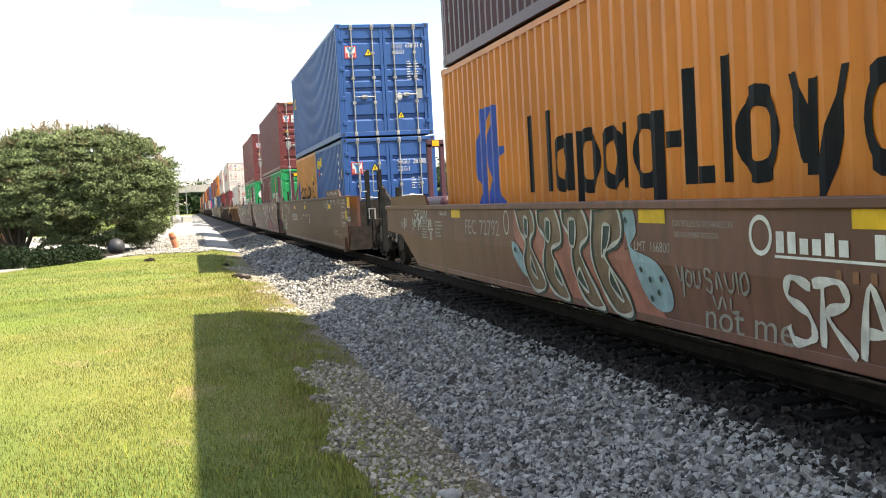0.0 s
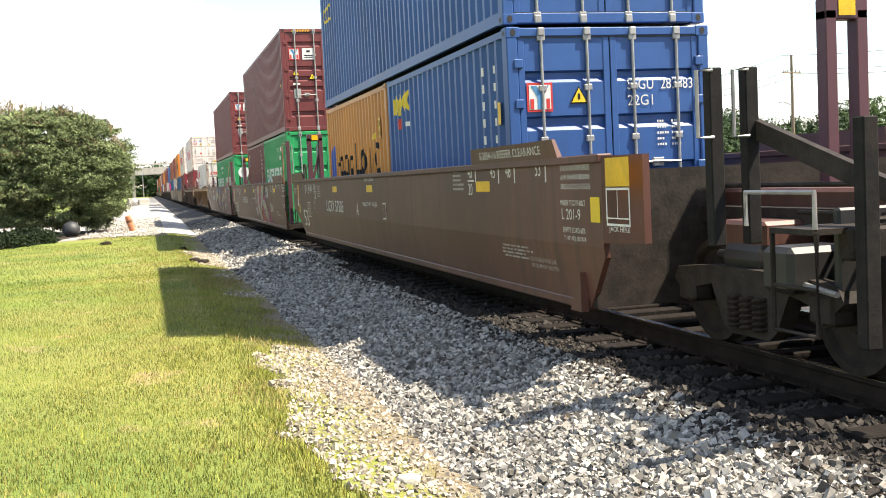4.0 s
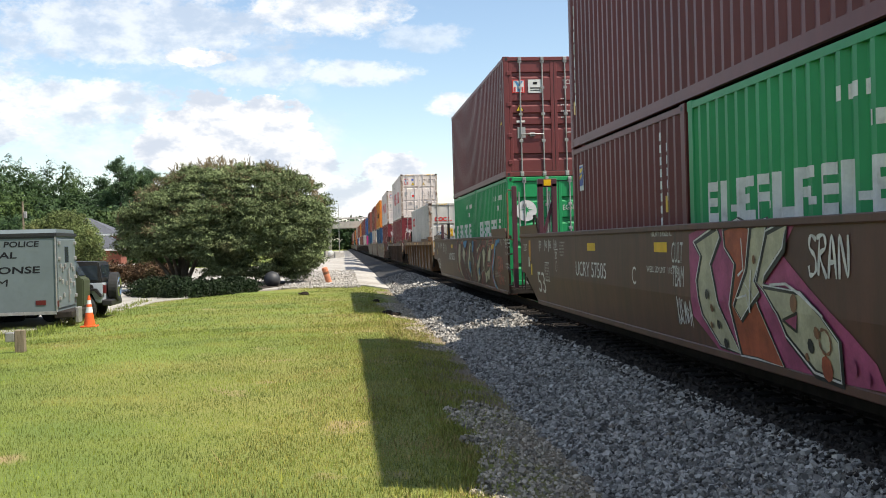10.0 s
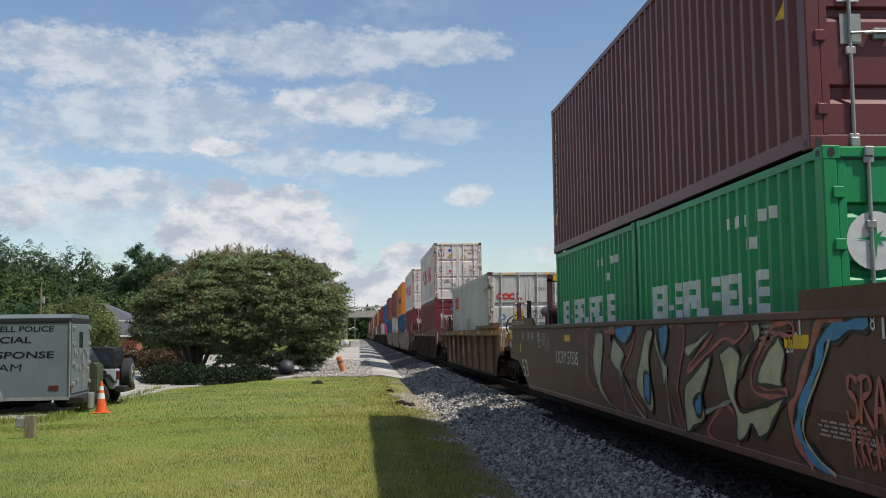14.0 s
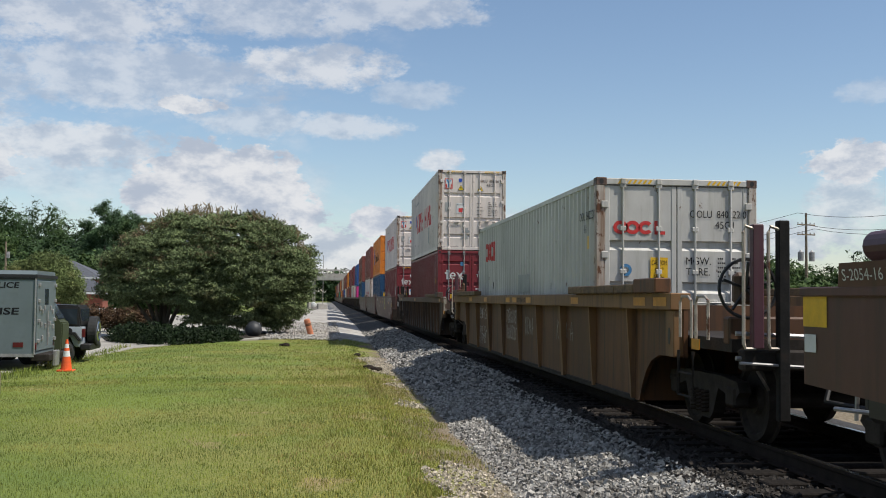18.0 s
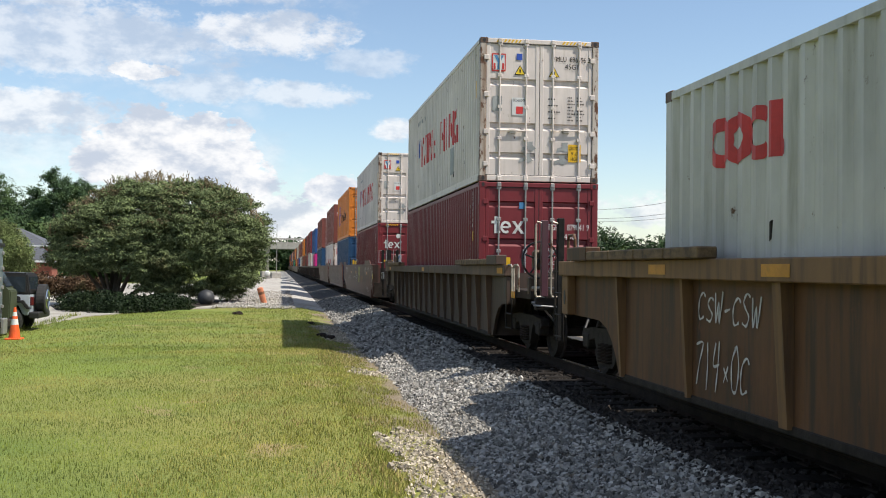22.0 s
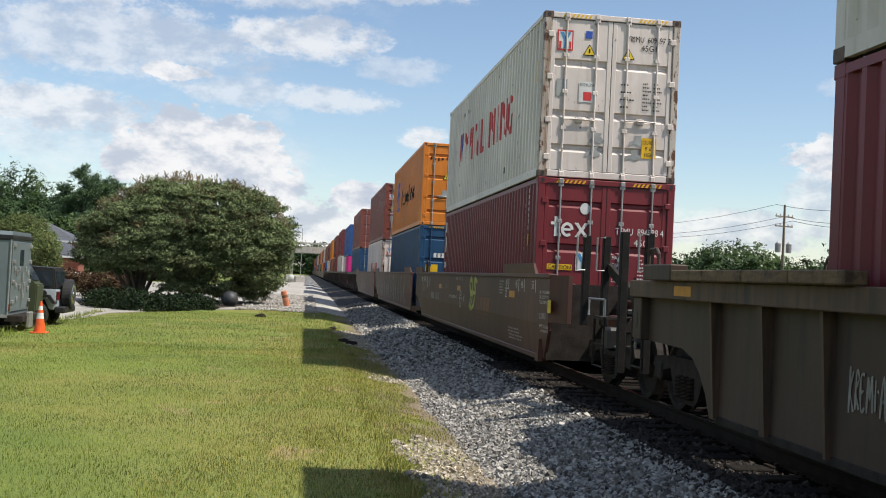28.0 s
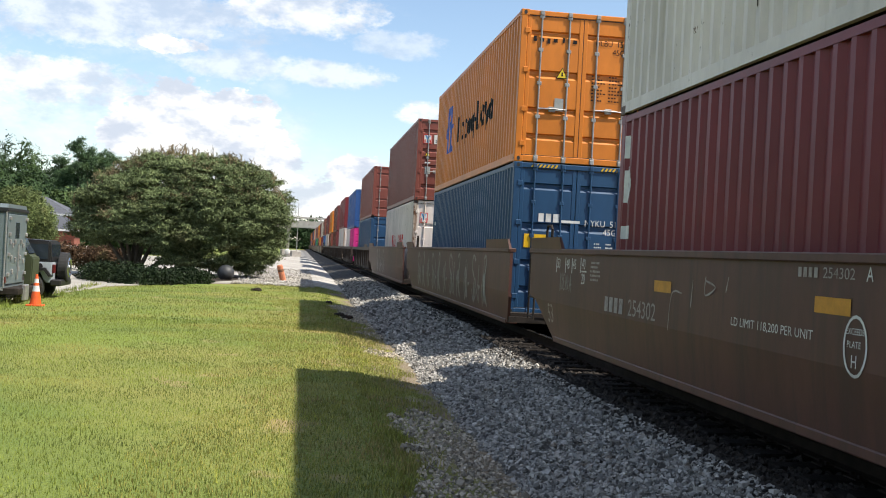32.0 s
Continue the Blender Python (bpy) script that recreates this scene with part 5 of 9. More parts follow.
    if ibc:
        for s, e in ibc:
            fx = 0.0 if e > 0 else 1.12 if near == "end" else -0.18
            e = A + 0.6 if e < 0 else B + 3.04
            bm = bmesh.new()
            for x in (-0.82, -0.52):
                add_box(bm, fx + x - 0.055, fx + x + 0.055, e - 1.3, e - 1.16, 1.0, 2.66, 0.01)
            add_box(bm, fx - 0.875, fx - 0.465, e - 1.3, e - 1.16, 2.58, 2.76, 0.01)
            part("post_frame", bm, M["plum"], car, "plum square post frame")
            bm = bmesh.new()
            add_box(bm, fx - 0.75, fx - 0.59, e - 1.306, e - 1.302, 2.61, 2.74)
            part("reflector", bm, M["yellow"], car)
            if e < 3 and near == "joint":
                bm = bmesh.new()
                add_prism(bm, [(-0.98, 1.55), (-0.92, 1.50), (-0.70, 2.24), (-0.76, 2.29)], "y", e - 1.26, e - 1.20)
                part("brace", bm, M["plum"], car)
                for x in (-0.93, -0.78):
                    bm = bmesh.new()
                    add_tube(bm, [(x, e - 1.12, 1.0), (x, e - 1.12, 2.5)], 0.02, 6)
                    part("pipe", bm, M["zinc"], car)
                joint_gear(car, e - 1.23, c)
    return car




# ---------------------------------------------------------------- the train
STACKS = "containers on the train"
SHIFT = [(0, 0.1), (2, 8.42), (4, 16.86), (6, 25.36), (8, 33.86), (10, 42.32), (12, 50.80), (14, 59.36), (16, 67.93), (18, 76.59), (20, 85.34), (22, 94.12), (24, 102.90), (26, 111.65), (28, 120.40), (30, 129.25), (32, 138.11)]
car_f = well_car("fec", -1.75, 20.05, 1.65, 17.15, 1.279, "red-brown smooth-sided well car with spray-painted flanks", zb=0.33)
car_a = well_car("brown", 21.87, 43.77, 25.17, 42.17, 1.543, "brown smooth-sided well car, leading unit of three", far="joint", ibc=((-1, -1),), posts=1.66)
car_c = well_car("brown", 44.25, 63.75, 45.85, 62.15, 1.543, "brown smooth-sided well car, middle unit with red graffiti", near="joint", far="joint", ibc=((-1, -1),))
car_b = well_car("brown", 64.00, 85.30, 65.70, 82.00, 1.543, "brown smooth-sided well car, last unit with cream graffiti", near="joint", ibc=((-1, -1), (1, 1)))
car_o = well_car("ttx", 86.42, 109.12, 89.82, 105.92, 1.52, "weathered yellow-brown well car with upright ribs", ribs=2.0, chord="chord", zb=0.2)
car_y = well_car("ttx_dark", 110.40, 132.90, 113.60, 130.10, 1.48, "dark brown well car with close upright ribs", ribs=1.04, chord="rib_brown", zb=0.2)
car_z = well_car("brown", 133.25, 154.65, 136.15, 152.95, 1.534, "dark brown smooth-sided well car with yellow scribble", far="joint")
car_n = well_car("brown", 154.80, 174.00, 156.40, 172.40, 1.534, "dark brown smooth-sided well car with white graffiti", near="joint", far="joint")
car_m = well_car("brown", 174.00, 194.80, 175.60, 191.80, 1.534, "dark brown smooth-sided well car at the end of its set", near="joint")

box_h = container("orange", 4.05, 0.43, label="orange container with large black lettering, lower in the stack", group=STACKS)
box_h2 = container("plum", 3.80, 3.43, 12.25, label="dark plum container stacked on the orange one", group=STACKS)
box_a1 = container("blue", 28.26, 0.42, 6.06, 2.591, label="blue short container with yellow lettering, lower in the stack", group=STACKS, fields=44)
box_a2 = container("orange_old", 34.60, 0.42, 6.06, 2.591, label="weathered orange short container with patched-over lettering", group=STACKS, fields=44)
box_a3 = container("blue", 28.34, 3.13, 12.19, 2.896, label="blue forty-foot container on top of the stack", group=STACKS, fields=5)
box_c1 = container("green", 48.22, 0.34, 6.06, 2.591, label="bright green short container with white lettering", group=STACKS, fields=44)
box_c2 = container("maroon", 54.56, 0.34, 6.06, 2.591, label="maroon short container behind a green one", group=STACKS, fields=44)
box_c3 = container("maroon", 48.28, 3.02, 12.19, 2.896, label="maroon forty-foot container on top of the stack", group=STACKS, fields=5, stripes=True)
box_b1 = container("green", 68.21, 0.34, 6.06, 2.591, label="green short container with a round white emblem on its door", group=STACKS, fields=44)
box_b2 = container("green", 74.58, 0.34, 6.06, 2.591, label="green short container with white lettering", group=STACKS, fields=44)
box_b3 = container("maroon", 68.45, 3.02, 12.19, 2.896, label="maroon forty-foot container on green ones", group=STACKS, fields=5)
box_o = container("oocl", 92.40, 0.34, label="pale grey-green container with red lettering, riding alone", group=STACKS, fields=33, rods="oocl", stripes=True)
box_y1 = container("texred", 115.72, 0.25, label="dark red container with white lettering, lower in the stack", group=STACKS, fields=4)
box_y2 = container("white", 115.75, 3.245, label="rust-streaked white container with red lettering on top", group=STACKS, fields=3, rods="white", stripes=True)
box_z1 = container("texred", 138.98, 0.32, label="dark red container with white lettering and stripes", group=STACKS, fields=4, stripes=True)
box_z2 = container("white", 139.04, 3.315, label="white container with red lettering on a dark red one", group=STACKS, fields=3, rods="white", stripes=True)
box_n1 = container("navy", 158.55, 0.29, label="navy container, lower in the stack", group=STACKS, fields=4, stripes=True, rods="navy")
box_n2 = container("orange", 158.60, 3.285, label="orange container with dark lettering on a navy one", group=STACKS, fields=4)
box_m1 = container("white", 177.15, 0.32, label="white container, lower in the stack", group=STACKS, fields=3, rods="white")
box_m2 = container("oxide", 177.10, 3.315, label="oxide red container on a white one", group=STACKS, fields=5)

# the rest of the train, towards and under the bridge
FAR = [("navy", "oxide"), ("pink", "blue"), ("white", "texred"), ("maroon", "maroon"), ("oxide", "orange"), ("white", "maroon"), ("blue", "oxide"), ("texred", "white"),
       ("orange", "maroon"), ("maroon", "orange"), ("green", "oxide"), ("navy", "maroon"), ("oxide", "white"), ("orange", "orange"), ("maroon", "blue"), ("texred", "oxide"),
       ("orange", "maroon"), ("blue", "orange"), ("maroon", "oxide"), ("navy", "texred")]
WORDS = {"navy": "navy", "oxide": "oxide red", "pink": "bright pink", "blue": "blue", "white": "white", "texred": "dark red", "maroon": "maroon", "orange": "orange", "green": "green"}
y = 196.4
for i, (lo, hi) in enumerate(FAR):
    gap = 2.5 if i % 3 else 5.0
    well_car("ttx_dark" if i < 6 else "brown", y, y + 20.2, y + 2.6, y + 18.6, 1.5, "dark brown well car far along the train", ribs=2.0 if i < 6 else None, near="end" if i % 3 == 0 else "joint", far="end" if i % 3 == 2 else "joint", detailed=False)
    front = y + 4.6
    if i == 1:
        container("pink", front, 0.34, 6.06, 2.591, WORDS[lo] + " short container, lower in a far stack", STACKS, 44, True)
        container("white", front + 6.33, 0.34, 6.06, 2.591, "white short container, lower in a far stack", STACKS, 44, True)
    else:
        container(lo, front, 0.34, 12.19, 2.896, WORDS[lo] + " container, lower in a far stack", STACKS, 4, True)
    container(hi, front, 3.335 if i != 1 else 3.025, 12.19, 2.896, WORDS[hi] + " container on top of a far stack", STACKS, 4, True)
    y += 20.2 + (1.2 if i % 3 == 2 else 0.0)


# ---------------------------------------------------------------- plants
def leaf_mat(name, base, dirt, island=0.4, lo=0.5, spec=0.12):
    ma = mat(name, base, 0.6, 0, 0.3, 0.5, island=island, dirt=dirt, dirt_lo=lo, dirt_hi=lo + 0.2, dirt_scale=0.45, world_space=True, spec=spec)
    return ma


M["leaf"] = leaf_mat("crepe_myrtle_leaf", (0.148, 0.185, 0.084), (0.20, 0.19, 0.09), 0.62, 0.56, 0.08)
M["leaf_seed"] = leaf_mat("brown_seed_head", (0.19, 0.145, 0.08), (0.15, 0.15, 0.065), 0.45, 0.5, 0.2)
M["leaf_wood"] = mat("woodland_leaf", (0.036, 0.066, 0.025), 0.6, 0, 0.4, 0.06, island=0.2, dirt=(0.07, 0.108, 0.032), dirt_lo=0.48, dirt_hi=0.66, dirt_scale=0.045, world_space=True, spec=0.12)
M["leaf_pine"] = leaf_mat("pine_needle", (0.065, 0.11, 0.052), (0.085, 0.13, 0.045))
M["leaf_yellow"] = leaf_mat("yellow_green_leaf", (0.13, 0.165, 0.06), (0.17, 0.165, 0.065))
M["leaf_red"] = leaf_mat("reddish_leaf", (0.10, 0.062, 0.036), (0.065, 0.085, 0.035))
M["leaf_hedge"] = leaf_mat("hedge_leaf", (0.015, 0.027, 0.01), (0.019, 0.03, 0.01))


def foliage(blobs, clumps, leaves, clump_r, size, seed, shell=0.72, up=0.35, long=1.0, flat=0.38, tri=False, reach=1.05, align=0.6):
    """Leaf quads gathered in clumps on the skins of some overlapping ellipsoids."""
    rng = np.random.default_rng(seed)
    b = np.array(blobs, dtype=float)
    area = b[:, 3] * b[:, 4] + b[:, 3] * b[:, 5] + b[:, 4] * b[:, 5]
    k = rng.choice(len(b), clumps, p=area / area.sum())
    d = rng.normal(size=(clumps, 3))
    d /= np.linalg.norm(d, axis=1)[:, None]
    r = shell + (reach - shell) * rng.uniform(0, 1, clumps) ** 0.7
    c = b[k, :3] + d * b[k, 3:6] * r[:, None]
    n = clumps * leaves
    cr = clump_r * rng.uniform(0.5, 1.35, clumps)
    p = np.repeat(c, leaves, 0) + rng.normal(size=(n, 3)) * np.repeat(cr, leaves)[:, None] * np.array([0.55, 0.55, flat])
    nrm = rng.normal(size=(n, 3)) + np.array([0, 0, up]) + align * np.repeat(d, leaves, 0)
    nrm /= np.linalg.norm(nrm, axis=1)[:, None]
    t = np.cross(nrm, rng.normal(size=(n, 3)))
    t /= np.linalg.norm(t, axis=1)[:, None]
    s = np.cross(nrm, t)
    sz = size * rng.uniform(0.55, 1.3, n)[:, None]
    if tri:
        v = np.stack([p - t * sz * long, p + s * sz * 0.75 - t * sz * 0.2, p + t * sz * long], 1).reshape(-1, 3)
        return v, np.arange(3 * n).reshape(-1, 3)
    v = np.stack([p - t * sz * long, p + s * sz * 0.55, p + t * sz * long, p - s * sz * 0.55], 1).reshape(-1, 3)
    return v, np.arange(4 * n).reshape(-1, 4)


def limbs(bm, base, tips, r, seed):
    rng = random.Random(seed)
    base = Vector(base)
    for tip in tips:
        tip = Vector(tip)
        mid = base.lerp(tip, 0.5) + Vector((rng.uniform(-0.3, 0.3), rng.uniform(-0.3, 0.3), rng.uniform(0, 0.3)))
        add_tube(bm, [base, base.lerp(mid, 0.5) + Vector((0, 0, 0.1)), mid, tip], r, 6, r * 0.25)
        for _ in range(3):
            q = mid.lerp(tip, rng.uniform(0.1, 0.7))
            add_tube(bm, [q, q + Vector((rng.uniform(-0.8, 0.8), rng.uniform(-0.8, 0.8), rng.uniform(0.2, 0.9)))], r * 0.35, 5, r * 0.1)


def tree(name, label, at, blobs, tips, r, clumps, leaves, clump_r, size, material, seed, foot=(0, 0, -0.2), **kw):
    ob = thing(name, label, "tree", m=pose(*at))
    bm = bmesh.new()
    limbs(bm, foot, tips, r, seed)
    part("trunk", bm, M["bark"], ob)
    v, f = foliage(blobs, clumps, leaves, clump_r, size, seed, **kw)
    part("crown", raw_mesh("crown", v, f, M[material]), None, ob)
    return ob


# the big crepe myrtle: several stems, a broad crown that hangs to the ground on the track's side
CROWN = [(-4.95, 2.1), (-4.5, 3.2), (-3.2, 4.7), (-1.6, 5.75), (0.0, 6.1), (2.0, 5.95), (4.2, 5.3), (5.0, 4.3), (5.35, 3.4), (5.2, 2.2), (4.8, 1.0), (3.9, 0.25), (-0.1, 0.25), (-0.5, 1.1), (-1.4, 1.5), (-2.4, 1.6), (-3.6, 1.4)]


def inside(x, z, poly):
    hit = False
    for (xa, za), (xb, zb) in zip(poly, poly[1:] + poly[:1]):
        if (za > z) != (zb > z) and x < xa + (xb - xa) * (z - za) / (zb - za):
            hit = not hit
    return hit


def lobes(poly, n, deep, seed):
    """Many small flattened lobes spread through a crown of that outline, thinner in depth towards its rim."""
    rg = random.Random(seed)
    cx, cz = sum(p[0] for p in poly) / len(poly), sum(p[1] for p in poly) / len(poly)
    out = []
    while len(out) < n:
        x, z, r = rg.uniform(-5.2, 5.4), rg.uniform(0.4, 6.0), rg.uniform(0.3, 0.75)
        k = 1 + 0.55 * r / max(0.5, math.hypot(x - cx, z - cz))
        if not inside(cx + (x - cx) * k, cz + (z - cz) * k, poly):
            continue
        e = min(1.0, math.hypot((x - cx) / 5.2, (z - cz) / 3.0))
        k = rg.uniform(-1.05, -0.8) if rg.random() < 0.62 else rg.uniform(-0.8, 1.0)
        out.append((x, deep * math.sqrt(1 - e * e) * k, z, r, r, r * rg.uniform(0.3, 0.5)))
    return out


tree("tree", "broad dark-green crepe myrtle with browning seed heads, on a mulched island", (-11.2, 52, gz(-11.2, 52)), lobes(CROWN, 430, 2.7, 8),
     [(-4.2, 0, 2.6), (-3.4, 0.8, 3.8), (-2.6, -0.9, 3.4), (-0.6, 0.2, 4.6), (1.0, -0.5, 3.8), (3.2, 0.4, 3.2), (-1.2, 1.2, 4.0)], 0.13, 9800, 40, 0.24, 0.056, "leaf", 11, shell=0.5, long=1.3, flat=0.2, up=0.8, tri=True, reach=1.25, align=0.9, foot=(-1.7, -0.6, -0.2))
v, f = foliage([q for q in lobes(CROWN, 110, 2.4, 8) if q[2] > 3.0 + 0.3 * q[0]], 1000, 34, 0.26, 0.045, 19, shell=0.9, long=1.4, flat=0.3, up=0.6, tri=True, reach=1.2)
tagged(new("seed_heads", raw_mesh("seed_heads", v + np.array((-11.2, 51.9, gz(-11.2, 52))), f, M["leaf_seed"])), "tan and brown seed heads over the crown", "twigs", kind="stuff")
bm = bmesh.new()
limbs(bm, (-13.2, 52.3, -0.6), [(-13.8, 52.3, 2.4), (-12.6, 52.0, 2.6), (-13.2, 53.0, 2.8)], 0.11, 3)
solid("sapling", bm, M["bark"], "slim grey stems beside the crepe myrtle", "tree")
# long seed sprigs that break the crown's outline
rng = random.Random(77)
bm = bmesh.new()
for i in range(240):
    x = rng.uniform(-15.6, -6.0)
    z = float(np.interp(x + 11.2, [p[0] for p in CROWN[1:9]], [p[1] for p in CROWN[1:9]])) - 0.62 + rng.uniform(-0.5, 0.0)
    d, y = rng.uniform(-0.25, 0.25), 52 + rng.uniform(-1.8, 1)
    add_tube(bm, [(x, y, z), (x + d, y, z + rng.uniform(0.25, 0.6))], 0.02, 4, 0.006)
    for k in range(3):
        add_tube(bm, [(x + d * 0.5, y, z + 0.12 * k + 0.1), (x + d * 0.5 + rng.uniform(-0.16, 0.16), y, z + 0.12 * k + 0.24)], 0.03, 4, 0.01)
tagged(solid("seed_sprigs", bm, M["leaf_seed"], "thin brown seed sprigs over the crown", "twigs"), kind="stuff")


def bush(name, label, at, blobs, clumps, leaves, clump_r, size, material, seed, category="bush"):
    v, f = foliage(blobs, clumps, leaves, clump_r, size, seed, shell=0.5)
    ob = tagged(new(name, raw_mesh(name, v, f, M[material])), label, category)
    ob.matrix_basis = pose(*at)
    return ob


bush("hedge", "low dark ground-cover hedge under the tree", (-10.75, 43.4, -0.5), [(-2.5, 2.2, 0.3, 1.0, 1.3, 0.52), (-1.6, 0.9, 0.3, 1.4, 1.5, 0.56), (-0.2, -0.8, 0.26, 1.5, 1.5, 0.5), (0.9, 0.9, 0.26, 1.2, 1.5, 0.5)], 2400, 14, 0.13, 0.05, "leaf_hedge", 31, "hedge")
sheet("mulch_island", [(-14.3, 45.6), (-12.8, 44.2), (-11.4, 42.6), (-10.2, 42.2), (-9.4, 43.6), (-8.0, 47.8), (-7.4, 53.5), (-8.8, 56), (-12.0, 56), (-14.6, 53.5), (-15.4, 50)], 0.075,
      mat("dark_mulch", (0.035, 0.026, 0.018), 0.95, 0, 0.4, 3, bump=0.6, bscale=30, world_space=True), "dark mulched island under the tree", 3.0)
for i, (x, y, s) in enumerate(((-17.3, 57, 0.86), (-16.35, 57.6, 0.74), (-15.45, 57, 0.8), (-14.7, 57.4, 0.66))):
    bush("bush", "reddish-leaved shrub at the edge of the car park", (x, y, gz(x, y)), [(0, 0, 1.15 * s, 0.85 * s, 0.8 * s, 0.6 * s), (0.1, 0, 0.8 * s, 0.6, 0.6, 0.5)], 110, 28, 0.2, 0.06, "leaf_red", 41 + i)
    bm = bmesh.new()
    add_tube(bm, [(x, y, gz(x, y) - 0.1), (x + 0.05, y, gz(x, y) + 0.8)], 0.05, 6, 0.03)
    solid("sapling", bm, M["bark"], "short bare stem of a shrub", "stem")
tree("tree", "rounded yellow-green tree by the brick house", (-26.8, 84, gz(-26.8, 84)), [(0.4, 0, 3.9, 1.7, 1.6, 1.2), (1.6, 0, 2.9, 1.4, 1.5, 1.1), (-1.2, 0, 3.2, 1.5, 1.5, 1.2), (-2.4, 0, 2.4, 1.3, 1.4, 1.1), (0.3, -0.6, 2.4, 1.8, 1.2, 1.1), (2.1, 0.2, 1.9, 1.0, 1.0, 0.8)],
     [(0, 0, 4), (1.5, 0, 3.4), (-1.6, 0, 3.2)], 0.16, 1500, 50, 0.34, 0.085, "leaf_yellow", 51, shell=0.6, tri=True, long=1.2)


def pine(x, y, h, seed):
    z0 = gz(x, y)
    ob = thing("pine_tree", "tall dark loblolly pine with tufted layers", "tree", m=pose(x, y, z0))
    bm = bmesh.new()
    add_tube(bm, [(0, 0, -0.3), (0.1, 0, h * 0.5), (0, 0.1, h * 0.97)], 0.28, 7, 0.06)
    part("trunk", bm, M["bark"], ob)
    rg = random.Random(seed)
    blobs = []
    for i in range(13):
        k = 0.42 + 0.58 * i / 12
        rr = h * 0.19 * (1.15 - k) / 0.7 + 0.5
        a = rg.uniform(0, 6.28)
        blobs.append((math.cos(a) * rr * 0.6, math.sin(a) * rr * 0.6, h * k, rr * 0.75, rr * 0.75, h * 0.035 + 0.25))
    v, f = foliage(blobs, 640, 40, 0.45, 0.12, seed, shell=0.25, long=1.6, tri=True)
    part("crown", raw_mesh("crown", v, f, M["leaf_pine"]), None, ob)


for x, y, h, s in ((-35.6, 150, 14.2, 1), (-32.4, 156, 13.2, 2), (-39.5, 158, 12.4, 3), (-28.6, 160, 11.6, 4), (-34.0, 153, 13.2, 5)):
    pine(x, y, h, s)


def woods(name, label, spots, seed, material, leaves=330, size=0.42):
    """A wood as one object: each spot is x, y, top height, crown radius. Fine leaves outside, broad boughs of leaf inside."""
    rg = np.random.default_rng(seed)
    vs, fs, off = [], [], 0
    for i, (x, y, top, r) in enumerate(spots):
        z0 = gz(x, y)
        h = top - z0
        bl = [(x + rg.uniform(-0.4, 0.4) * r, y + rg.uniform(-0.4, 0.4) * r, z0 + h * q, r * w, r * w, h * e) for q, w, e in ((0.84, 0.5, 0.15), (0.76, 0.6, 0.17), (0.66, 0.7, 0.18), (0.60, 0.75, 0.2), (0.40, 1.0, 0.24), (0.16, 0.95, 0.2))]
        for v, f in (foliage(bl, max(10, leaves // 20), 20, r * 0.13, size, seed * 1000 + i, shell=0.88, tri=True, long=1.0, align=2.4, up=0.8, reach=1.0), foliage(bl, 70 + leaves // 25, 8, r * 0.2, max(size, r * 0.07), seed * 2000 + i, shell=0.7, tri=True, align=2.4, reach=0.96)):
            vs.append(v), fs.append(f + off)
            off += len(v)
    return tagged(new(name, raw_mesh(name, np.concatenate(vs), np.concatenate(fs), M[material])), label, "woodland", kind="stuff")


def spots_between(az0, az1, rows, seed, profile):
    rg = random.Random(seed)
    out = []
    for d, r, k in rows:
        n = int(radians(az1 - az0) * d / (r * 0.7)) + 1
        for i in range(n + 1):
            az = az0 + (az1 - az0) * (i + rg.uniform(-0.3, 0.3)) / n
            dd = d * rg.uniform(0.95, 1.05)
            out.append((-5.3 + dd * math.sin(radians(az)), dd * math.cos(radians(az)), 1.4 + dd * math.tan(radians(profile(az) * k * rg.uniform(0.93, 1.04))), r * rg.uniform(0.8, 1.25)))
    return out


def hill_line(az):
    pts = [(-45, 7.5), (-24, 6.6), (-20, 5.9), (-17.5, 5.3), (-14.5, 4.55), (-12, 3.75), (-9, 3.2), (-6, 2.4), (-2, 1.6)]
    for (a, e), (b, f) in zip(pts, pts[1:]):
        if a <= az <= b:
            return e + (f - e) * (az - a) / (b - a)
    return pts[0][1] if az < -45 else pts[-1][1]


woods("hill_woods", "mixed green woodland on the hillside behind the houses", spots_between(-27, -7, ((118, 3.0, 0.40), (140, 3.6, 0.58), (165, 4.0, 0.76), (190, 4.4, 0.9), (215, 4.6, 1.0)), 5, hill_line), 3, "leaf_wood", 2700, 0.22)
woods("side_woods", "woodland that goes on beside the car park", spots_between(-75, -27, ((120, 5.0, 0.7), (170, 6.0, 1.0)), 6, hill_line), 4, "leaf_wood", 400, 0.9)
woods("right_woods", "line of green trees across the track", spots_between(10, 40, ((105, 2.6, 0.7), (130, 3.2, 1.0), (150, 3.4, 1.05)), 7, lambda a: 2.15 + 0.45 * math.sin(a * 0.9) + (0.5 if a > 28 else 0)), 5, "leaf_wood", 1000, 0.22)
woods("far_right_woods", "trees further round across the track", spots_between(40, 85, ((120, 5.0, 1.0),), 8, lambda a: 3.0), 6, "leaf_wood", 300, 0.9)
woods("distant_woods", "low wooded skyline beyond the bridge", spots_between(-8, 10, ((520, 9.0, 1.0),), 9, lambda a: 1.2 + 0.35 * math.sin(a * 1.3 + 0.6)), 7, "leaf_wood", 600, 1.1)
woods("bridge_woods", "dark trees close behind the bridge", [(-30 + 7 * i, 392 + 3 * (i % 3), 7.4 + (i % 4) * 0.5, 4.5) for i in range(12) if not 3 <= i <= 4], 9, "leaf_wood", 300, 0.6)
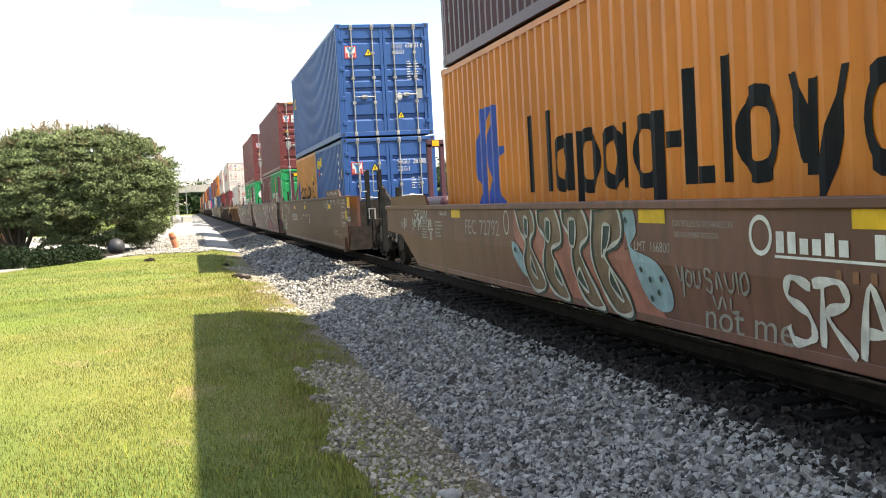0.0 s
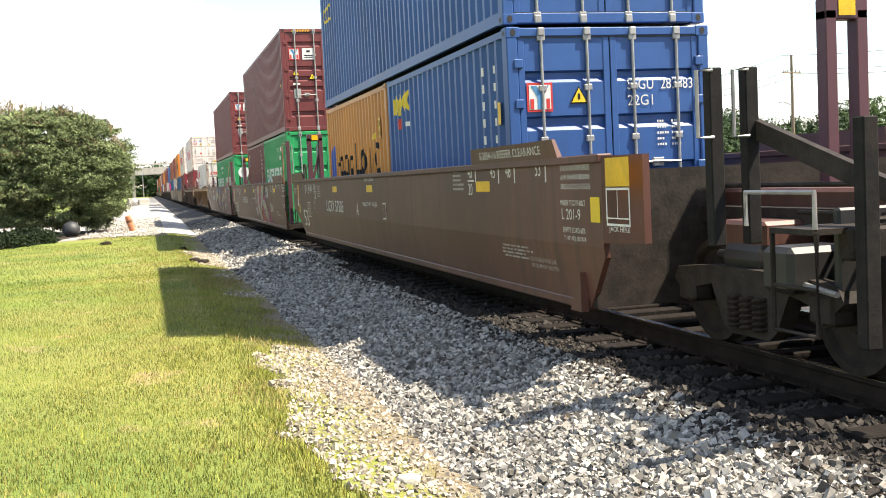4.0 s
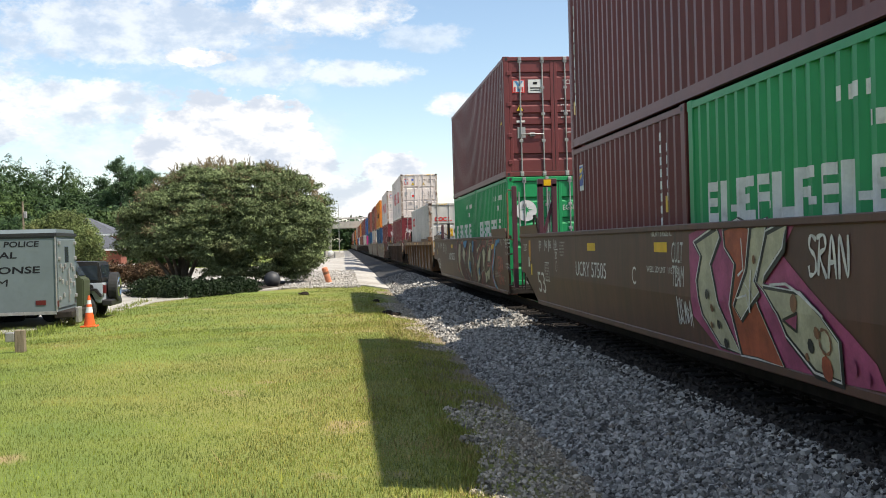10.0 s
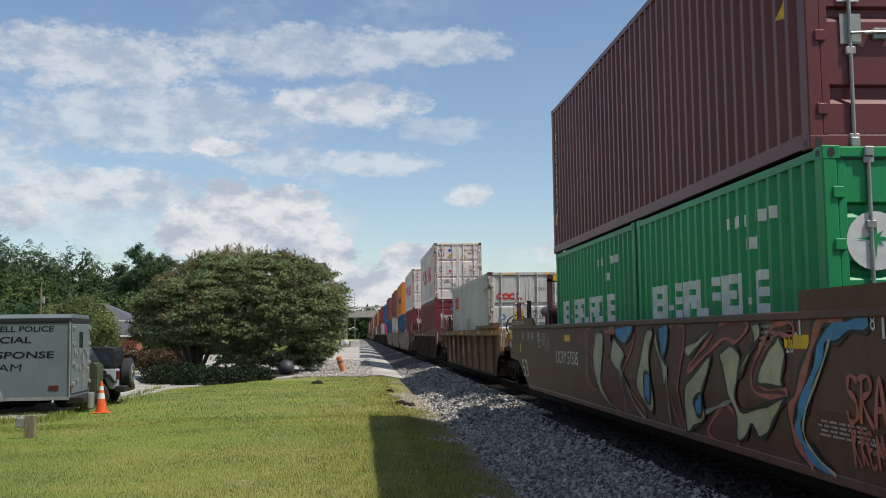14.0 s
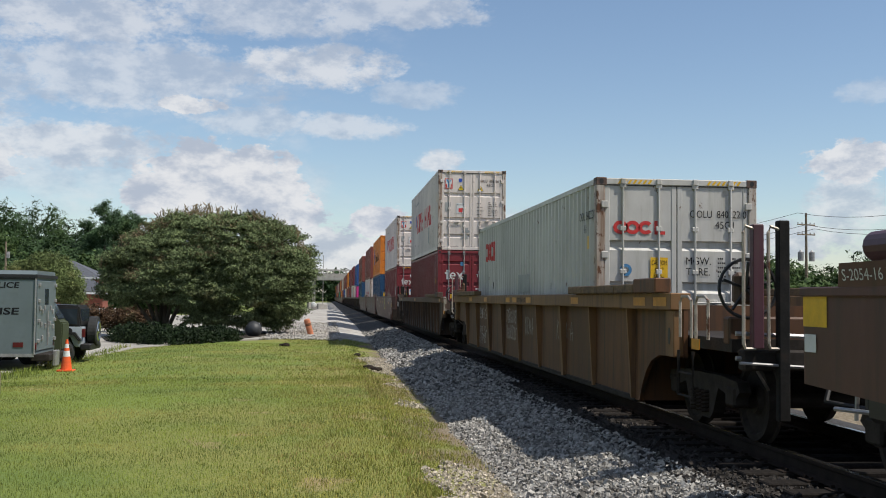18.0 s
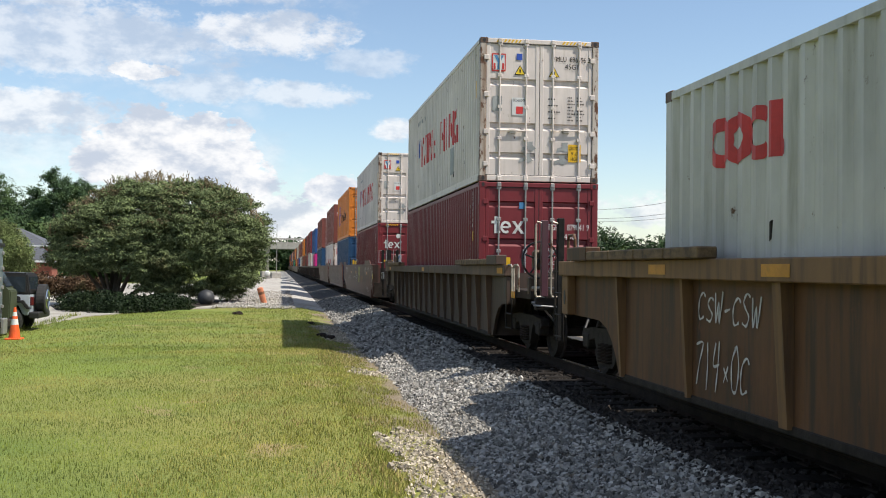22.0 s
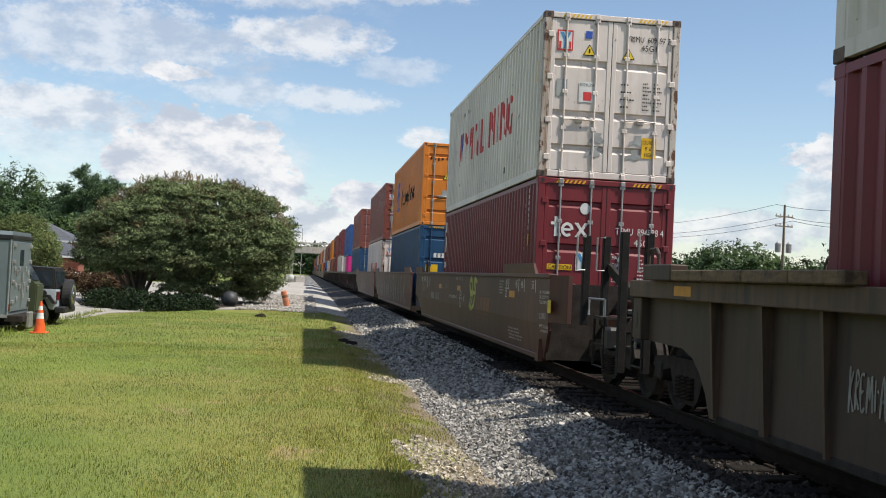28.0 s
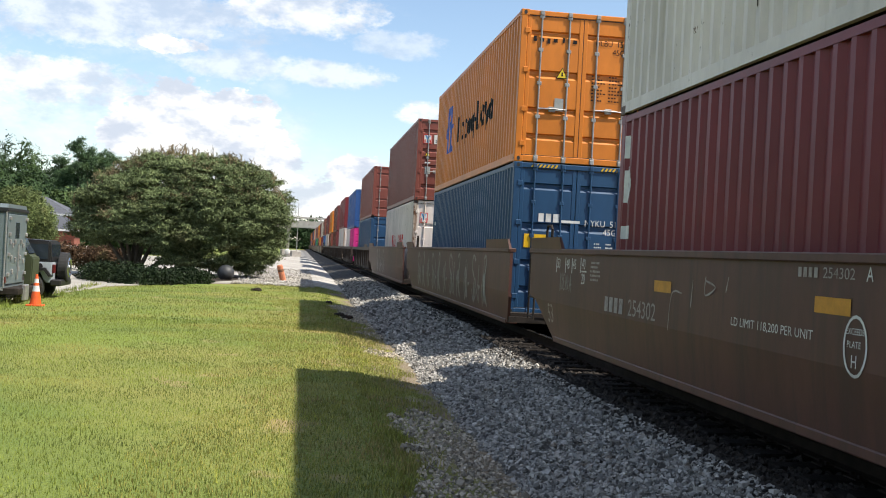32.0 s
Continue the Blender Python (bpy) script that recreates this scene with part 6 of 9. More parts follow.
woods("back_woods", "trees behind the viewer", [(-5 + 110 * math.sin(radians(a)), 110 * math.cos(radians(a)), 9.0, 5.5) for a in range(90, 285, 6)], 8, "leaf_wood", 90, 1.2)


# ---------------------------------------------------------------- bridge and poles
def overpass():
    ob = thing("overpass", "concrete road overpass with a pale railing across the track", "bridge", m=pose(0, 355, 0))
    bm = bmesh.new()
    add_box(bm, -90, 90, 0, 11, 7.4, 8.3)
    part("deck", bm, M["concrete"], ob)
    for y in (-0.25, 11.0):
        bm = bmesh.new()
        add_box(bm, -90, 90, y, y + 0.25, 7.2, 9.4, 0.03)
        part("fascia", bm, M["concrete"], ob)
        bm = bmesh.new()
        add_box(bm, -90, 90, y + 0.05, y + 0.2, 10.5, 10.75)
        part("railing", bm, M["concrete"], ob)
        bm = bmesh.new()
        add_box(bm, -0.12, 0.12, y + 0.05, y + 0.2, 9.4, 10.5)
        post = mesh_of("railing_post", bm, M["concrete"])
        for i in range(46):
            part("railing_post", post, None, ob, at=pose(-45 + 2.0 * i, 0, 0))
    for x in (-26, -9.5, 8.5, 25):
        bm = bmesh.new()
        for y in (1.5, 5.5, 9.5):
            add_box(bm, x - 0.5, x + 0.5, y - 0.5, y + 0.5, -1, 6.6)
        add_box(bm, x - 0.6, x + 0.6, 0.2, 10.8, 6.5, 7.35)
        part("pier", bm, M["concrete"], ob)
    for s in (-1, 1):
        bm = bmesh.new()
        add_prism(bm, [(s * 32, -1), (s * 90, -1), (s * 90, 7.4), (s * 46, 7.4)], "y", -6, 17)
        part("embankment", bm, M["lawn"], ob)


overpass()


def lamp_pole(x, y, h, arm):
    ob = thing("street_lamp", "grey steel street lamp with one arm", "street lamp", m=pose(x, y, gz(x, y)))
    bm = bmesh.new()
    add_tube(bm, [(0, 0, -0.2), (0, 0, h)], 0.12, 8, 0.07)
    part("pole", bm, M["zinc"], ob)
    bm = bmesh.new()
    add_tube(bm, [(0, 0, h - 0.1), (arm * 0.6, 0, h + 0.25), (arm, 0, h + 0.3)], 0.05, 6)
    part("arm", bm, M["zinc"], ob)
    bm = bmesh.new()
    add_box(bm, arm - 0.3, arm + 0.3, -0.13, 0.13, h + 0.22, h + 0.36, 0.04)
    part("lamp_head", bm, M["zinc"], ob)


lamp_pole(-6.3, 300, 13.6, -1.6)
for x, h in ((-40.3, 7.6), (-34.1, 6.7)):
    ob = thing("pole", "plain grey wooden pole with a small cabinet near its top", "pole", m=pose(x, 100, gz(x, 100)))
    bm = bmesh.new()
    add_tube(bm, [(0, 0, -0.2), (0.03, 0, h * 0.5), (0, 0, h)], 0.13, 8, 0.08)
    part("shaft", bm, M["wood"], ob)
    bm = bmesh.new()
    add_box(bm, 0.09, 0.34, -0.12, 0.12, h - 1.5, h - 0.9, 0.03)
    part("cabinet", bm, M["zinc"], ob)


def utility_pole(x, y, h, cans):
    ob = thing("utility_pole", "weathered wooden utility pole with cross-arms" + (" and two transformers" if cans else ""), "utility pole", m=pose(x, y, gz(x, y), 0, 0, 20))
    bm = bmesh.new()
    add_tube(bm, [(0, 0, -0.3), (0, 0, h)], 0.17, 9, 0.11)
    part("pole", bm, M["wood"], ob)
    for z in ((h - 1.2, h - 2.2) if cans else (h - 1.5,)):
        bm = bmesh.new()
        add_box(bm, -1.2, 1.2, -0.06, 0.06, z - 0.06, z + 0.06, 0.01)
        arm = part("cross_arm", bm, M["wood"], ob)
        for px in (-1.1, -0.55, 0.55, 1.1):
            bm = bmesh.new()
            add_lathe(bm, [(z + 0.06, 0.03), (z + 0.12, 0.06), (z + 0.2, 0.05), (z + 0.26, 0.02)], "z", 8, (px, 0, 0))
            part("insulator", bm, M["zinc"], arm)
    if cans:
        for px in (-0.75, 0.75):
            bm = bmesh.new()
            add_lathe(bm, [(h - 4.9, 0.28), (h - 4.0, 0.3), (h - 3.95, 0.2), (h - 3.8, 0.06)], "z", 14, (px, 0, 0))
            part("transformer", bm, M["zinc"], ob)
    else:
        bm = bmesh.new()
        add_tube(bm, [(0, 0, h - 4.3), (-1.2, 0, h - 4.0), (-1.8, 0, h - 4.05)], 0.05, 6)
        part("lamp_arm", bm, M["zinc"], ob)


POLES = [(38.0, 160, 11.2), (43.2, 104, 10.9), (49.0, 81.5, 10.9), (58.0, 46, 11.0)]
for i, (x, y, h) in enumerate(POLES[:3]):
    utility_pole(x, y, h, i == 1)
for i, dz in enumerate((0.0, -1.2, -1.6)):
    for (xa, ya, ha), (xb, yb, hb) in zip(POLES, POLES[1:]):
        a, b = Vector((xa + (i - 1) * 0.9, ya, gz(xa, ya) + ha + dz)), Vector((xb + (i - 1) * 0.9, yb, gz(xb, yb) + hb + dz))
        bm = bmesh.new()
        add_tube(bm, [a.lerp(b, k / 10) - Vector((0, 0, 1.1 * (1 - (2 * k / 10 - 1) ** 2))) for k in range(11)], 0.022, 5)
        solid("power_line", bm, M["black"], "thin black overhead power line", "cable", "overhead lines")


# ---------------------------------------------------------------- small things by the lawn
def cone_at(x, y):
    z = gz(x, y)
    ob = thing("traffic_cone", "orange traffic cone with two white bands on the grass", "traffic cone", m=pose(x, y, z))
    orange = mat("cone_orange", (0.72, 0.10, 0.015), 0.5, 0, 0.15, 6)
    bm = bmesh.new()
    add_box(bm, -0.19, 0.19, -0.19, 0.19, 0.0, 0.04, 0.01)
    part("base", bm, orange, ob)
    for i, (a, b) in enumerate(((0.04, 0.36), (0.36, 0.50), (0.50, 0.57), (0.57, 0.67), (0.67, 0.78))):
        bm = bmesh.new()
        f = lambda q: 0.145 - 0.118 * q / 0.78
        add_lathe(bm, [(a, f(a)), (b, f(b))], "z", 20)
        part("band" if i in (1, 3) else "cone_body", bm, M["sticker"] if i in (1, 3) else orange, ob)


cone_at(-11.6, 27.2)

ob = thing("marker_post", "leaning faded orange marker post by the gravel path", "post", m=pose(-5.95, 50.4, gz(-5.95, 50.4), 4, -16, 0))
bm = bmesh.new()
add_lathe(bm, [(-0.1, 0.14), (0.78, 0.14), (0.83, 0.1)], "z", 14)
part("tube", bm, mat("faded_orange_plastic", (0.55, 0.20, 0.10), 0.6, 0, 0.2, 4, dirt=(0.35, 0.3, 0.25)), ob)
bm = bmesh.new()
add_lathe(bm, [(0.5, 0.143), (0.62, 0.143)], "z", 14)
part("band", bm, M["inkorange"], ob)

bm = bmesh.new()
bmesh.ops.create_icosphere(bm, subdivisions=3, radius=0.37)
for v in bm.verts:
    v.co *= 1 + 0.02 * noise.noise(v.co * 3)
solid("stone_ball", bm, mat("dark_stone", (0.035, 0.037, 0.04), 0.55, 0, 0.25, 3, bump=0.2, bscale=15), "dark round stone ball beside the tree", "boulder", m=pose(-8.46, 48.1, gz(-8.46, 48.1) + 0.36), smooth=True)

rg = random.Random(4)
for i, (x, y, s) in enumerate(((-6.7, 39.5, 0.13), (-6.85, 39.7, 0.1), (-4.0, 27.5, 0.1), (-4.15, 27.8, 0.12), (-3.9, 28.0, 0.09), (-4.3, 33.5, 0.1), (-3.75, 6.3, 0.06))):
    bm = bmesh.new()
    bmesh.ops.create_icosphere(bm, subdivisions=2, radius=s)
    for v in bm.verts:
        v.co = Vector((v.co.x * 1.3, v.co.y, v.co.z * 0.7)) * (1 + 0.35 * noise.noise(v.co * 9 + Vector((i, 0, 0))))
    solid("rock", bm, M["stone"] if i == 6 else M["rail"], "pale rounded rock on the verge" if i == 6 else "dark lump of earth and stone on the grass", "rock", m=pose(x, y, gz(x, y) + s * 0.3))

ob = thing("wooden_stake", "short grey wooden stake with a small meter box", "post", m=pose(-11.35, 20.6, gz(-11.35, 20.6)))
bm = bmesh.new()
add_box(bm, -0.08, 0.10, -0.07, 0.07, -0.1, 0.42, 0.012)
part("stake", bm, M["wood"], ob)
bm = bmesh.new()
add_box(bm, -0.25, -0.08, -0.07, 0.07, 0.2, 0.38, 0.015)
part("meter_box", bm, M["zinc"], ob)

ob = thing("gas_tank", "small white tank on legs by the path", "tank", m=pose(-7.0, 150, gz(-7, 150)))
bm = bmesh.new()
add_lathe(bm, [(-0.8, 0.08), (-0.72, 0.3), (0, 0.4), (0.72, 0.3), (0.8, 0.08)], "y", 18, (0, 0, 0.75))
part("tank", bm, M["sticker"], ob)
for y in (-0.5, 0.5):
    bm = bmesh.new()
    add_box(bm, -0.4, 0.4, y - 0.08, y + 0.08, 0, 0.5)
    part("leg", bm, M["concrete"], ob)
for x, y, s in ((-6.2, 158, 0.9), (-5.6, 160, 0.8), (-7.8, 172, 1.0)):
    bm = bmesh.new()
    add_box(bm, -s / 2, s / 2, -s / 2, s / 2, 0, s, 0.05)
    solid("concrete_block", bm, M["concrete"], "pale concrete block beside the path", "block", m=pose(x, y, gz(x, y), 0, 0, 20))


# ---------------------------------------------------------------- house
def house(x, y):
    z = gz(x, y)
    ob = thing("house", "low red-brick house with a grey hipped roof", "house", m=pose(x, y, z))
    brick = mat("red_brick", (0.24, 0.075, 0.045), 0.85, 0, 0.3, 5, bump=0.3, dirt=(0.3, 0.13, 0.09), dirt_scale=14)
    roof = mat("grey_shingle", (0.085, 0.09, 0.105), 0.85, 0, 0.25, 3, (1, 1, 6), 0.3, 20)
    for a, b, c, d, h in ((-9, 5.4, 0, 6, 2.3), (5.5, 12, -3.5, 2, 3.6), (7, 13.2, -6.5, -4.1, 2.2)):
        bm = bmesh.new()
        add_box(bm, a, b, c, d, -0.3, h)
        part("wall", bm, brick, ob)
        bm = bmesh.new()
        o = 0.5
        lo = [bm.verts.new(p) for p in ((a - o, c - o, h), (b + o, c - o, h), (b + o, d + o, h), (a - o, d + o, h))]
        k = (d - c) / 2 + o
        top = 1.6 if h > 3 else 1.2
        hi = [bm.verts.new((a - o + k, (c + d) / 2, h + top)), bm.verts.new((b + o - k, (c + d) / 2, h + top))]
        for f in ((lo[0], lo[1], hi[1], hi[0]), (lo[1], lo[2], hi[1]), (lo[2], lo[3], hi[0], hi[1]), (lo[3], lo[0], hi[0]), (lo[3], lo[2], lo[1], lo[0])):
            bm.faces.new(f)
        r = part("roof", bm, roof, ob)
        bm = bmesh.new()
        add_box(bm, a - o, b + o, c - o - 0.05, c - o, h - 0.18, h)
        part("eave_board", bm, M["sticker"], r)
    for xx in (-5, -2, 3, 7.4, 10):
        w = part("window", (lambda bm: (add_box(bm, xx - 0.55, xx + 0.55, -0.06 if xx < 5 else -3.56, -0.02 if xx < 5 else -3.52, 0.8, 2.0), bm)[1])(bmesh.new()), M["sticker"], ob)
        bm = bmesh.new()
        add_box(bm, xx - 0.47, xx + 0.47, -0.075 if xx < 5 else -3.575, -0.062 if xx < 5 else -3.562, 0.88, 1.92)
        part("pane", bm, M["glass"], w)


house(-38.6, 106)
ob = thing("fence", "low pale railing fence at the edge of the car park", "fence", m=pose(-30.5, 82, gz(-30.5, 82)))
for i in range(9):
    bm = bmesh.new()
    add_box(bm, i * 1.2 - 0.05, i * 1.2 + 0.05, -0.05, 0.05, -0.1, 1.0)
    part("post", bm, M["sticker"], ob)
for z in (0.5, 0.92):
    bm = bmesh.new()
    add_box(bm, -0.05, 9.7, -0.03, 0.03, z - 0.05, z + 0.05)
    part("rail_bar", bm, M["sticker"], ob)


# ---------------------------------------------------------------- vehicles on the car park
def road_wheel(parent, x, y, z, r=0.42, w=0.28, rim="chrome", axis="y", name="wheel"):
    bm = bmesh.new()
    add_lathe(bm, [(-w / 2, r * 0.55), (-w / 2, r * 0.9), (-w * 0.4, r), (w * 0.4, r), (w / 2, r * 0.9), (w / 2, r * 0.55)], axis, 28, (0, 0, 0))
    wh = part(name, bm, M["rubber"], parent, at=pose(x, y, z))
    bm = bmesh.new()
    add_lathe(bm, [(-w * 0.42, r * 0.2), (-w * 0.5, r * 0.5), (-w * 0.42, r * 0.57), (w * 0.42, r * 0.57), (w * 0.5, r * 0.5), (w * 0.42, r * 0.2)], axis, 20)
    part("rim", bm, M[rim], wh)
    return wh


def trailer():
    ob = thing("box_trailer", "grey enclosed police box trailer with dark and blue lettering", "trailer", m=pose(-12.43, 27.4, -0.45, 0, 0, 2))
    grey = mat("trailer_grey_paint", (0.135, 0.165, 0.172), 0.45, 0, 0.08, 1.0, dirt=(0.11, 0.13, 0.125), dirt_lo=0.5, dirt_hi=0.9)
    bm = bmesh.new()
    add_prism(bm, [(0, 0.42), (2.3, 0.42), (2.3, 2.32), (2.15, 2.5), (0.15, 2.5), (0, 2.32)], "x", -4.6, 0)
    body = part("body", bm, grey, ob)
    bm = bmesh.new()
    add_box(bm, -4.62, 0.04, -0.03, 2.33, 2.32, 2.40)
    part("roof_trim", bm, M["black"], body)
    bm = bmesh.new()
    add_box(bm, -4.5, 0.0, -0.02, 0.0, 0.36, 0.44)
    part("bottom_trim", bm, M["zinc"], body)
    bm = bmesh.new()
    add_box(bm, 0.0, 0.03, 0.12, 2.18, 0.5, 2.25, 0.01)
    door = part("rear_door", bm, grey, ob)
    bm = bmesh.new()
    add_box(bm, 0.03, 0.04, 0.9, 1.3, 1.65, 2.05)
    part("window", bm, M["glass"], door)
    for z in (0.7, 1.2, 1.7, 2.1):
        for y in (0.16, 2.0):
            bm = bmesh.new()
            add_box(bm, 0.02, 0.07, y, y + 0.16, z, z + 0.09, 0.01)
            part("hinge", bm, M["zinc"], door)
    bm = bmesh.new()
    add_tube(bm, [(0.07, 1.15, 0.6), (0.07, 1.15, 1.5)], 0.02, 6)
    part("latch", bm, M["zinc"], door)
    for k, (y, z) in enumerate(((0.3, 1.5), (0.55, 1.42), (0.8, 1.5), (1.5, 1.5), (1.75, 1.4), (0.45, 1.1), (0.9, 1.05), (1.4, 1.1), (1.8, 1.0), (0.6, 0.75), (1.3, 0.8))):
        bm = bmesh.new()
        add_box(bm, 0.03, 0.075, y, y + 0.07, z, z + 0.12, 0.012)
        part("catch", bm, M["zinc"], door)
    bm = bmesh.new()
    add_box(bm, -4.6, 0.012, -0.012, 0.0, 2.27, 2.315)
    part("side_trim", bm, M["black"], body)
    bm = bmesh.new()
    add_tube(bm, [(0.0, -0.01, 0.42), (0.0, -0.01, 2.3)], 0.02, 6)
    part("corner_strip", bm, M["zinc"], body)
    bm = bmesh.new()
    add_box(bm, 0.32, 0.42, 0.55, 0.95, 0.1, 0.5, 0.02)
    part("step", bm, M["zinc"], ob)
    for y in (0.05, 1.95):
        bm = bmesh.new()
        add_box(bm, 0.0, 0.03, y, y + 0.2, 0.55, 0.7)
        part("tail_light", bm, M["lens"], ob)
    bm = bmesh.new()
    add_box(bm, -0.5, -0.26, -0.014, -0.002, 0.6, 0.72)
    part("side_marker", bm, M["lens"], ob)
    bm = bmesh.new()
    add_box(bm, -0.1, 0.35, 0.1, 2.2, 0.25, 0.42, 0.02)
    part("rear_bumper", bm, M["steel"], ob)
    bm = bmesh.new()
    ring = [(-2.35 + 0.78 * math.cos(radians(a)), 0.36 + 0.60 * math.sin(radians(a))) for a in range(0, 181, 12)]
    inner = [(-2.35 + 0.70 * math.cos(radians(a)), 0.36 + 0.52 * math.sin(radians(a))) for a in range(180, -1, -12)]
    add_prism(bm, [(u, v) for u, v in ring + inner], "y", -0.22, 0.0)
    part("mudguard", bm, grey, ob)
    bm = bmesh.new()
    add_prism(bm, [(-2.35 + 0.69 * math.cos(radians(a)), 0.36 + 0.51 * math.sin(radians(a))) for a in range(0, 181, 12)], "y", -0.012, -0.004)
    part("wheel_well", bm, M["black"], ob)
    for y in (-0.05, 2.35):
        road_wheel(ob, -2.35, y, 0.38, 0.38, 0.22)
    for words, ink, z, h, x, w in (("AUSTELL POLICE", "ink", 2.06, 0.145, -2.23, 1.94), ("PECIAL", "ink", 1.78, 0.165, -1.95, 1.13), ("ESPONSE", "ink", 1.40, 0.175, -1.85, 1.57), ("EAM", "ink", 1.09, 0.175, -1.80, 0.74),
                                   ("S", "inkblue", 1.75, 0.24, -2.12, 0.17), ("R", "inkblue", 1.37, 0.25, -2.04, 0.19), ("T", "inkblue", 1.06, 0.25, -2.02, 0.21)):
        bm = text_bm(words, h, width=w, bold=0.0 if "M" in words else 0.022)
        for v in bm.verts:
            v.co = (x - 0.11 + v.co.x + v.co.y * 0.12, -0.004, z + v.co.y)
        part("lettering", bm, M[ink], body)


trailer()


def jeep(name, label, m, paint_name, lift, spare_cover, roof_dark=True):
    """An open-bodied off-roader, nose along -x, with its spare wheel on the tailgate at x = 0."""
    ob = thing(name, label, "car", "vehicles on the car park", m)
    c = M[paint_name]
    L = lift
    bm = bmesh.new()
    add_prism(bm, [(-0.02, 0.55 + L), (0.0, 1.12 + L), (-1.9, 1.12 + L), (-2.0, 1.05 + L), (-3.35, 1.0 + L), (-3.45, 0.6 + L), (-2.95, 0.6 + L), (-2.85, 0.86 + L), (-2.2, 0.86 + L), (-2.1, 0.5 + L), (-1.05, 0.5 + L), (-0.95, 0.86 + L), (-0.3, 0.86 + L), (-0.2, 0.55 + L)], "y", 0.12, 1.68)
    bmesh.ops.bevel(bm, geom=[e for e in bm.edges], offset=0.03, segments=2, affect="EDGES")
    body = part("body", bm, c, ob)
    bm = bmesh.new()
    add_prism(bm, [(-0.04, 1.12 + L), (-0.12, 1.72 + L), (-1.55, 1.76 + L), (-1.95, 1.12 + L)], "y", 0.2, 1.6)
    bmesh.ops.bevel(bm, geom=[e for e in bm.edges], offset=0.04, segments=2, affect="EDGES")
    top = part("hard_top", bm, M["black"] if roof_dark else c, ob)
    for y0, y1 in ((0.192, 0.2), (1.6, 1.608)):
        for a, b in ((-0.86, -0.16), (-1.62, -0.95)):
            bm = bmesh.new()
            add_prism(bm, [(a, 1.2 + L), (b, 1.2 + L), (b + (0.0 if b > -0.5 else 0.0), 1.62 + L), (a + (0.12 if a < -1.2 else 0.0), 1.62 + L)], "y", y0, y1)
            part("side_window", bm, M["glass"], top)
    bm = bmesh.new()
    add_box(bm, -0.085, -0.06, 0.35, 1.45, 1.22 + L, 1.62 + L)
    part("rear_window", bm, M["glass"], top)
    for y in (0.0, 1.62):
        for x in (-2.52, -0.62):
            road_wheel(ob, x, y + 0.09, 0.42 + L * 0.6, 0.42 + L * 0.3, 0.27)
            bm = bmesh.new()
            add_prism(bm, [(x - 0.62, 0.74 + L), (x - 0.45, 0.97 + L), (x + 0.45, 0.97 + L), (x + 0.62, 0.74 + L), (x + 0.55, 0.72 + L), (x + 0.4, 0.9 + L), (x - 0.4, 0.9 + L), (x - 0.55, 0.72 + L)], "y", y - 0.02, y + 0.2)
            part("fender", bm, M["black"], ob)
    road_wheel(ob, 0.17, 0.95, 0.98 + L, 0.42 + L * 0.15, 0.26, "black" if spare_cover else "chrome", "x", "spare_wheel")
    if spare_cover:
        bm = bmesh.new()
        add_lathe(bm, [(0.31, 0.3), (0.318, 0.28)], "x", 20, (0, 0.95, 0.98 + L))
        cover = part("tyre_cover", bm, M["rubber"], ob)
        bm = bmesh.new()
        add_prism(bm, [(0.8, 1.02 + L), (0.84, 1.18 + L), (0.95, 1.24 + L), (1.06, 1.18 + L), (1.1, 1.02 + L), (1.03, 0.94 + L), (1.02, 0.74 + L), (0.88, 0.74 + L), (0.87, 0.94 + L)], "x", 0.322, 0.328)
        part("pale_emblem", bm, M["sticker"], cover)
    else:
        bm = bmesh.new()
        add_lathe(bm, [(0.24, 0.30), (0.305, 0.285), (0.325, 0.25), (0.30, 0.2), (0.295, 0.07), (0.32, 0.06), (0.322, 0.01)], "x", 22, (0, 0.95, 0.98 + L))
        part("spare_rim", bm, M["chrome"], ob, "bright alloy rim")
    for y in (0.14, 1.5):
        bm = bmesh.new()
        add_box(bm, -0.02, 0.06, y, y + 0.16, 0.82 + L, 1.06 + L, 0.015)
        part("tail_lamp", bm, M["lens"], ob)
    bm = bmesh.new()
    add_box(bm, -0.05, 0.24, 0.1, 1.7, 0.46 + L, 0.64 + L, 0.03)
    part("rear_bumper", bm, M["black"], ob)
    bm = bmesh.new()
    add_lathe(bm, [(0.105, 0.09), (0.118, 0.08)], "y", 16, (-0.35, 0, 1.0 + L))
    part("fuel_door", bm, M["black"], ob)
    bm = bmesh.new()
    add_box(bm, -3.62, -3.42, 0.1, 1.7, 0.5 + L, 0.7 + L, 0.03)
    part("front_bumper", bm, M["black"], ob)
    return ob


M["jeep_grey"] = mat("silver_car_paint", (0.42, 0.46, 0.5), 0.35, 0.1, 0.08, 1)
M["jeep_black"] = mat("black_car_paint", (0.02, 0.02, 0.021), 0.25, 0, 0.1, 1)
M["olive"] = mat("olive_green_paint", (0.055, 0.068, 0.032), 0.55, 0, 0.12, 1.5, dirt=(0.09, 0.09, 0.06), dirt_lo=0.5, dirt_hi=0.9)
jeep("off_road_car", "silver off-road car with a dark top and its spare wheel behind", pose(-12.08, 30.9, -0.58, 0, 0, 1.5), "jeep_grey", 0.02, False)
jeep("off_road_car", "tall black lifted off-road car with a covered spare wheel", pose(-12.05, 18.3, -0.42, 0, 0, 8), "jeep_black", 0.64, True)
ob = thing("utility_truck", "olive-green truck parked behind the trailer", "truck", "vehicles on the car park", pose(-12.38, 29.95, -0.5))
bm = bmesh.new()
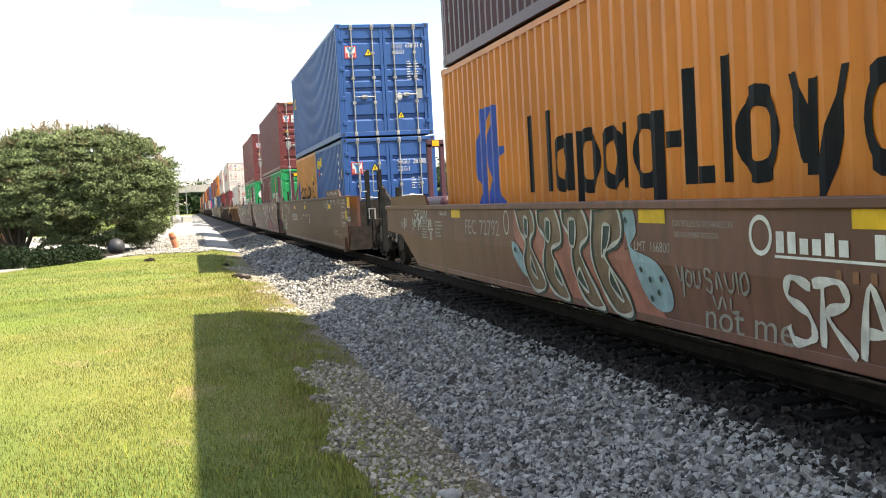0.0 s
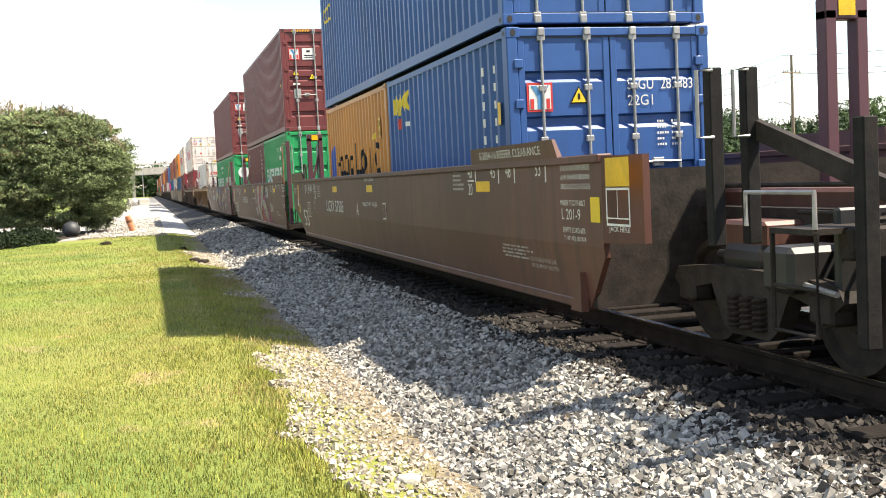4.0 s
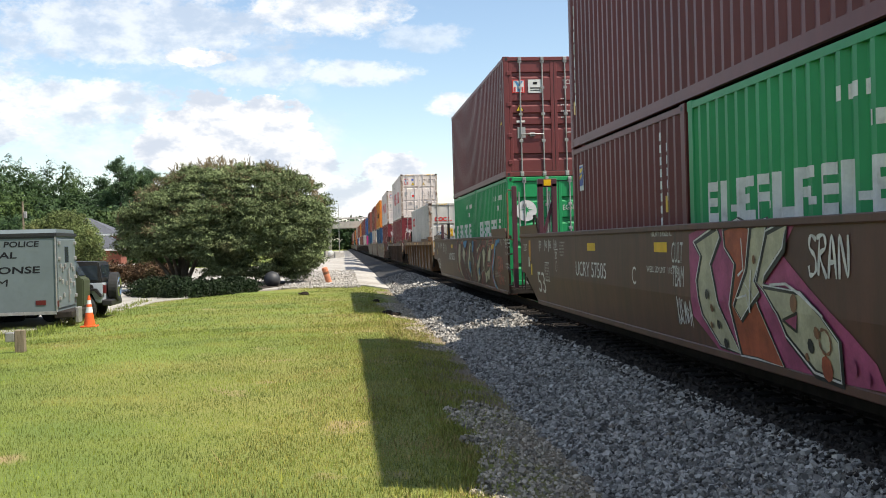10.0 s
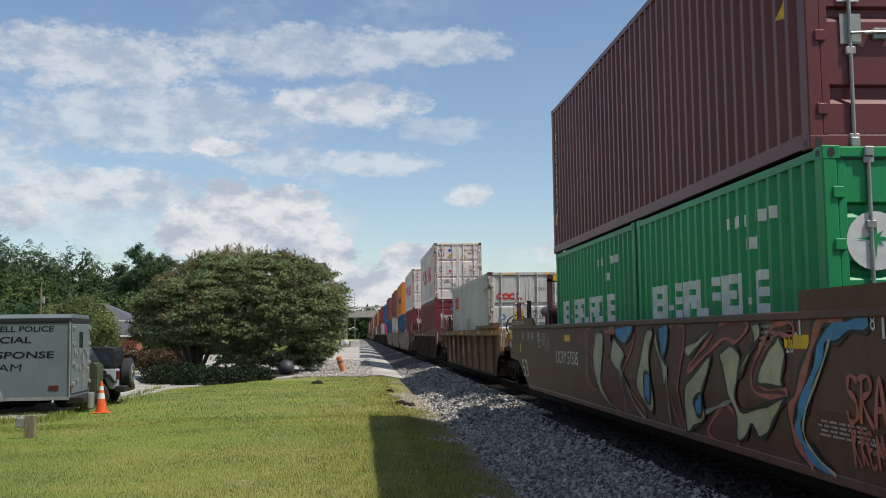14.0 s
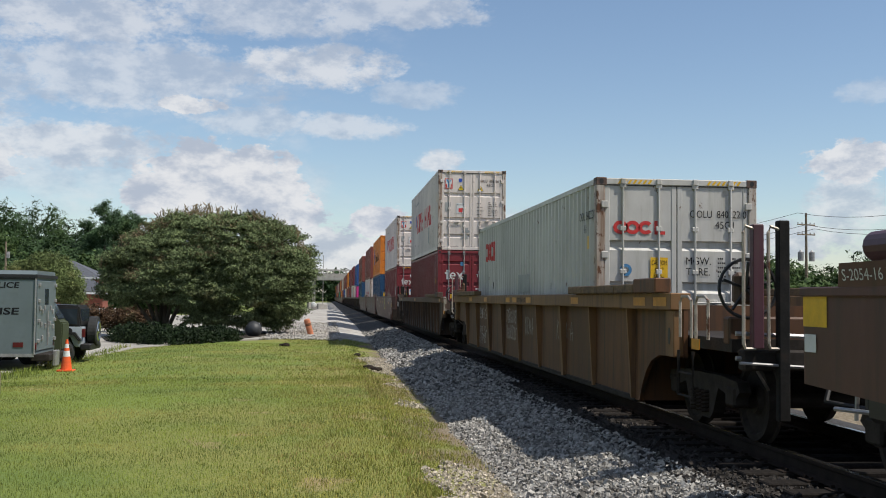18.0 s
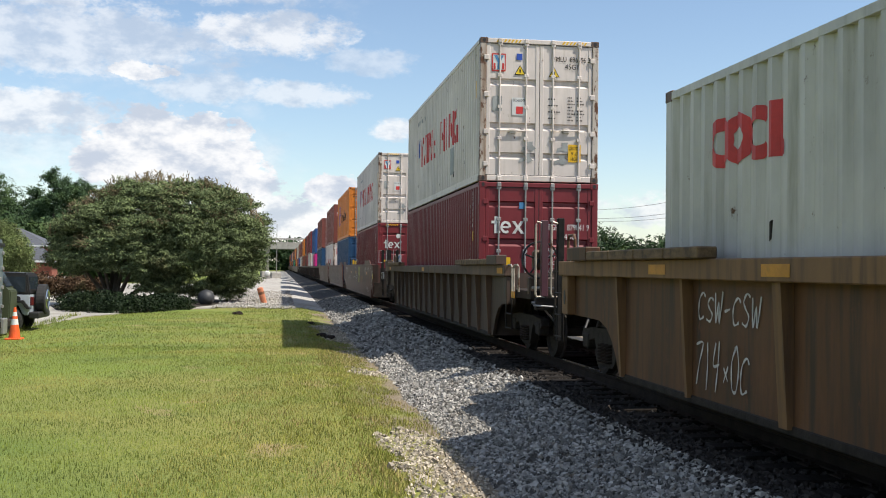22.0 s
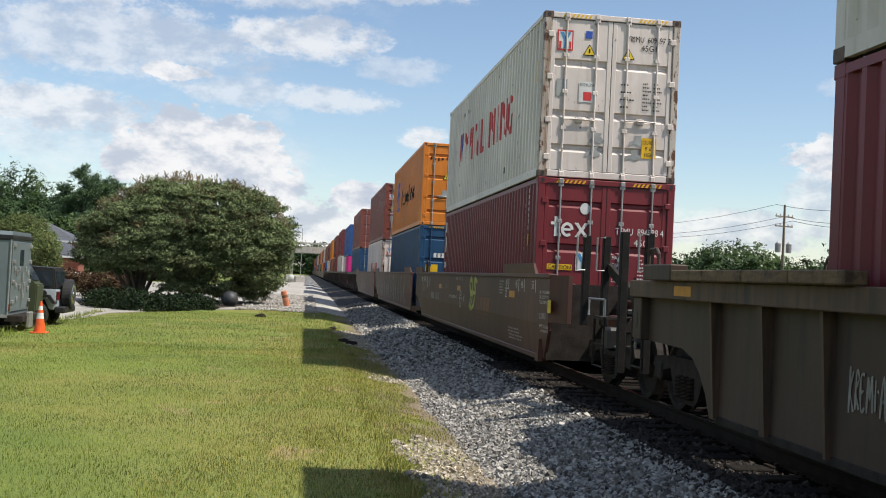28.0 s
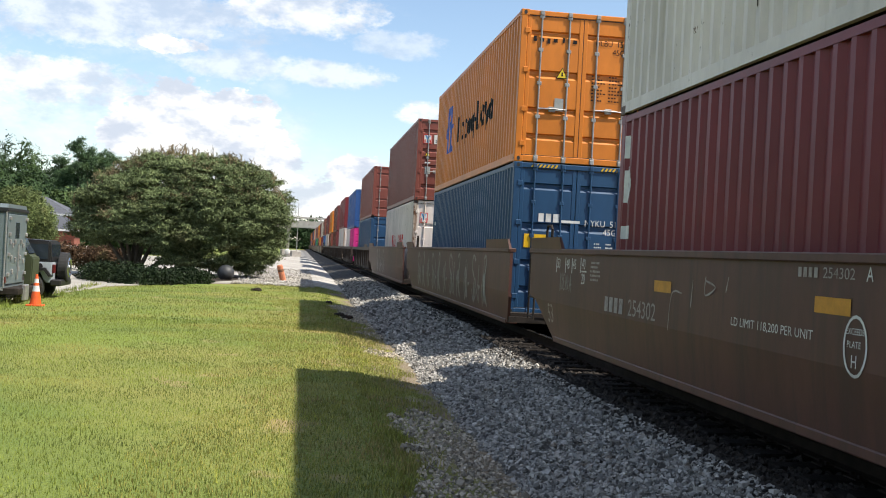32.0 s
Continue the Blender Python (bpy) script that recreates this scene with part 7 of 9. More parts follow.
add_prism(bm, [(0, 0.35), (0.02, 1.2), (-0.12, 1.26), (-0.42, 1.78), (-3.0, 1.82), (-3.2, 0.35)], "y", 0.0, 0.75)
bmesh.ops.bevel(bm, geom=[e for e in bm.edges], offset=0.03, segments=2, affect="EDGES")
part("body", bm, M["olive"], ob)
bm = bmesh.new()
add_prism(bm, [(-0.115, 1.30), (-0.10, 1.305), (-0.37, 1.755), (-0.385, 1.75)], "y", 0.06, 0.7)
part("windscreen", bm, M["glass"], ob)
bm = bmesh.new()
add_prism(bm, [(-0.25, 1.3), (-0.46, 1.66), (-1.2, 1.7), (-1.2, 1.3)], "y", -0.012, -0.002)
part("side_window", bm, M["glass"], ob)
bm = bmesh.new()
add_box(bm, -0.02, 0.12, 0.02, 0.73, 0.36, 0.5, 0.02)
part("bumper", bm, M["steel"], ob)
for x in (-0.75, -2.5):
    road_wheel(ob, x, 0.12, 0.42)


# ---------------------------------------------------------------- lettering and emblems on the containers
def stem(u, w, v0, v1, lean=0.0):
    return [(u, v0), (u + w, v0), (u + w + lean, v1), (u + lean, v1)]


def drawing(parent, shapes, rings, ys, z0, ink, x=PANEL_X, wrap=True, name="marking"):
    bm = flat_bm(shapes) if shapes else bmesh.new()
    for i, (cx, cy, rx, ry, t, *arc) in enumerate(rings):
        ring_faces(bm, cx, cy, rx, ry, t, *(arc or (0, 360)), n=24, lift=0.003 + 0.0005 * (i % 6))
    return part(name, on_side(bm, ys, z0, x, wrap), M[ink], parent)


def line_name(box, scale, ys, z0, ink="ink"):
    """The long row of stems, bowls and bars of one container line."""
    s = scale
    shapes = [stem(-0.03 * s, 0.23 * s, 0, 0.92 * s), stem(0.62 * s, 0.2 * s, 0, 0.92 * s), (1.35 * s, 0, 1.51 * s, 0.62 * s), (1.66 * s, -0.2 * s, 1.82 * s, 0.62 * s), (2.84 * s, 0, 3.0 * s, 0.62 * s),
              (3.56 * s, -0.2 * s, 3.72 * s, 0.66 * s), (3.8 * s, 0.32 * s, 4.15 * s, 0.46 * s), (4.2 * s, 0, 4.38 * s, 0.95 * s), (4.44 * s, 0, 4.7 * s, 0.14 * s), (4.82 * s, 0, 5.0 * s, 0.97 * s),
              stem(5.98 * s, 0.17 * s, 0.66 * s, 0.02 * s, -0.02 * s)[::-1], stem(6.02 * s, 0.16 * s, -0.2 * s, 0.7 * s, 0.32 * s), stem(5.72 * s, 0.17 * s, 0.72 * s, 0.1 * s, 0.22 * s)[::-1], (7.1 * s, 0, 7.27 * s, 0.97 * s)]
    rings = [(1.18 * s, 0.3 * s, 0.29 * s, 0.32 * s, 0.14 * s), (1.98 * s, 0.3 * s, 0.29 * s, 0.34 * s, 0.14 * s), (2.62 * s, 0.3 * s, 0.29 * s, 0.32 * s, 0.14 * s), (3.38 * s, 0.32 * s, 0.28 * s, 0.34 * s, 0.14 * s),
             (5.36 * s, 0.34 * s, 0.3 * s, 0.36 * s, 0.16 * s), (6.86 * s, 0.34 * s, 0.3 * s, 0.36 * s, 0.15 * s)]
    drawing(box, shapes, rings, ys, z0, ink)


def flag_emblem(box, ys, z0, s=1.0):
    shapes = [[(0.1, 0), (0.55, 0), (0.45, 0.35), (0.5, 0.75), (0.75, 1.35), (0.35, 1.35), (0.12, 0.95), (0.0, 0.55), (0.2, 0.3)], [(0.62, 0), (1.35, 0), (1.1, 0.35), (1.05, 0.55), (1.4, 0.8), (1.05, 0.8), (1.1, 1.35), (0.82, 1.35), (0.6, 0.8), (0.72, 0.4)]]
    drawing(box, [[(u * s, v * s) for u, v in p] for p in shapes], [], ys, z0, "inkblue", name="emblem")


line_name(box_h, 0.97, 8.06, 0.95)
flag_emblem(box_h, 10.45, 0.76)
# the old lettering on the short orange container is patched over: only stumps are left
flag_emblem(box_a2, 5.75, 1.1, 0.5)
drawing(box_a2, [(0, 0.2, 0.28, 0.28), (0.34, 0.0, 0.44, 0.3), (0.62, 0, 0.74, 0.34), (0.74, 0.0, 0.98, 0.1), (1.2, 0, 1.32, 0.32), (1.45, 0.06, 1.75, 0.13), (2.05, 0.0, 2.14, 0.6), (2.14, 0, 2.5, 0.09), (3.35, 0.0, 3.5, 0.45), (3.6, 0.0, 3.72, 0.4)],
        [(0.5, 0.2, 0.18, 0.2, 0.09), (1.05, 0.2, 0.2, 0.22, 0.09), (1.6, 0.18, 0.18, 0.2, 0.09), (2.8, 0.22, 0.22, 0.26, 0.1), (4.05, 0.25, 0.24, 0.28, 0.1, 60, 330)], 5.0, 1.13, "ink")
side_bars(box_a2, [(0, 0, 0.16, 0.34)], 0.72, 1.72, "yellow", wrap=False)
side_text(box_a2, "2 6", 0.1, 0.70, 1.92, "ink", PANEL_X + 0.004), side_text(box_a2, "8 6", 0.1, 0.70, 1.76, "ink", PANEL_X + 0.004)
drawing(box_a2, [[(0, 0), (0.22, 0), (0.22, 0.2)]], [], 1.3, 1.72, "inkyellow")
# short blue one: a yellow oval name and small red and white bars under it
drawing(box_a1, [(0.0, 0.05, 0.12, 0.3), (0.3, 0.02, 0.42, 0.12)], [(0.2, 0.2, 0.13, 0.15, 0.06), (0.45, 0.2, 0.14, 0.16, 0.06), (0.72, 0.22, 0.14, 0.17, 0.06), (0.95, 0.22, 0.13, 0.17, 0.06, 50, 310)], 5.65, 1.97, "inkyellow")
drawing(box_a1, [(0.0, 0.05, 0.12, 0.11), (0.18, 0, 0.3, 0.16), (0.34, 0.02, 0.44, 0.14)], [], 5.55, 1.78, "inkred")
drawing(box_a1, [(0.52, 0.02, 0.9, 0.09)], [], 5.55, 1.78, "inkwhite")
drawing(box_a1, [(0, 0.2 * i, 0.04, 0.2 * i + 0.1) for i in range(8)] + [(0.34, 0.2 * i, 0.38, 0.2 * i + 0.09) for i in range(8)], [], 0.95, 0.75, "inkwhite")
side_bars(box_a1, [(0, 0, 0.1, 0.25)], 0.4, 1.55, "yellow", wrap=False)
for box, off in ((box_c1, 5.52), (box_b1, 5.35), (box_b2, 5.4)):
    sh = []
    for i in range(9):
        u = i * 0.455
        sh.append((u, 0, u + 0.14, 0.43))
        if i % 3 != 1:
            sh += [(u + 0.14, 0.33, u + 0.40, 0.43), (u + 0.14, 0.17, u + 0.36, 0.26)]
        if i % 2 == 0:
            sh.append((u + 0.14, 0.0, u + 0.41, 0.1))
        if i % 4 in (1, 3):
            sh.append((u + 0.28, 0.1, u + 0.41, 0.17))
    drawing(box, sh, [], off, 1.20, "inkwhite")
    drawing(box, [(0.14 * i + (0.2 if i > 3 else 0), 0.0, 0.14 * i + 0.09 + (0.2 if i > 3 else 0), 0.12) for i in range(8)] + [(0.5 + 0.14 * i, -0.25, 0.59 + 0.14 * i, -0.13) for i in range(3)], [], 2.4, 2.1, "inkwhite")
    front_text(box, {0: "EGHU  377762 0", 1: "EGSU  308326 3", 2: "EGSU  308325 1"}[(box_c1, box_b1, box_b2).index(box)], 0.12, 0.10, 1.78, width=0.95), front_text(box, "22G1", 0.12, 0.48, 1.60)
for box in (box_b1,):
    bm = bmesh.new()
    bm.faces.new([bm.verts.new((0.25 * math.cos(2 * math.pi * k / 28), 0.25 * math.sin(2 * math.pi * k / 28), 0)) for k in range(28)])
    part("emblem", on_front(bm, -0.78, 1.78), M["sticker"], box, "round white emblem")
    star = [((0.17 if k % 4 == 0 else 0.1 if k % 2 == 0 else 0.04) * math.cos(math.pi * k / 8), (0.17 if k % 4 == 0 else 0.1 if k % 2 == 0 else 0.04) * math.sin(math.pi * k / 8)) for k in range(16)]
    front_bars(box, [star], -0.78, 1.80, "green", 0.017, "emblem")
# maroon short container: small blue and yellow plate
side_bars(box_c2, [(0, 0, 0.28, 0.42)], 5.5, 1.86, "sticker", wrap=False), side_bars(box_c2, [(0.02, 0.08, 0.26, 0.40)], 5.5, 1.86, "inkblue", PANEL_X + 0.003)
side_bars(box_c2, [[(0.04, 0.28), (0.24, 0.32), (0.24, 0.38), (0.04, 0.35)], [(0.04, 0.18), (0.2, 0.23), (0.2, 0.28), (0.04, 0.24)]], 5.5, 1.86, "inkyellow", PANEL_X + 0.006)
drawing(box_c2, [(0, 0.15 * i, 0.07, 0.15 * i + 0.1) for i in range(12)] + [(0.24, 0.9 + 0.15 * i, 0.31, 1.0 + 0.15 * i) for i in range(5)], [], 1.0, 0.6, "inkwhite")
side_bars(box_c2, [(0, 0, 0.1, 0.2)], 0.8, 1.36, "yellow", wrap=False)


def side_column(box, n, ys, z0, ink="inkwhite", h=0.17):
    drawing(box, [(0, h * i * 1.25, 0.12, h * i * 1.25 + h) for i in range(n)], [], ys, z0, ink)


for box in (box_c3, box_b3):
    side_column(box, 8, 11.85, 0.7)
    side_bars(box, [(0, 0, 0.11, 0.22)], 11.9, 0.55, "yellow", wrap=False)
    drawing(box, [(0, 0, 0.07, 0.28), (0, 0.34, 0.07, 0.4)], [], 0.62, 1.9, "inkwhite")
    drawing(box, [[(0, 0), (0.12, 0.0), (0.12, 0.24)]], [], 0.66, 1.32, "yellow")


def my_door(box, number, plate=True, two=False):
    """Markings on the doors of the leased forty-footers."""
    emblem(box, -1.0, 2.02)
    if plate:
        front_bars(box, [(0, 0, 0.34, 0.32)], -0.62, 2.02, "sticker")
        front_bars(box, [(0.05, 0.1, 0.29, 0.13), (0.05, 0.05, 0.29, 0.07), (0.12, 0.2, 0.22, 0.26)], -0.62, 2.02, "ink", 0.019)
    triangle_sign(box, -0.93, 1.58)
    if two:
        triangle_sign(box, -0.47, 1.46)
    front_bars(box, [(0, 0, 0.2, 0.05)], -0.92, 1.31, "inkwhite"), front_bars(box, [(0, 0, 0.19, 0.27)], -0.90, 0.93, "greysticker")
    front_bars(box, [(0, 0, 0.15, 0.2)], 0.84, 1.0, "sticker"), front_bars(box, [(0, 0, 0.11, 0.05)], 0.9, 0.3, "sticker")
    front_text(box, number, 0.11, 0.22, 2.22, width=0.82), front_text(box, "45G1", 0.11, 0.60, 2.06)
    data_lines(box, 0.62, 1.88, 9, w=0.3), data_lines(box, 0.16, 1.86, 4, w=0.26, gap=0.15, cols=1)


my_door(box_c3, "TCNU  460657 9", two=True), my_door(box_b3, "TCNU  309230 4")
front_bars(box_a3, [(0, 0, 0.15, 0.25)], 0.82, 0.95, "greysticker")
emblem(box_a3, -1.0, 2.02), triangle_sign(box_a3, -0.5, 2.08, 0.22), triangle_sign(box_a3, 0.28, 0.45, 0.2)
front_text(box_a3, "SEGU  678931 0", 0.11, 0.22, 2.27, width=0.82), front_text(box_a3, "45G1", 0.11, 0.26, 2.11)
data_lines(box_a3, 0.6, 1.9, 8, w=0.32), front_bars(box_a3, [[(0.07 + 0.07 * math.cos(k * 0.52), 0.09 + 0.1 * math.sin(k * 0.52)) for k in range(12)]], 0.3, 0.92, "sticker")
emblem(box_a1, -1.0, 1.66), triangle_sign(box_a1, -0.5, 1.74, 0.22)
front_text(box_a1, "SEGU  283883 5", 0.12, 0.20, 1.88, width=0.92), front_text(box_a1, "22G1", 0.12, 0.20, 1.70), data_lines(box_a1, 0.55, 1.50, 5, w=0.32)
drawing(box_a3, [(0.0, 0.0, 0.1, 0.28), (0.34, 0.02, 0.46, 0.14)], [(0.22, 0.16, 0.13, 0.15, 0.06), (0.48, 0.16, 0.14, 0.16, 0.06), (0.76, 0.18, 0.14, 0.17, 0.06)], 11.9, 1.75, "inkyellow")

# the pale container that rides alone: three red bowls and a bar
drawing(box_o, [(1.25, 0, 1.4, 0.46), (1.25, 0, 1.52, 0.12)], [(0.26, 0.23, 0.25, 0.23, 0.12), (0.62, 0.23, 0.25, 0.23, 0.12), (1.02, 0.23, 0.23, 0.23, 0.12, 45, 315)], 11.07, 1.99, "inkred")
bm = bmesh.new()
for cx, arc in ((0.11, (0, 360)), (0.29, (0, 360)), (0.49, (40, 320))):
    ring_faces(bm, cx, 0.1, 0.11, 0.1, 0.055, *arc)
f = bm.faces.new([bm.verts.new(p) for p in ((0.62, 0, 0), (0.78, 0, 0), (0.78, 0.05, 0), (0.62, 0.05, 0))])
f = bm.faces.new([bm.verts.new(p) for p in ((0.62, 0.052, 0), (0.675, 0.052, 0), (0.675, 0.2, 0), (0.62, 0.2, 0))])
part("emblem", on_front(bm, -0.96, 2.06), M["inkred"], box_o)
side_bars(box_o, [(0, 0, 1.26, 0.36)], 6.44, 1.22, "greysticker", wrap=False)
for i, (u, v, h) in enumerate(((0.2, 1.0, 0.3), (1.5, 1.3, 0.18), (2.6, 0.95, 0.22), (3.3, 1.3, 0.1), (4.4, 1.02, 0.25), (5.6, 1.7, 0.08), (6.9, 0.95, 0.3), (8.1, 1.25, 0.14), (9.2, 1.0, 0.2), (10.2, 1.5, 0.12), (3.9, 1.7, 0.1), (7.4, 2.2, 0.07))):
    drawing(box_o, [[(0, 0), (0.03, 0.02), (0.04, h), (0.0, h * 0.9)]], [], 11.3 - u, v, "steel", name="scratch")
side_text(box_o, "OOL 842220", 0.13, 1.06, 2.30, "ink", width=0.95), side_text(box_o, "45 1", 0.13, 0.78, 2.10, "ink", width=0.2)
side_bars(box_o, [(0, 0, 0.1, 0.2)], 0.55, 1.85, "yellow", wrap=False)


def caution(box, x, z, w=0.26, h=0.36):
    front_bars(box, [(0, 0, w, h)], x, z, "yellow", 0.02, "caution_plate")
    for i, (t, q) in enumerate((("CAUTION", 0.86), ("9' 6\"", 0.5), ("HIGH", 0.56))):
        front_text(box, t, h * 0.2, x + w * (1 - q) / 2, z + h * (0.68 - 0.3 * i), "ink", w * q, 0.016)


caution(box_o, -0.40, 1.36)
bm = bmesh.new()
ring_faces(bm, 0.09, 0.09, 0.09, 0.09, 0.045)
part("emblem", on_front(bm, -0.86, 1.44), M["tagblue"], box_o, "round blue sticker")
front_text(box_o, "OOLU  840222 0", 0.11, 0.20, 2.32, "ink", 0.86), front_text(box_o, "45G1", 0.11, 0.58, 2.16, "ink"), front_text(box_o, "MGW.", 0.11, 0.14, 1.62, "ink"), front_text(box_o, "TARE.", 0.11, 0.14, 1.46, "ink")
data_lines(box_o, 0.62, 1.70, 6, "ink", 0.34)


def red_line_name(box, ys, z0, s=1.0):
    sh = [stem(0, 0.12, 0, 0.85, 0.1), stem(1.0, 0.16, 0.0, 0.45), stem(0.82, 0.14, 0.8, 0.42, 0.2)[::-1], stem(1.08, 0.14, 0.42, 0.8, 0.25), stem(1.55, 0.15, 0, 0.8, 0.22), stem(2.05, 0.15, 0.8, 0.0, 0.0)[::-1], stem(2.4, 0.15, 0, 0.8), stem(2.55, 0.16, 0.8, 0.0, 0.35)[::-1],
          stem(3.0, 0.15, 0, 0.8), stem(3.35, 0.15, 0, 0.8), (3.5, 0.0, 3.75, 0.13), (3.5, 0.33, 3.7, 0.46), stem(4.5, 0.15, 0, 0.8), stem(4.66, 0.15, 0.8, 0.3, 0.2)[::-1], stem(5.1, 0.15, 0, 0.8), stem(5.5, 0.16, 0, 0.8), stem(5.9, 0.15, 0, 0.8), stem(6.05, 0.15, 0.8, 0.05, 0.35)[::-1],
          stem(6.5, 0.15, 0, 0.8), (7.05, 0.0, 7.25, 0.4)]
    rings = [(6.98, 0.38, 0.28, 0.4, 0.14, 60, 300)]
    drawing(box, sh, rings, ys, z0, "inkred")
    drawing(box, [stem(0.28, 0.1, 0.1, 0.85, 0.1), stem(0.44, 0.08, 0.3, 0.85, 0.08)], [], ys, z0, "inkblue", name="emblem")
    drawing(box, [(0.2 * i, 0, 0.2 * i + 0.1, 0.1) for i in range(9) if i != 4], [], ys, z0 + 1.25, "greysticker")


red_line_name(box_y2, 10.0, 1.1), red_line_name(box_z2, 9.9, 1.1)
side_bars(box_y2, [(0, 0, 0.5, 0.62)], 3.75, 0.42, "greysticker", wrap=False)
for box in (box_y2, box_z2):
    side_bars(box, [(0, 0, 0.11, 0.36)], 0.5, 1.72, "yellow", wrap=False)
    for i, (u, v, h) in enumerate(((2.4, 0.5, 0.12), (3.4, 0.35, 0.2), (5.0, 0.3, 0.1), (5.4, 0.6, 0.3), (7.2, 0.35, 0.14), (8.8, 0.5, 0.1))):
        drawing(box, [[(0, 0), (0.04, 0.0), (0.03, h), (0.0, h * 0.8)]], [], 10.6 - u, v, "steel", name="scratch")
    emblem(box, -0.98, 2.22, 0.28, 0.36), front_bars(box, [(0, 0, 0.12, 0.13)], -0.48, 2.46, "inkblue"), triangle_sign(box, -0.52, 2.16, 0.23), triangle_sign(box, 0.18, 2.14, 0.23)
    front_text(box, "YMLU  896796 3" if box is box_y2 else "YMMU  609597 7", 0.105, 0.26, 2.46, "ink", 0.78), front_text(box, "45G1", 0.105, 0.52, 2.31, "ink")
    front_bars(box, [(0, 0, 0.19, 0.3)], -0.96, 1.42, "greysticker"), front_bars(box, [(0, 0, 0.3, 0.36)], -0.56, 1.34, "sticker"), front_bars(box, [(0.08, 0.03, 0.22, 0.18)], -0.56, 1.34, "inkred", 0.018)
    front_text(box, "ECO-FLOOR", 0.05, -0.54, 1.62, "ink", 0.25, 0.018)
    data_lines(box, 0.58, 1.72, 8, "ink", 0.34), data_lines(box, 0.18, 1.68, 4, "ink", 0.28, gap=0.13, cols=1)
    caution(box, 0.60, 0.42)
    for x, z in ((-0.42, 0.38), (0.30, 0.36), (-0.36, 0.62), (0.36, 0.62)):
        front_bars(box, [[(0, 0), (0.12, 0.04), (0.2, 0.0), (0.3, 0.06), (0.22, 0.14), (0.24, 0.2), (0.1, 0.19), (0.12, 0.11), (0.02, 0.08)]], x, z, "greysticker", 0.024, "worn_patch")


def tex_door(box, number, z):
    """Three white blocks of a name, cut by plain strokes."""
    front_bars(box, [[(0.06, 0), (0.18, 0), (0.18, 0.05), (0.12, 0.05), (0.12, 0.2), (0.17, 0.2), (0.17, 0.25), (0.12, 0.25), (0.12, 0.34), (0.06, 0.34), (0.06, 0.25), (0, 0.25), (0, 0.2), (0.06, 0.2)],
                     [(0.41, 0.25), (0.48, 0.25), (0.54, 0.165), (0.59, 0.25), (0.66, 0.25), (0.575, 0.125), (0.67, 0), (0.6, 0), (0.54, 0.085), (0.49, 0), (0.42, 0), (0.505, 0.125)]], -0.96, z, "inkwhite")
    bm = bmesh.new()
    ring_faces(bm, 0.29, 0.125, 0.11, 0.125, 0.05, 0, 310)
    bm.faces.new([bm.verts.new(p) for p in ((0.228, 0.105, 0), (0.352, 0.105, 0), (0.352, 0.145, 0), (0.228, 0.145, 0))])
    part("marking", on_front(bm, -0.96, z), M["inkwhite"], box)
    front_text(box, number, 0.12, 0.18, z + 0.08, width=0.86), front_text(box, "45G1", 0.12, 0.52, z - 0.11)
    for i, w in enumerate(("MAX. WT.", "TARE WT.", "PAYLOAD", "CU. CAP.")):
        front_text(box, w, 0.07, 0.14, z - 0.36 - 0.13 * i, width=0.3)
    data_lines(box, 0.6, z - 0.36, 8, w=0.3)


tex_door(box_y1, "TGHU  879841 9", 1.86), tex_door(box_z1, "TEMU  894588 4", 1.88)
front_bars(box_y1, [(0, 0, 0.13, 0.13)], -0.40, 2.36, "tagblue"), front_bars(box_y1, [(0, 0, 0.18, 0.2)], -0.75, 1.18, "yellow")
front_bars(box_z1, [[(0.09 + 0.09 * math.cos(k * 0.45), 0.1 + 0.1 * math.sin(k * 0.45)) for k in range(14)]], -0.46, 2.28, "sticker")
front_bars(box_z1, [(0, 0, 0.44, 0.1)], -1.0, 1.30, "yellow"), front_text(box_z1, "CAUTION", 0.07, -0.98, 1.315, "ink", 0.4, 0.018)
front_bars(box_z1, [(0, 0, 0.26, 0.32)], -0.5, 1.3, "sticker"), front_bars(box_z1, [[(0.1, 0), (0.16, 0), (0.16, 0.14), (0.25, 0.3), (0.18, 0.3), (0.13, 0.2), (0.08, 0.3), (0.01, 0.3), (0.1, 0.14)]], -0.5, 1.3, "tagblue", 0.018)
for box in (box_y1, box_z1):
    drawing(box, [(0, 0.11 * i, 0.05, 0.11 * i + 0.075) for i in range(11)] + [(0.33, 0.7 + 0.11 * i, 0.38, 0.775 + 0.11 * i) for i in range(7)], [], 1.05, 1.3, "inkwhite")
    side_bars(box, [(0, 0, 0.09, 0.2)], 0.72, 1.72, "yellow", wrap=False)
drawing(box_z1, [(0.0, 1.0, 0.14, 1.28), (0.02, 0.45, 0.12, 0.85), (0.0, 0.0, 0.3, 0.16)], [(0.16, 0.66, 0.14, 0.24, 0.06)], 12.0, 1.35, "inkwhite")
line_name(box_n2, 0.72, 7.9, 1.1), flag_emblem(box_n2, 10.1, 0.95, 0.95)
front_bars(box_n2, [(0, 0, 0.06, 0.1), (0.12, 0, 0.2, 0.07), (0.26, -0.03, 0.32, 0.07), (0.38, 0, 0.46, 0.07), (0.56, 0, 0.6, 0.1), (0.66, 0, 0.7, 0.1), (0.76, 0, 0.84, 0.07)], -0.96, 2.3, "ink")
triangle_sign(box_n2, -0.5, 1.62, 0.24), front_bars(box_n2, [(0, 0, 0.17, 0.24)], -0.5, 1.0, "greysticker")
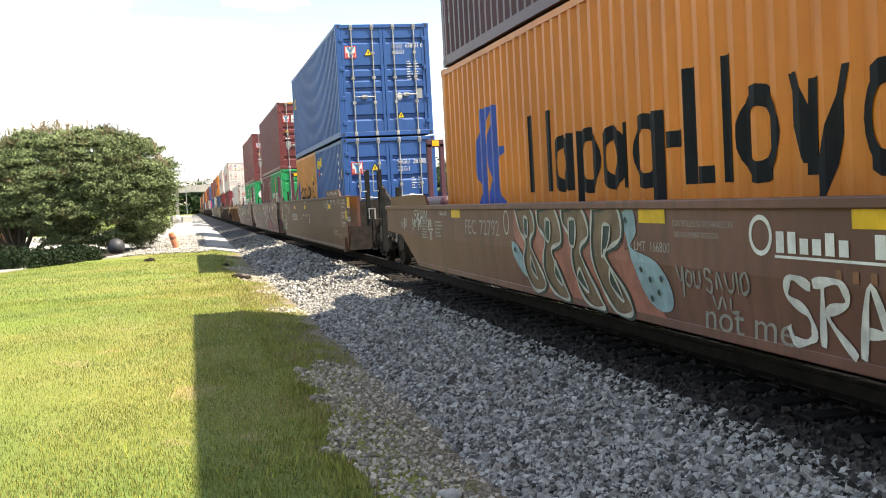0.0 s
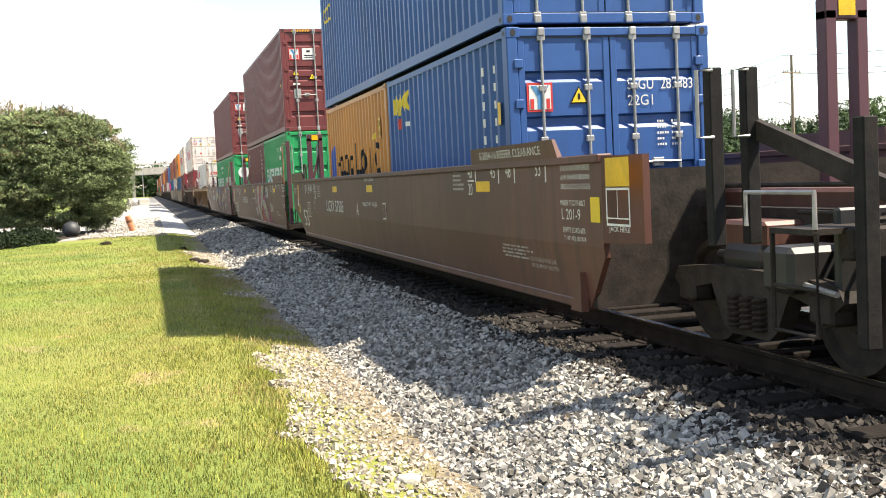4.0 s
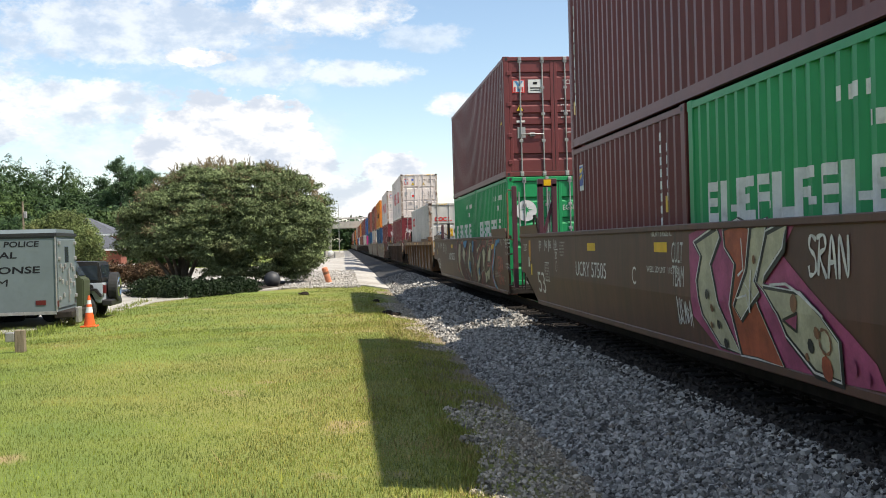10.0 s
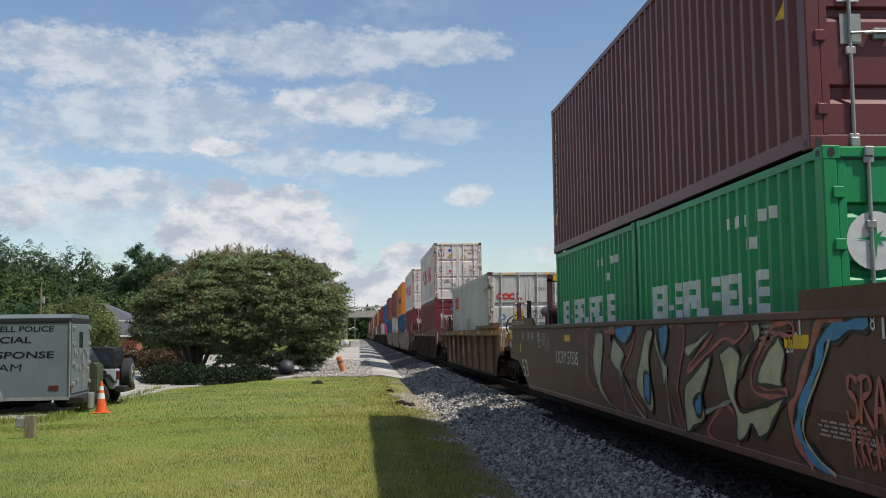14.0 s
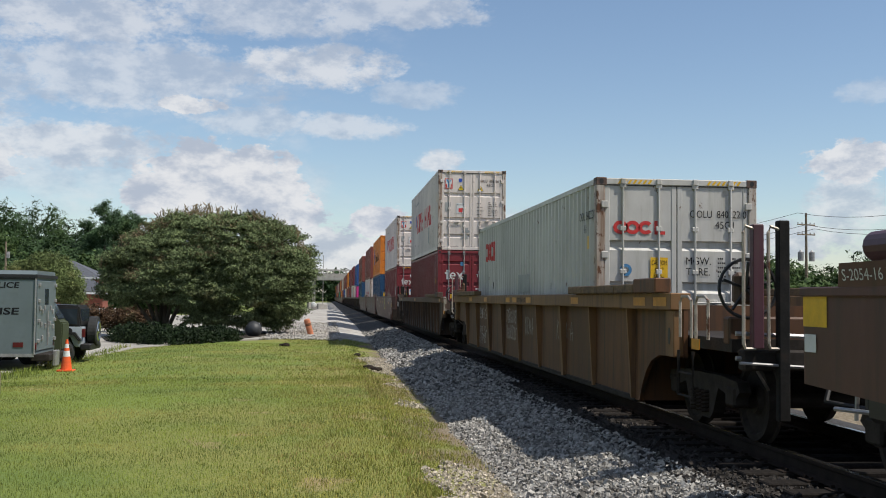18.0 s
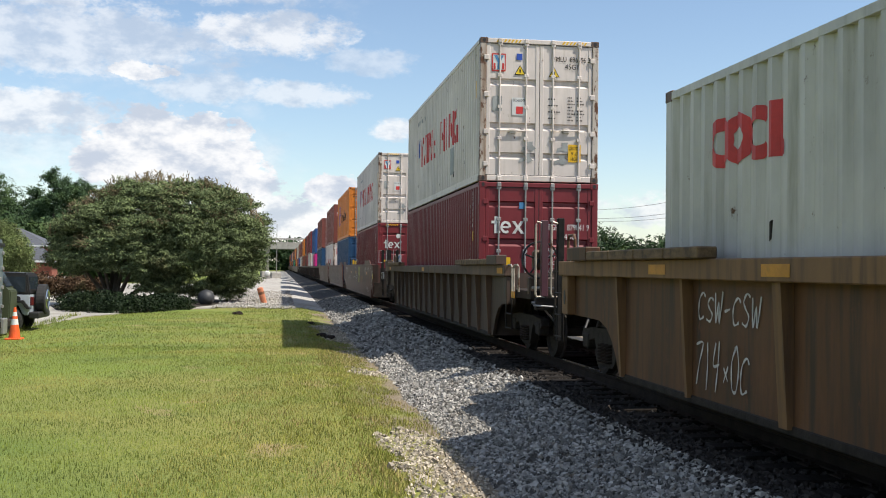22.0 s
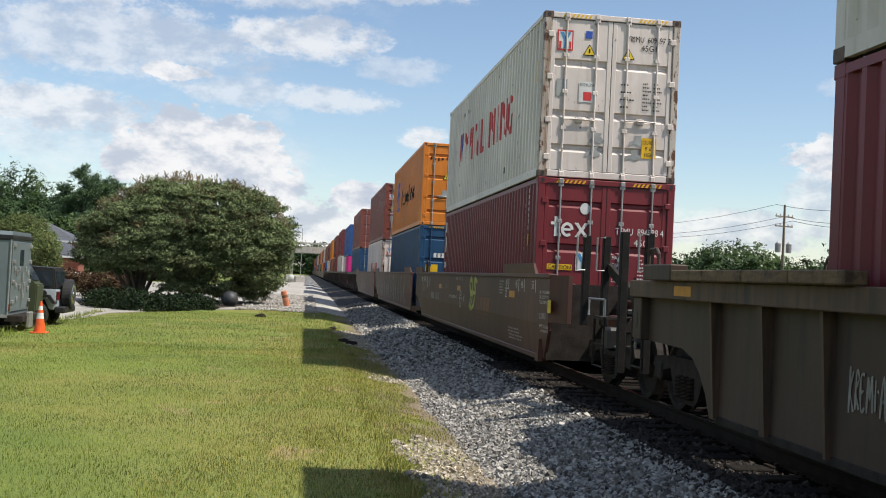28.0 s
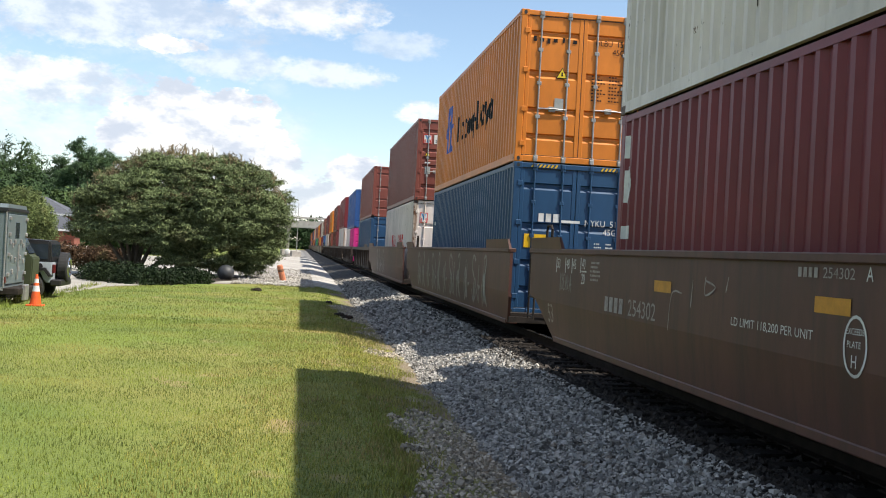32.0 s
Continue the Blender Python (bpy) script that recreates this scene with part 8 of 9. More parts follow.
front_text(box_n2, "HLBU  156", 0.11, 0.25, 2.3, "ink", 0.6), front_text(box_n2, "45G1", 0.11, 0.58, 2.14, "ink"), data_lines(box_n2, 0.2, 1.7, 8, "ink", 0.6)
front_bars(box_n1, [(0.0, 0, 0.1, 0.16), (0.14, 0, 0.24, 0.16), (0.28, 0, 0.4, 0.16), (0.44, 0, 0.8, 0.05)], -0.7, 1.78, "inkwhite"), front_text(box_n1, "NYKU  510", 0.12, 0.2, 1.74, width=0.7), front_text(box_n1, "45G1", 0.12, 0.56, 1.58)
front_bars(box_n1, [(0, 0, 0.42, 0.26)], -0.96, 1.28, "yellow"), data_lines(box_n1, 0.4, 1.4, 3, w=0.4)
drawing(box_n1, [(0, 0, 0.3, 0.1), (0, 0.2, 0.14, 0.32)], [], 11.9, 1.9, "inkwhite")
drawing(box_m1, [stem(0.5 * i, 0.15, 0, 0.8, 0.12 * (i % 3 - 1)) for i in range(14)], [], 9.6, 0.9, "inkred")
emblem(box_m1, -0.98, 2.1, 0.28, 0.36), triangle_sign(box_m1, -0.4, 2.1, 0.23), my_door(box_m2, "TCNU  271143 0", two=True)
side_column(box_h2, 6, 11.9, 0.6)


# ---------------------------------------------------------------- lettering and spray paint on the cars
CX = WIDE + 0.001


def car_text(car, words, h, ys, z, ink="inkwhite", width=None):
    return side_text(car, words, h, ys, z, ink, CX, False, width)


def car_bars(car, shapes, ys, z, ink, x=CX, name="marking"):
    return side_bars(car, shapes, ys, z, ink, x, False, name)


def reflectors(car, spots, z=1.25, ink="yellow"):
    for ys in spots:
        car_bars(car, [(0, 0, 0.52, 0.12)], ys, z, ink, name="reflector")


def small_print(car, ys, z, w, rows, gap=0.055, ink="inkfade"):
    """Rows of print too small to read, as worn bars of uneven length with gaps."""
    rg = random.Random(int(abs(ys) * 100) + rows)
    bars = []
    for i in range(rows):
        u, end = w * 0.02 * rg.randint(0, 3), w * rg.uniform(0.7, 1.0)
        while u < end:
            k = w * rg.uniform(0.07, 0.24)
            bars.append((u, -i * gap, min(end, u + k), -i * gap + gap * 0.5))
            u += k + w * 0.035
    car_bars(car, bars, ys, z, ink, name="small_print")


def guide_marks(car, y4020, y45, y48, y53, z=1.40, flip=1):
    for words, ys in (("45", y45), ("48", y48), ("53", y53)):
        car_text(car, words, 0.14, ys, z)
        car_bars(car, [(0, 0, 0.035, 0.22)], ys - (0.26 if flip > 0 else -0.06), z - 0.06, "inkwhite")
    car_text(car, "40", 0.14, y4020, z + 0.01), car_text(car, "20", 0.14, y4020, z - 0.19), car_bars(car, [(0, 0, 0.26, 0.02)], y4020 + 0.01, z - 0.03, "inkwhite")
    car_bars(car, [(0, 0, 0.035, 0.2)], y4020 - (0.28 if flip > 0 else -0.07), z - 0.04, "inkwhite")
    small_print(car, y4020 + 0.62 if flip > 0 else y4020 - 0.4, z + 0.09, 0.48, 5)


def plate_ring(car, ys, z, r=0.07):
    bm = bmesh.new()
    ring_faces(bm, 0, 0, r, r * 1.35, r * 0.14)
    part("marking", on_side(bm, ys, z, CX, False), M["inkwhite"], car)


def set_marks(car, letter, limit, yn, ym, yb, y_lim, y_small):
    car_text(car, "UCRY 57505", 0.235, yn, 0.84, width=2.0)
    car_text(car, letter, 0.235, ym, 0.82), car_text(car, "WELL LD LMT  " + limit, 0.085, y_lim, 0.99, width=1.26), car_text(car, "UCRY 57505 " + letter, 0.07, y_small, 1.44, width=0.82)
    car_text(car, "53", 0.40, yb, 0.42, width=0.72)
    reflectors(car, (yn - 0.8, yn - 4.2, yn - 10.4))


set_marks(car_a, "A", "118,000", 16.65, 13.42, 20.1, 12.84, 12.62)
set_marks(car_c, "C", "118,100", 14.28, 11.05, 17.6, 10.4, 10.18)
set_marks(car_b, "B", "118,100", 14.43, 11.3, 18.5, 10.5, 10.3)
guide_marks(car_a, 6.55, 5.72, 5.22, 4.36), guide_marks(car_c, 4.05, 3.26, 2.60, 1.92), guide_marks(car_b, 4.0, 3.25, 2.6, 1.95)
for car, a, b, c, d in ((car_a, 18.25, 18.75, 19.1, 19.6), (car_c, 15.9, 16.4, 16.75, 17.3), (car_b, 16.35, 17.1, 17.6, 18.38)):
    guide_marks(car, a, b, c, d, 1.28, -1)
for car, e in ((car_a, 21.5), (car_c, 19.0)):
    car_text(car, "125 T", 0.14, e, 1.22), car_bars(car, [(0, 0, 0.22, 0.42)], e - 0.55, 1.02, "amber", name="reflector"), car_bars(car, [(0, 0, 0.16, 0.2)], e - 0.5, 0.9, "sticker")
    car_bars(car, [(0, 0, 0.14, 0.22)], e - 0.75, 0.74, "inkyellow"), small_print(car, e - 2.2, 0.95, 0.36, 6), car_bars(car, [(0, 0, 0.42, 0.015), (0, 0.34, 0.42, 0.355), (0, 0, 0.015, 0.35), (0.405, 0, 0.42, 0.35)], e - 2.16, 0.66, "inkwhite")
    plate_ring(car, e - 3.2, 0.96)
for car, s in ((car_a, 0.0), (car_c, -2.0), (car_b, -2.0)):
    for i, w in enumerate(("2 INCH HF COMP SHOES", "#24 BRAKE BEAMS", "SPRG 6 OC D-5 4 IC D-5")):
        car_text(car, w, 0.05, 3.72 + s, 1.44 - 0.085 * i, width=0.68)
    car_text(car, "MINER TCC-IV-60LT", 0.05, 3.74 + s, 1.12, width=0.58), car_text(car, "EMPTY LOAD 60%", 0.05, 3.7 + s, 0.87, width=0.52), car_text(car, "7 1/8\" ADJ. BLOCK", 0.05, 3.68 + s, 0.79, width=0.52)
    car_text(car, "NON-INTERCHANGE CAR", 0.045, 4.66 + s, 0.54, "inkfade", 0.74), car_text(car, "SEE EQUIPMENT REGISTER", 0.045, 4.62 + s, 0.47, "inkfade", 0.74)
    small_print(car, 5.45 + s, 0.66, 1.0, 4, 0.038)
car_text(car_a, "L 201-9", 0.1, 3.72, 0.99, width=0.44), car_text(car_a, "JACK HERE", 0.055, 2.72, 0.90, width=0.4)
car_bars(car_a, [(0, 0, 0.46, 0.24)], 2.76, 1.29, "yellow", name="reflector")
car_bars(car_a, [(0, 0, 0.46, 0.02), (0, 0.3, 0.46, 0.32), (0, 0, 0.02, 0.32), (0.44, 0, 0.46, 0.32), (0.22, 0.07, 0.23, 0.3), (0, 0.06, 0.46, 0.07)], 2.76, 0.96, "inkwhite", name="data_panel")
car_bars(car_a, [(0, 0, 0.2, 0.22)], 3.08, 0.98, "inkyellow"), car_bars(car_a, [(0, 0, 0.24, 0.27)], 11.22, 0.8, "inkwhite"), car_bars(car_a, [(0.02, 0.02, 0.22, 0.25)], 11.22, 0.8, "brown", CX + 0.003), car_text(car_a, "H", 0.08, 11.15, 0.84)
car_bars(car_b, [(0, 0, 0.4, 0.24)], 20.3, 1.26, "yellow", name="reflector"), car_bars(car_b, [(0, 0, 0.2, 0.14)], 20.28, 1.06, "sticker"), car_bars(car_b, [(0, 0, 0.13, 0.2)], 18.75, 0.98, "inkyellow")
for car, a, b in ((car_a, 5.94, 3.99), (car_b, 19.6, 17.7)):
    bm = text_bm("S-2054-16 REEFER CLEARANCE", 0.08, width=a - b)
    for v in bm.verts:
        v.co = (-WIDE - 0.036 - (0.05 + v.co.y) * 0.14, a - v.co.x * 0.95, 1.60 + v.co.y)
    part("lettering", bm, M["inkwhite"], car)

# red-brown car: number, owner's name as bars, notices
car_text(car_f, "FEC", 0.2, 15.45, 0.88, "inkfade", 0.58), car_text(car_f, "72792", 0.2, 14.72, 0.88, "inkfade", 0.92), plate_ring(car_f, 13.55, 1.06, 0.11)
car_text(car_f, "LD LMT  166800", 0.085, 10.1, 0.86, "inkfade", 0.9), car_text(car_f, "CONTROLLED INTERCHANGE CAR", 0.05, 9.18, 1.08, "inkfade", 0.98), car_text(car_f, "SEE EQUIPMENT REGISTER", 0.05, 9.15, 0.99, "inkfade", 0.72)
reflectors(car_f, (9.8, 6.93, 16.2, 3.6), 1.1)
bm = bmesh.new()
ring_faces(bm, 0.15, 0.14, 0.15, 0.14, 0.035)
part("emblem", on_side(bm, 8.05, 0.9, CX, False), M["inkwhite"], car_f)
car_bars(car_f, [(0.14 * i + (0.06 if i > 6 else 0) + (0.06 if i > 10 else 0), 0.0, 0.14 * i + 0.095 + (0.06 if i > 6 else 0) + (0.06 if i > 10 else 0), 0.14 if i in (0, 1, 4, 7, 11) else 0.10) for i in range(15) if i not in (6, 10)], 7.72, 0.93, "inkwhite"), car_bars(car_f, [(0, 0, 2.2, 0.018)], 7.74, 0.895, "inkwhite")
car_bars(car_f, [(0.17 * i, 0, 0.17 * i + 0.06, 0.07) for i in range(7)], 7.1, 0.78, "inkorange")
guide_marks(car_f, 17.65, 18.4, 18.83, 19.55, 0.92, -1), car_text(car_f, "LOAD LIMIT", 0.06, 16.95, 1.13, width=0.5)
small_print(car_f, 18.22, 1.02, 0.5, 7, 0.045)


def smooth_line(pts, n=6):
    out = []
    P = [pts[0]] + list(pts) + [pts[-1]]
    for i in range(1, len(P) - 2):
        a, b, c, d = (Vector((*p, 0)) for p in P[i - 1:i + 3])
        for k in range(n):
            t = k / n
            out.append(0.5 * ((2 * b) + (c - a) * t + (2 * a - 5 * b + 4 * c - d) * t * t + (3 * b - a - 3 * c + d) * t ** 3))
    out.append(Vector((*pts[-1], 0)))
    return out


def spray(car, lines, w, ys, z0, ink, sx=1.0, sz=1.0, lift=0.0, smooth=True, x=CX):
    """Hand-sprayed lines: strips of changing width along smooth curves."""
    if car in (car_o, car_y):
        x = PLATE + 0.001
    bm = bmesh.new()
    for k, pts in enumerate(lines):
        pts = [(u * sx, v * sz) for u, v in pts]
        q = smooth_line(pts) if smooth else [Vector((*p, 0)) for p in pts]
        pr = None
        for i, p in enumerate(q):
            d = (q[min(i + 1, len(q) - 1)] - q[max(i - 1, 0)])
            n = Vector((-d.y, d.x, 0)).normalized() * w * 0.5 * (0.8 + 0.3 * math.sin(i * 0.9))
            up = Vector((0, 0, 0.00012 * (i % 40) + 0.0012 * (k % 4)))
            a, b = bm.verts.new(p + n + up), bm.verts.new(p - n + up)
            if pr:
                bm.faces.new((pr[0], a, b, pr[1]))
            pr = (a, b)
    return part("graffiti", on_side(bm, ys, z0, x + lift, False), M[ink], car)


HAND_STROKES = {
    "C": [[(0.9, 0.85), (0.6, 1.0), (0.15, 0.8), (0.05, 0.4), (0.3, 0.05), (0.85, 0.15)]],
    "S": [[(0.9, 0.9), (0.5, 1.0), (0.15, 0.75), (0.5, 0.5), (0.85, 0.3), (0.6, 0.02), (0.1, 0.1)]],
    "W": [[(0.0, 1.0), (0.2, 0.0), (0.5, 0.7), (0.72, 0.0), (1.0, 1.05)]],
    "-": [[(0.15, 0.45), (0.85, 0.55)]],
    "7": [[(0.0, 0.95), (0.9, 1.0), (0.5, 0.5), (0.25, 0.0)]],
    "1": [[(0.35, 1.0), (0.5, 0.5), (0.45, -0.1)]],
    "4": [[(0.3, 1.05), (0.1, 0.5), (0.9, 0.55)], [(0.75, 1.1), (0.7, 0.4), (0.55, -0.15)]],
    "x": [[(0.2, 0.6), (0.8, 0.25)], [(0.75, 0.65), (0.3, 0.2)]],
    "O": [[(0.5, 0.95), (0.08, 0.6), (0.25, 0.05), (0.75, 0.0), (0.95, 0.5), (0.65, 0.95), (0.4, 0.92)]],
    "F": [[(0.1, 0.0), (0.2, 0.5), (0.15, 1.0), (0.9, 1.02)], [(0.15, 0.5), (0.75, 0.55)]],
    "R": [[(0.1, 0.0), (0.18, 1.0), (0.75, 0.95), (0.8, 0.6), (0.2, 0.45), (0.9, -0.05)]],
    "G": [[(0.9, 0.85), (0.4, 1.0), (0.05, 0.5), (0.35, 0.02), (0.9, 0.2), (0.85, 0.45), (0.5, 0.45)]],
    "I": [[(0.45, 1.0), (0.55, 0.5), (0.5, 0.0)]],
    "V": [[(0.05, 1.0), (0.3, 0.4), (0.48, 0.0), (0.7, 0.5), (0.95, 1.05)]],
    "E": [[(0.9, 0.95), (0.2, 1.0), (0.15, 0.5), (0.2, 0.02), (0.9, 0.05)], [(0.15, 0.5), (0.75, 0.52)]],
    "Y": [[(0.05, 1.0), (0.45, 0.5), (0.95, 1.05)], [(0.45, 0.5), (0.4, -0.1)]],
    "U": [[(0.1, 1.0), (0.1, 0.3), (0.45, 0.0), (0.85, 0.3), (0.9, 1.0)]],
    "L": [[(0.2, 1.0), (0.15, 0.3), (0.25, 0.0), (0.9, 0.05)]],
}


def scrawled(car, words, h, w, ys, z0, ink="tagwhite"):
    """A word sprayed by hand: thin uneven strokes, letters of uneven size."""
    rg = random.Random(len(words) * 7 + ord(words[0]))
    k = w / len(words)
    lines = []
    for i, ch in enumerate(words):
        up, tall = rg.uniform(-0.06, 0.06) * h, rg.uniform(0.88, 1.15) * h
        for ln in HAND_STROKES[ch]:
            lines.append([(k * (i + 0.86 * u) + 0.12 * v * h, up + v * tall) for u, v in ln])
    return spray(car, lines, 0.026, ys, z0, ink)


def blob(car, outline, ys, z0, ink, lift=0.0, sx=1.0, sz=1.0):
    bm = bmesh.new()
    q = smooth_line([(u * sx, v * sz) for u, v in outline + outline[:1]], 4)[:-1]
    f = bm.faces.new([bm.verts.new(p) for p in q])
    bmesh.ops.triangulate(bm, faces=[f])
    return part("graffiti", on_side(bm, ys, z0, CX + lift, False), M[ink], car)


# big pale-outlined letters on the red-brown car: salmon ground, olive letters with dark counters, pale blue ends with dots
blob(car_f, [(0.05, 0.94), (0.9, 0.95), (2.2, 0.96), (3.3, 0.96), (3.5, 0.62), (3.66, 0.3), (4.05, -0.02), (3.0, 0.0), (1.6, 0.01), (0.6, 0.0), (0.4, 0.4), (0.05, 0.62)], 13.3, 0.28, "tagrust")
blob(car_f, [(3.3, 0.9), (3.55, 0.95), (3.62, 0.74), (3.5, 0.6), (4.0, 0.5), (4.22, 0.3), (4.2, 0.12), (3.95, 0.08), (3.7, 0.2), (3.5, 0.5)], 13.3, 0.28, "tagsky", 0.002)
blob(car_f, [(-0.06, 0.56), (0.2, 0.5), (0.45, 0.22), (0.3, 0.16), (-0.02, 0.36)], 13.3, 0.28, "tagsky", 0.002)
LETTERS = [([(0.12, 0.96), (0.7, 0.95), (0.85, 0.72), (0.68, 0.55), (1.05, 0.12), (0.62, 0.02), (0.36, 0.3), (0.5, 0.55), (0.3, 0.7)], [(0.5, 0.86), (0.62, 0.82), (0.6, 0.64), (0.5, 0.66)], [(0.66, 0.42), (0.8, 0.16), (0.62, 0.26)]),
           ([(0.95, 0.95), (1.52, 0.95), (1.72, 0.62), (1.4, 0.5), (1.62, 0.2), (1.75, 0.0), (1.3, 0.04), (1.05, 0.3), (1.2, 0.6), (0.98, 0.76)], [(1.26, 0.84), (1.4, 0.8), (1.36, 0.6), (1.24, 0.64)], [(1.5, 0.4), (1.62, 0.14), (1.42, 0.24)]),
           ([(1.75, 0.95), (2.3, 0.95), (2.5, 0.7), (2.26, 0.52), (2.62, 0.1), (2.7, -0.01), (2.25, 0.02), (2.0, 0.34), (2.02, 0.62), (1.78, 0.8)], [(1.98, 0.84), (2.16, 0.82), (2.12, 0.58), (1.98, 0.6)], [(2.2, 0.36), (2.36, 0.12), (2.1, 0.24)]),
           ([(2.62, 0.95), (3.2, 0.96), (3.3, 0.7), (3.02, 0.58), (2.9, 0.5), (3.3, 0.18), (3.36, 0.0), (2.95, 0.0), (2.62, 0.34), (2.56, 0.62)], [(2.9, 0.8), (3.06, 0.78), (3.0, 0.62), (2.84, 0.5)], [(3.0, 0.4), (3.22, 0.1), (2.96, 0.24)])]
for k, (o, *holes) in enumerate(LETTERS):
    blob(car_f, o, 13.3, 0.28, "tagolive", 0.004)
    spray(car_f, [[(u + 0.03, v - 0.012) for u, v in o + o[:1]]], 0.07, 13.3, 0.28, "tagteal", lift=0.006)
    spray(car_f, [o + o[:1]], 0.045, 13.3, 0.28, "tagpaleline", lift=0.009)
    for h in holes:
        blob(car_f, h, 13.3, 0.28, "tagteal", 0.011)
        spray(car_f, [h + h[:1]], 0.035, 13.3, 0.28, "tagpaleline", lift=0.013)
for u, v in ((3.42, 0.84), (3.7, 0.42), (3.86, 0.34), (4.0, 0.24), (3.84, 0.18), (4.08, 0.36), (0.08, 0.46)):
    blob(car_f, [(u + 0.03, v), (u, v + 0.03), (u - 0.03, v), (u, v - 0.03)], 13.3, 0.28, "tagteal", 0.013)
LOOPS = [[(0, 0), (0.06, 0.55), (0.05, 0.3), (0.24, 0.5), (0.08, 0.28), (0.28, 0.02)], [(0.36, 0.05), (0.42, 0.5), (0.56, 0.42), (0.4, 0.28), (0.58, 0.06)], [(0.86, 0.48), (0.66, 0.44), (0.7, 0.06), (0.9, 0.1)], [(0.68, 0.27), (0.84, 0.29)],
         [(0.98, 0.04), (1.02, 0.46), (1.14, 0.2), (1.26, 0.48), (1.3, 0.06)], [(1.42, 0.08), (1.44, 0.44)], [(1.56, 0.3), (1.6, 0.34)], [(1.7, 0.02), (1.86, 0.5), (2.0, 0.0)], [(1.74, 0.2), (2.05, 0.24)]]
SCRAWL = [[(0, 0.5), (0.1, 0.25), (0.22, 0.5), (0.14, 0.0)], [(0.32, 0.42), (0.26, 0.25), (0.4, 0.2), (0.46, 0.4), (0.32, 0.43)], [(0.54, 0.44), (0.54, 0.22), (0.68, 0.22), (0.72, 0.46)], [(1.06, 0.45), (0.9, 0.5), (0.88, 0.36), (1.04, 0.3), (0.98, 0.14), (0.86, 0.2)],
          [(1.14, 0.2), (1.2, 0.46), (1.3, 0.2)], [(1.4, 0.46), (1.46, 0.22), (1.6, 0.24), (1.64, 0.48)], [(1.72, 0.5), (1.72, 0.18)], [(1.82, 0.42), (1.96, 0.5), (2.0, 0.28), (1.84, 0.2), (1.82, 0.42)]]
spray(car_f, SCRAWL, 0.028, 9.15, 0.52, "taggrey", 0.56, 0.5)
spray(car_f, [[(0, 0.3), (0.06, 0.1), (0.16, 0.3), (0.2, 0.12)], [(0.3, 0.3), (0.3, 0.1), (0.42, 0.12)]], 0.026, 8.62, 0.42, "taggrey", 0.9, 0.5)
part("graffiti", on_side(text_bm("not me", 0.17, width=1.25, shear=0.2), 8.8, 0.30, CX, False), M["taggrey"], car_f)
TAG = [[(0.5, 0.85), (0.15, 0.95), (0.05, 0.7), (0.4, 0.5), (0.45, 0.2), (0.1, 0.1), (0.0, 0.3)], [(0.6, 0.1), (0.72, 0.9)], [(0.55, 0.9), (1.0, 0.95), (1.1, 0.7), (0.75, 0.52), (1.15, 0.05)], [(1.25, 0.05), (1.5, 0.95), (1.75, 0.05)], [(1.3, 0.38), (1.72, 0.4)],
       [(1.9, 0.05), (1.95, 0.95), (2.4, 0.1), (2.45, 0.95)]]
spray(car_f, TAG, 0.07, 7.66, 0.3, "tagwhite", 0.62, 0.5), spray(car_f, TAG, 0.035, 18.75, 0.99, "tagwhite", 0.42, 0.24)
spray(car_f, SCRAWL, 0.02, 19.9, 0.86, "taggrey", 0.3, 0.3)

# cream, red and pink piece on the middle brown car
def sharp(car, outline, ys, z0, ink, lift=0.0):
    bm = bmesh.new()
    f = bm.faces.new([bm.verts.new((u, v, 0)) for u, v in outline])
    bmesh.ops.triangulate(bm, faces=[f])
    return part("graffiti", on_side(bm, ys, z0, CX + lift, False), M[ink], car)


def spots(car, rows, ys, z0, lift):
    for u, v, r, ink in rows:
        sharp(car, [(u + r * math.cos(k * 0.785 + u), v + r * 1.1 * math.sin(k * 0.785 + u)) for k in range(8)], ys, z0, ink, lift)


sharp(car_c, [(0.61, 1.25), (1.24, 1.35), (3.43, 1.36), (3.07, 1.06), (3.61, 0.78), (4.27, 0.47), (4.64, 0.26), (4.74, 0.07), (4.16, 0.05), (2.09, 0.05), (1.32, 0.05), (0.63, 0.36)], 9.4, 0.2, "tagpink")
PIECE = [("tagcream", [(0.79, 1.16), (1.49, 1.32), (1.6, 1.21), (1.3, 0.93), (1.51, 0.5), (1.94, 0.06), (1.4, 0.09), (0.96, 0.38), (0.85, 0.74), (1.01, 1.01)]),
         ("tagred", [(1.7, 1.3), (2.11, 1.37), (2.38, 1.31), (2.41, 1.1), (2.21, 0.78), (2.54, 0.59), (2.98, 0.04), (2.37, 0.05), (1.97, 0.04), (1.83, 0.52), (2.0, 0.94), (1.74, 1.1)]),
         ("tagcream", [(2.42, 1.31), (2.82, 1.36), (2.73, 1.1), (2.49, 0.79), (2.61, 0.69), (2.11, 0.4), (1.95, 0.53), (2.29, 0.89)]),
         ("tagcream", [(2.81, 1.25), (3.26, 1.34), (3.16, 1.1), (2.75, 0.85), (2.7, 0.76), (3.5, 0.73), (3.85, 0.57), (4.13, 0.37), (4.09, 0.04), (3.62, 0.07), (3.14, 0.33), (3.01, 0.51), (2.74, 0.7), (2.55, 0.79)])]
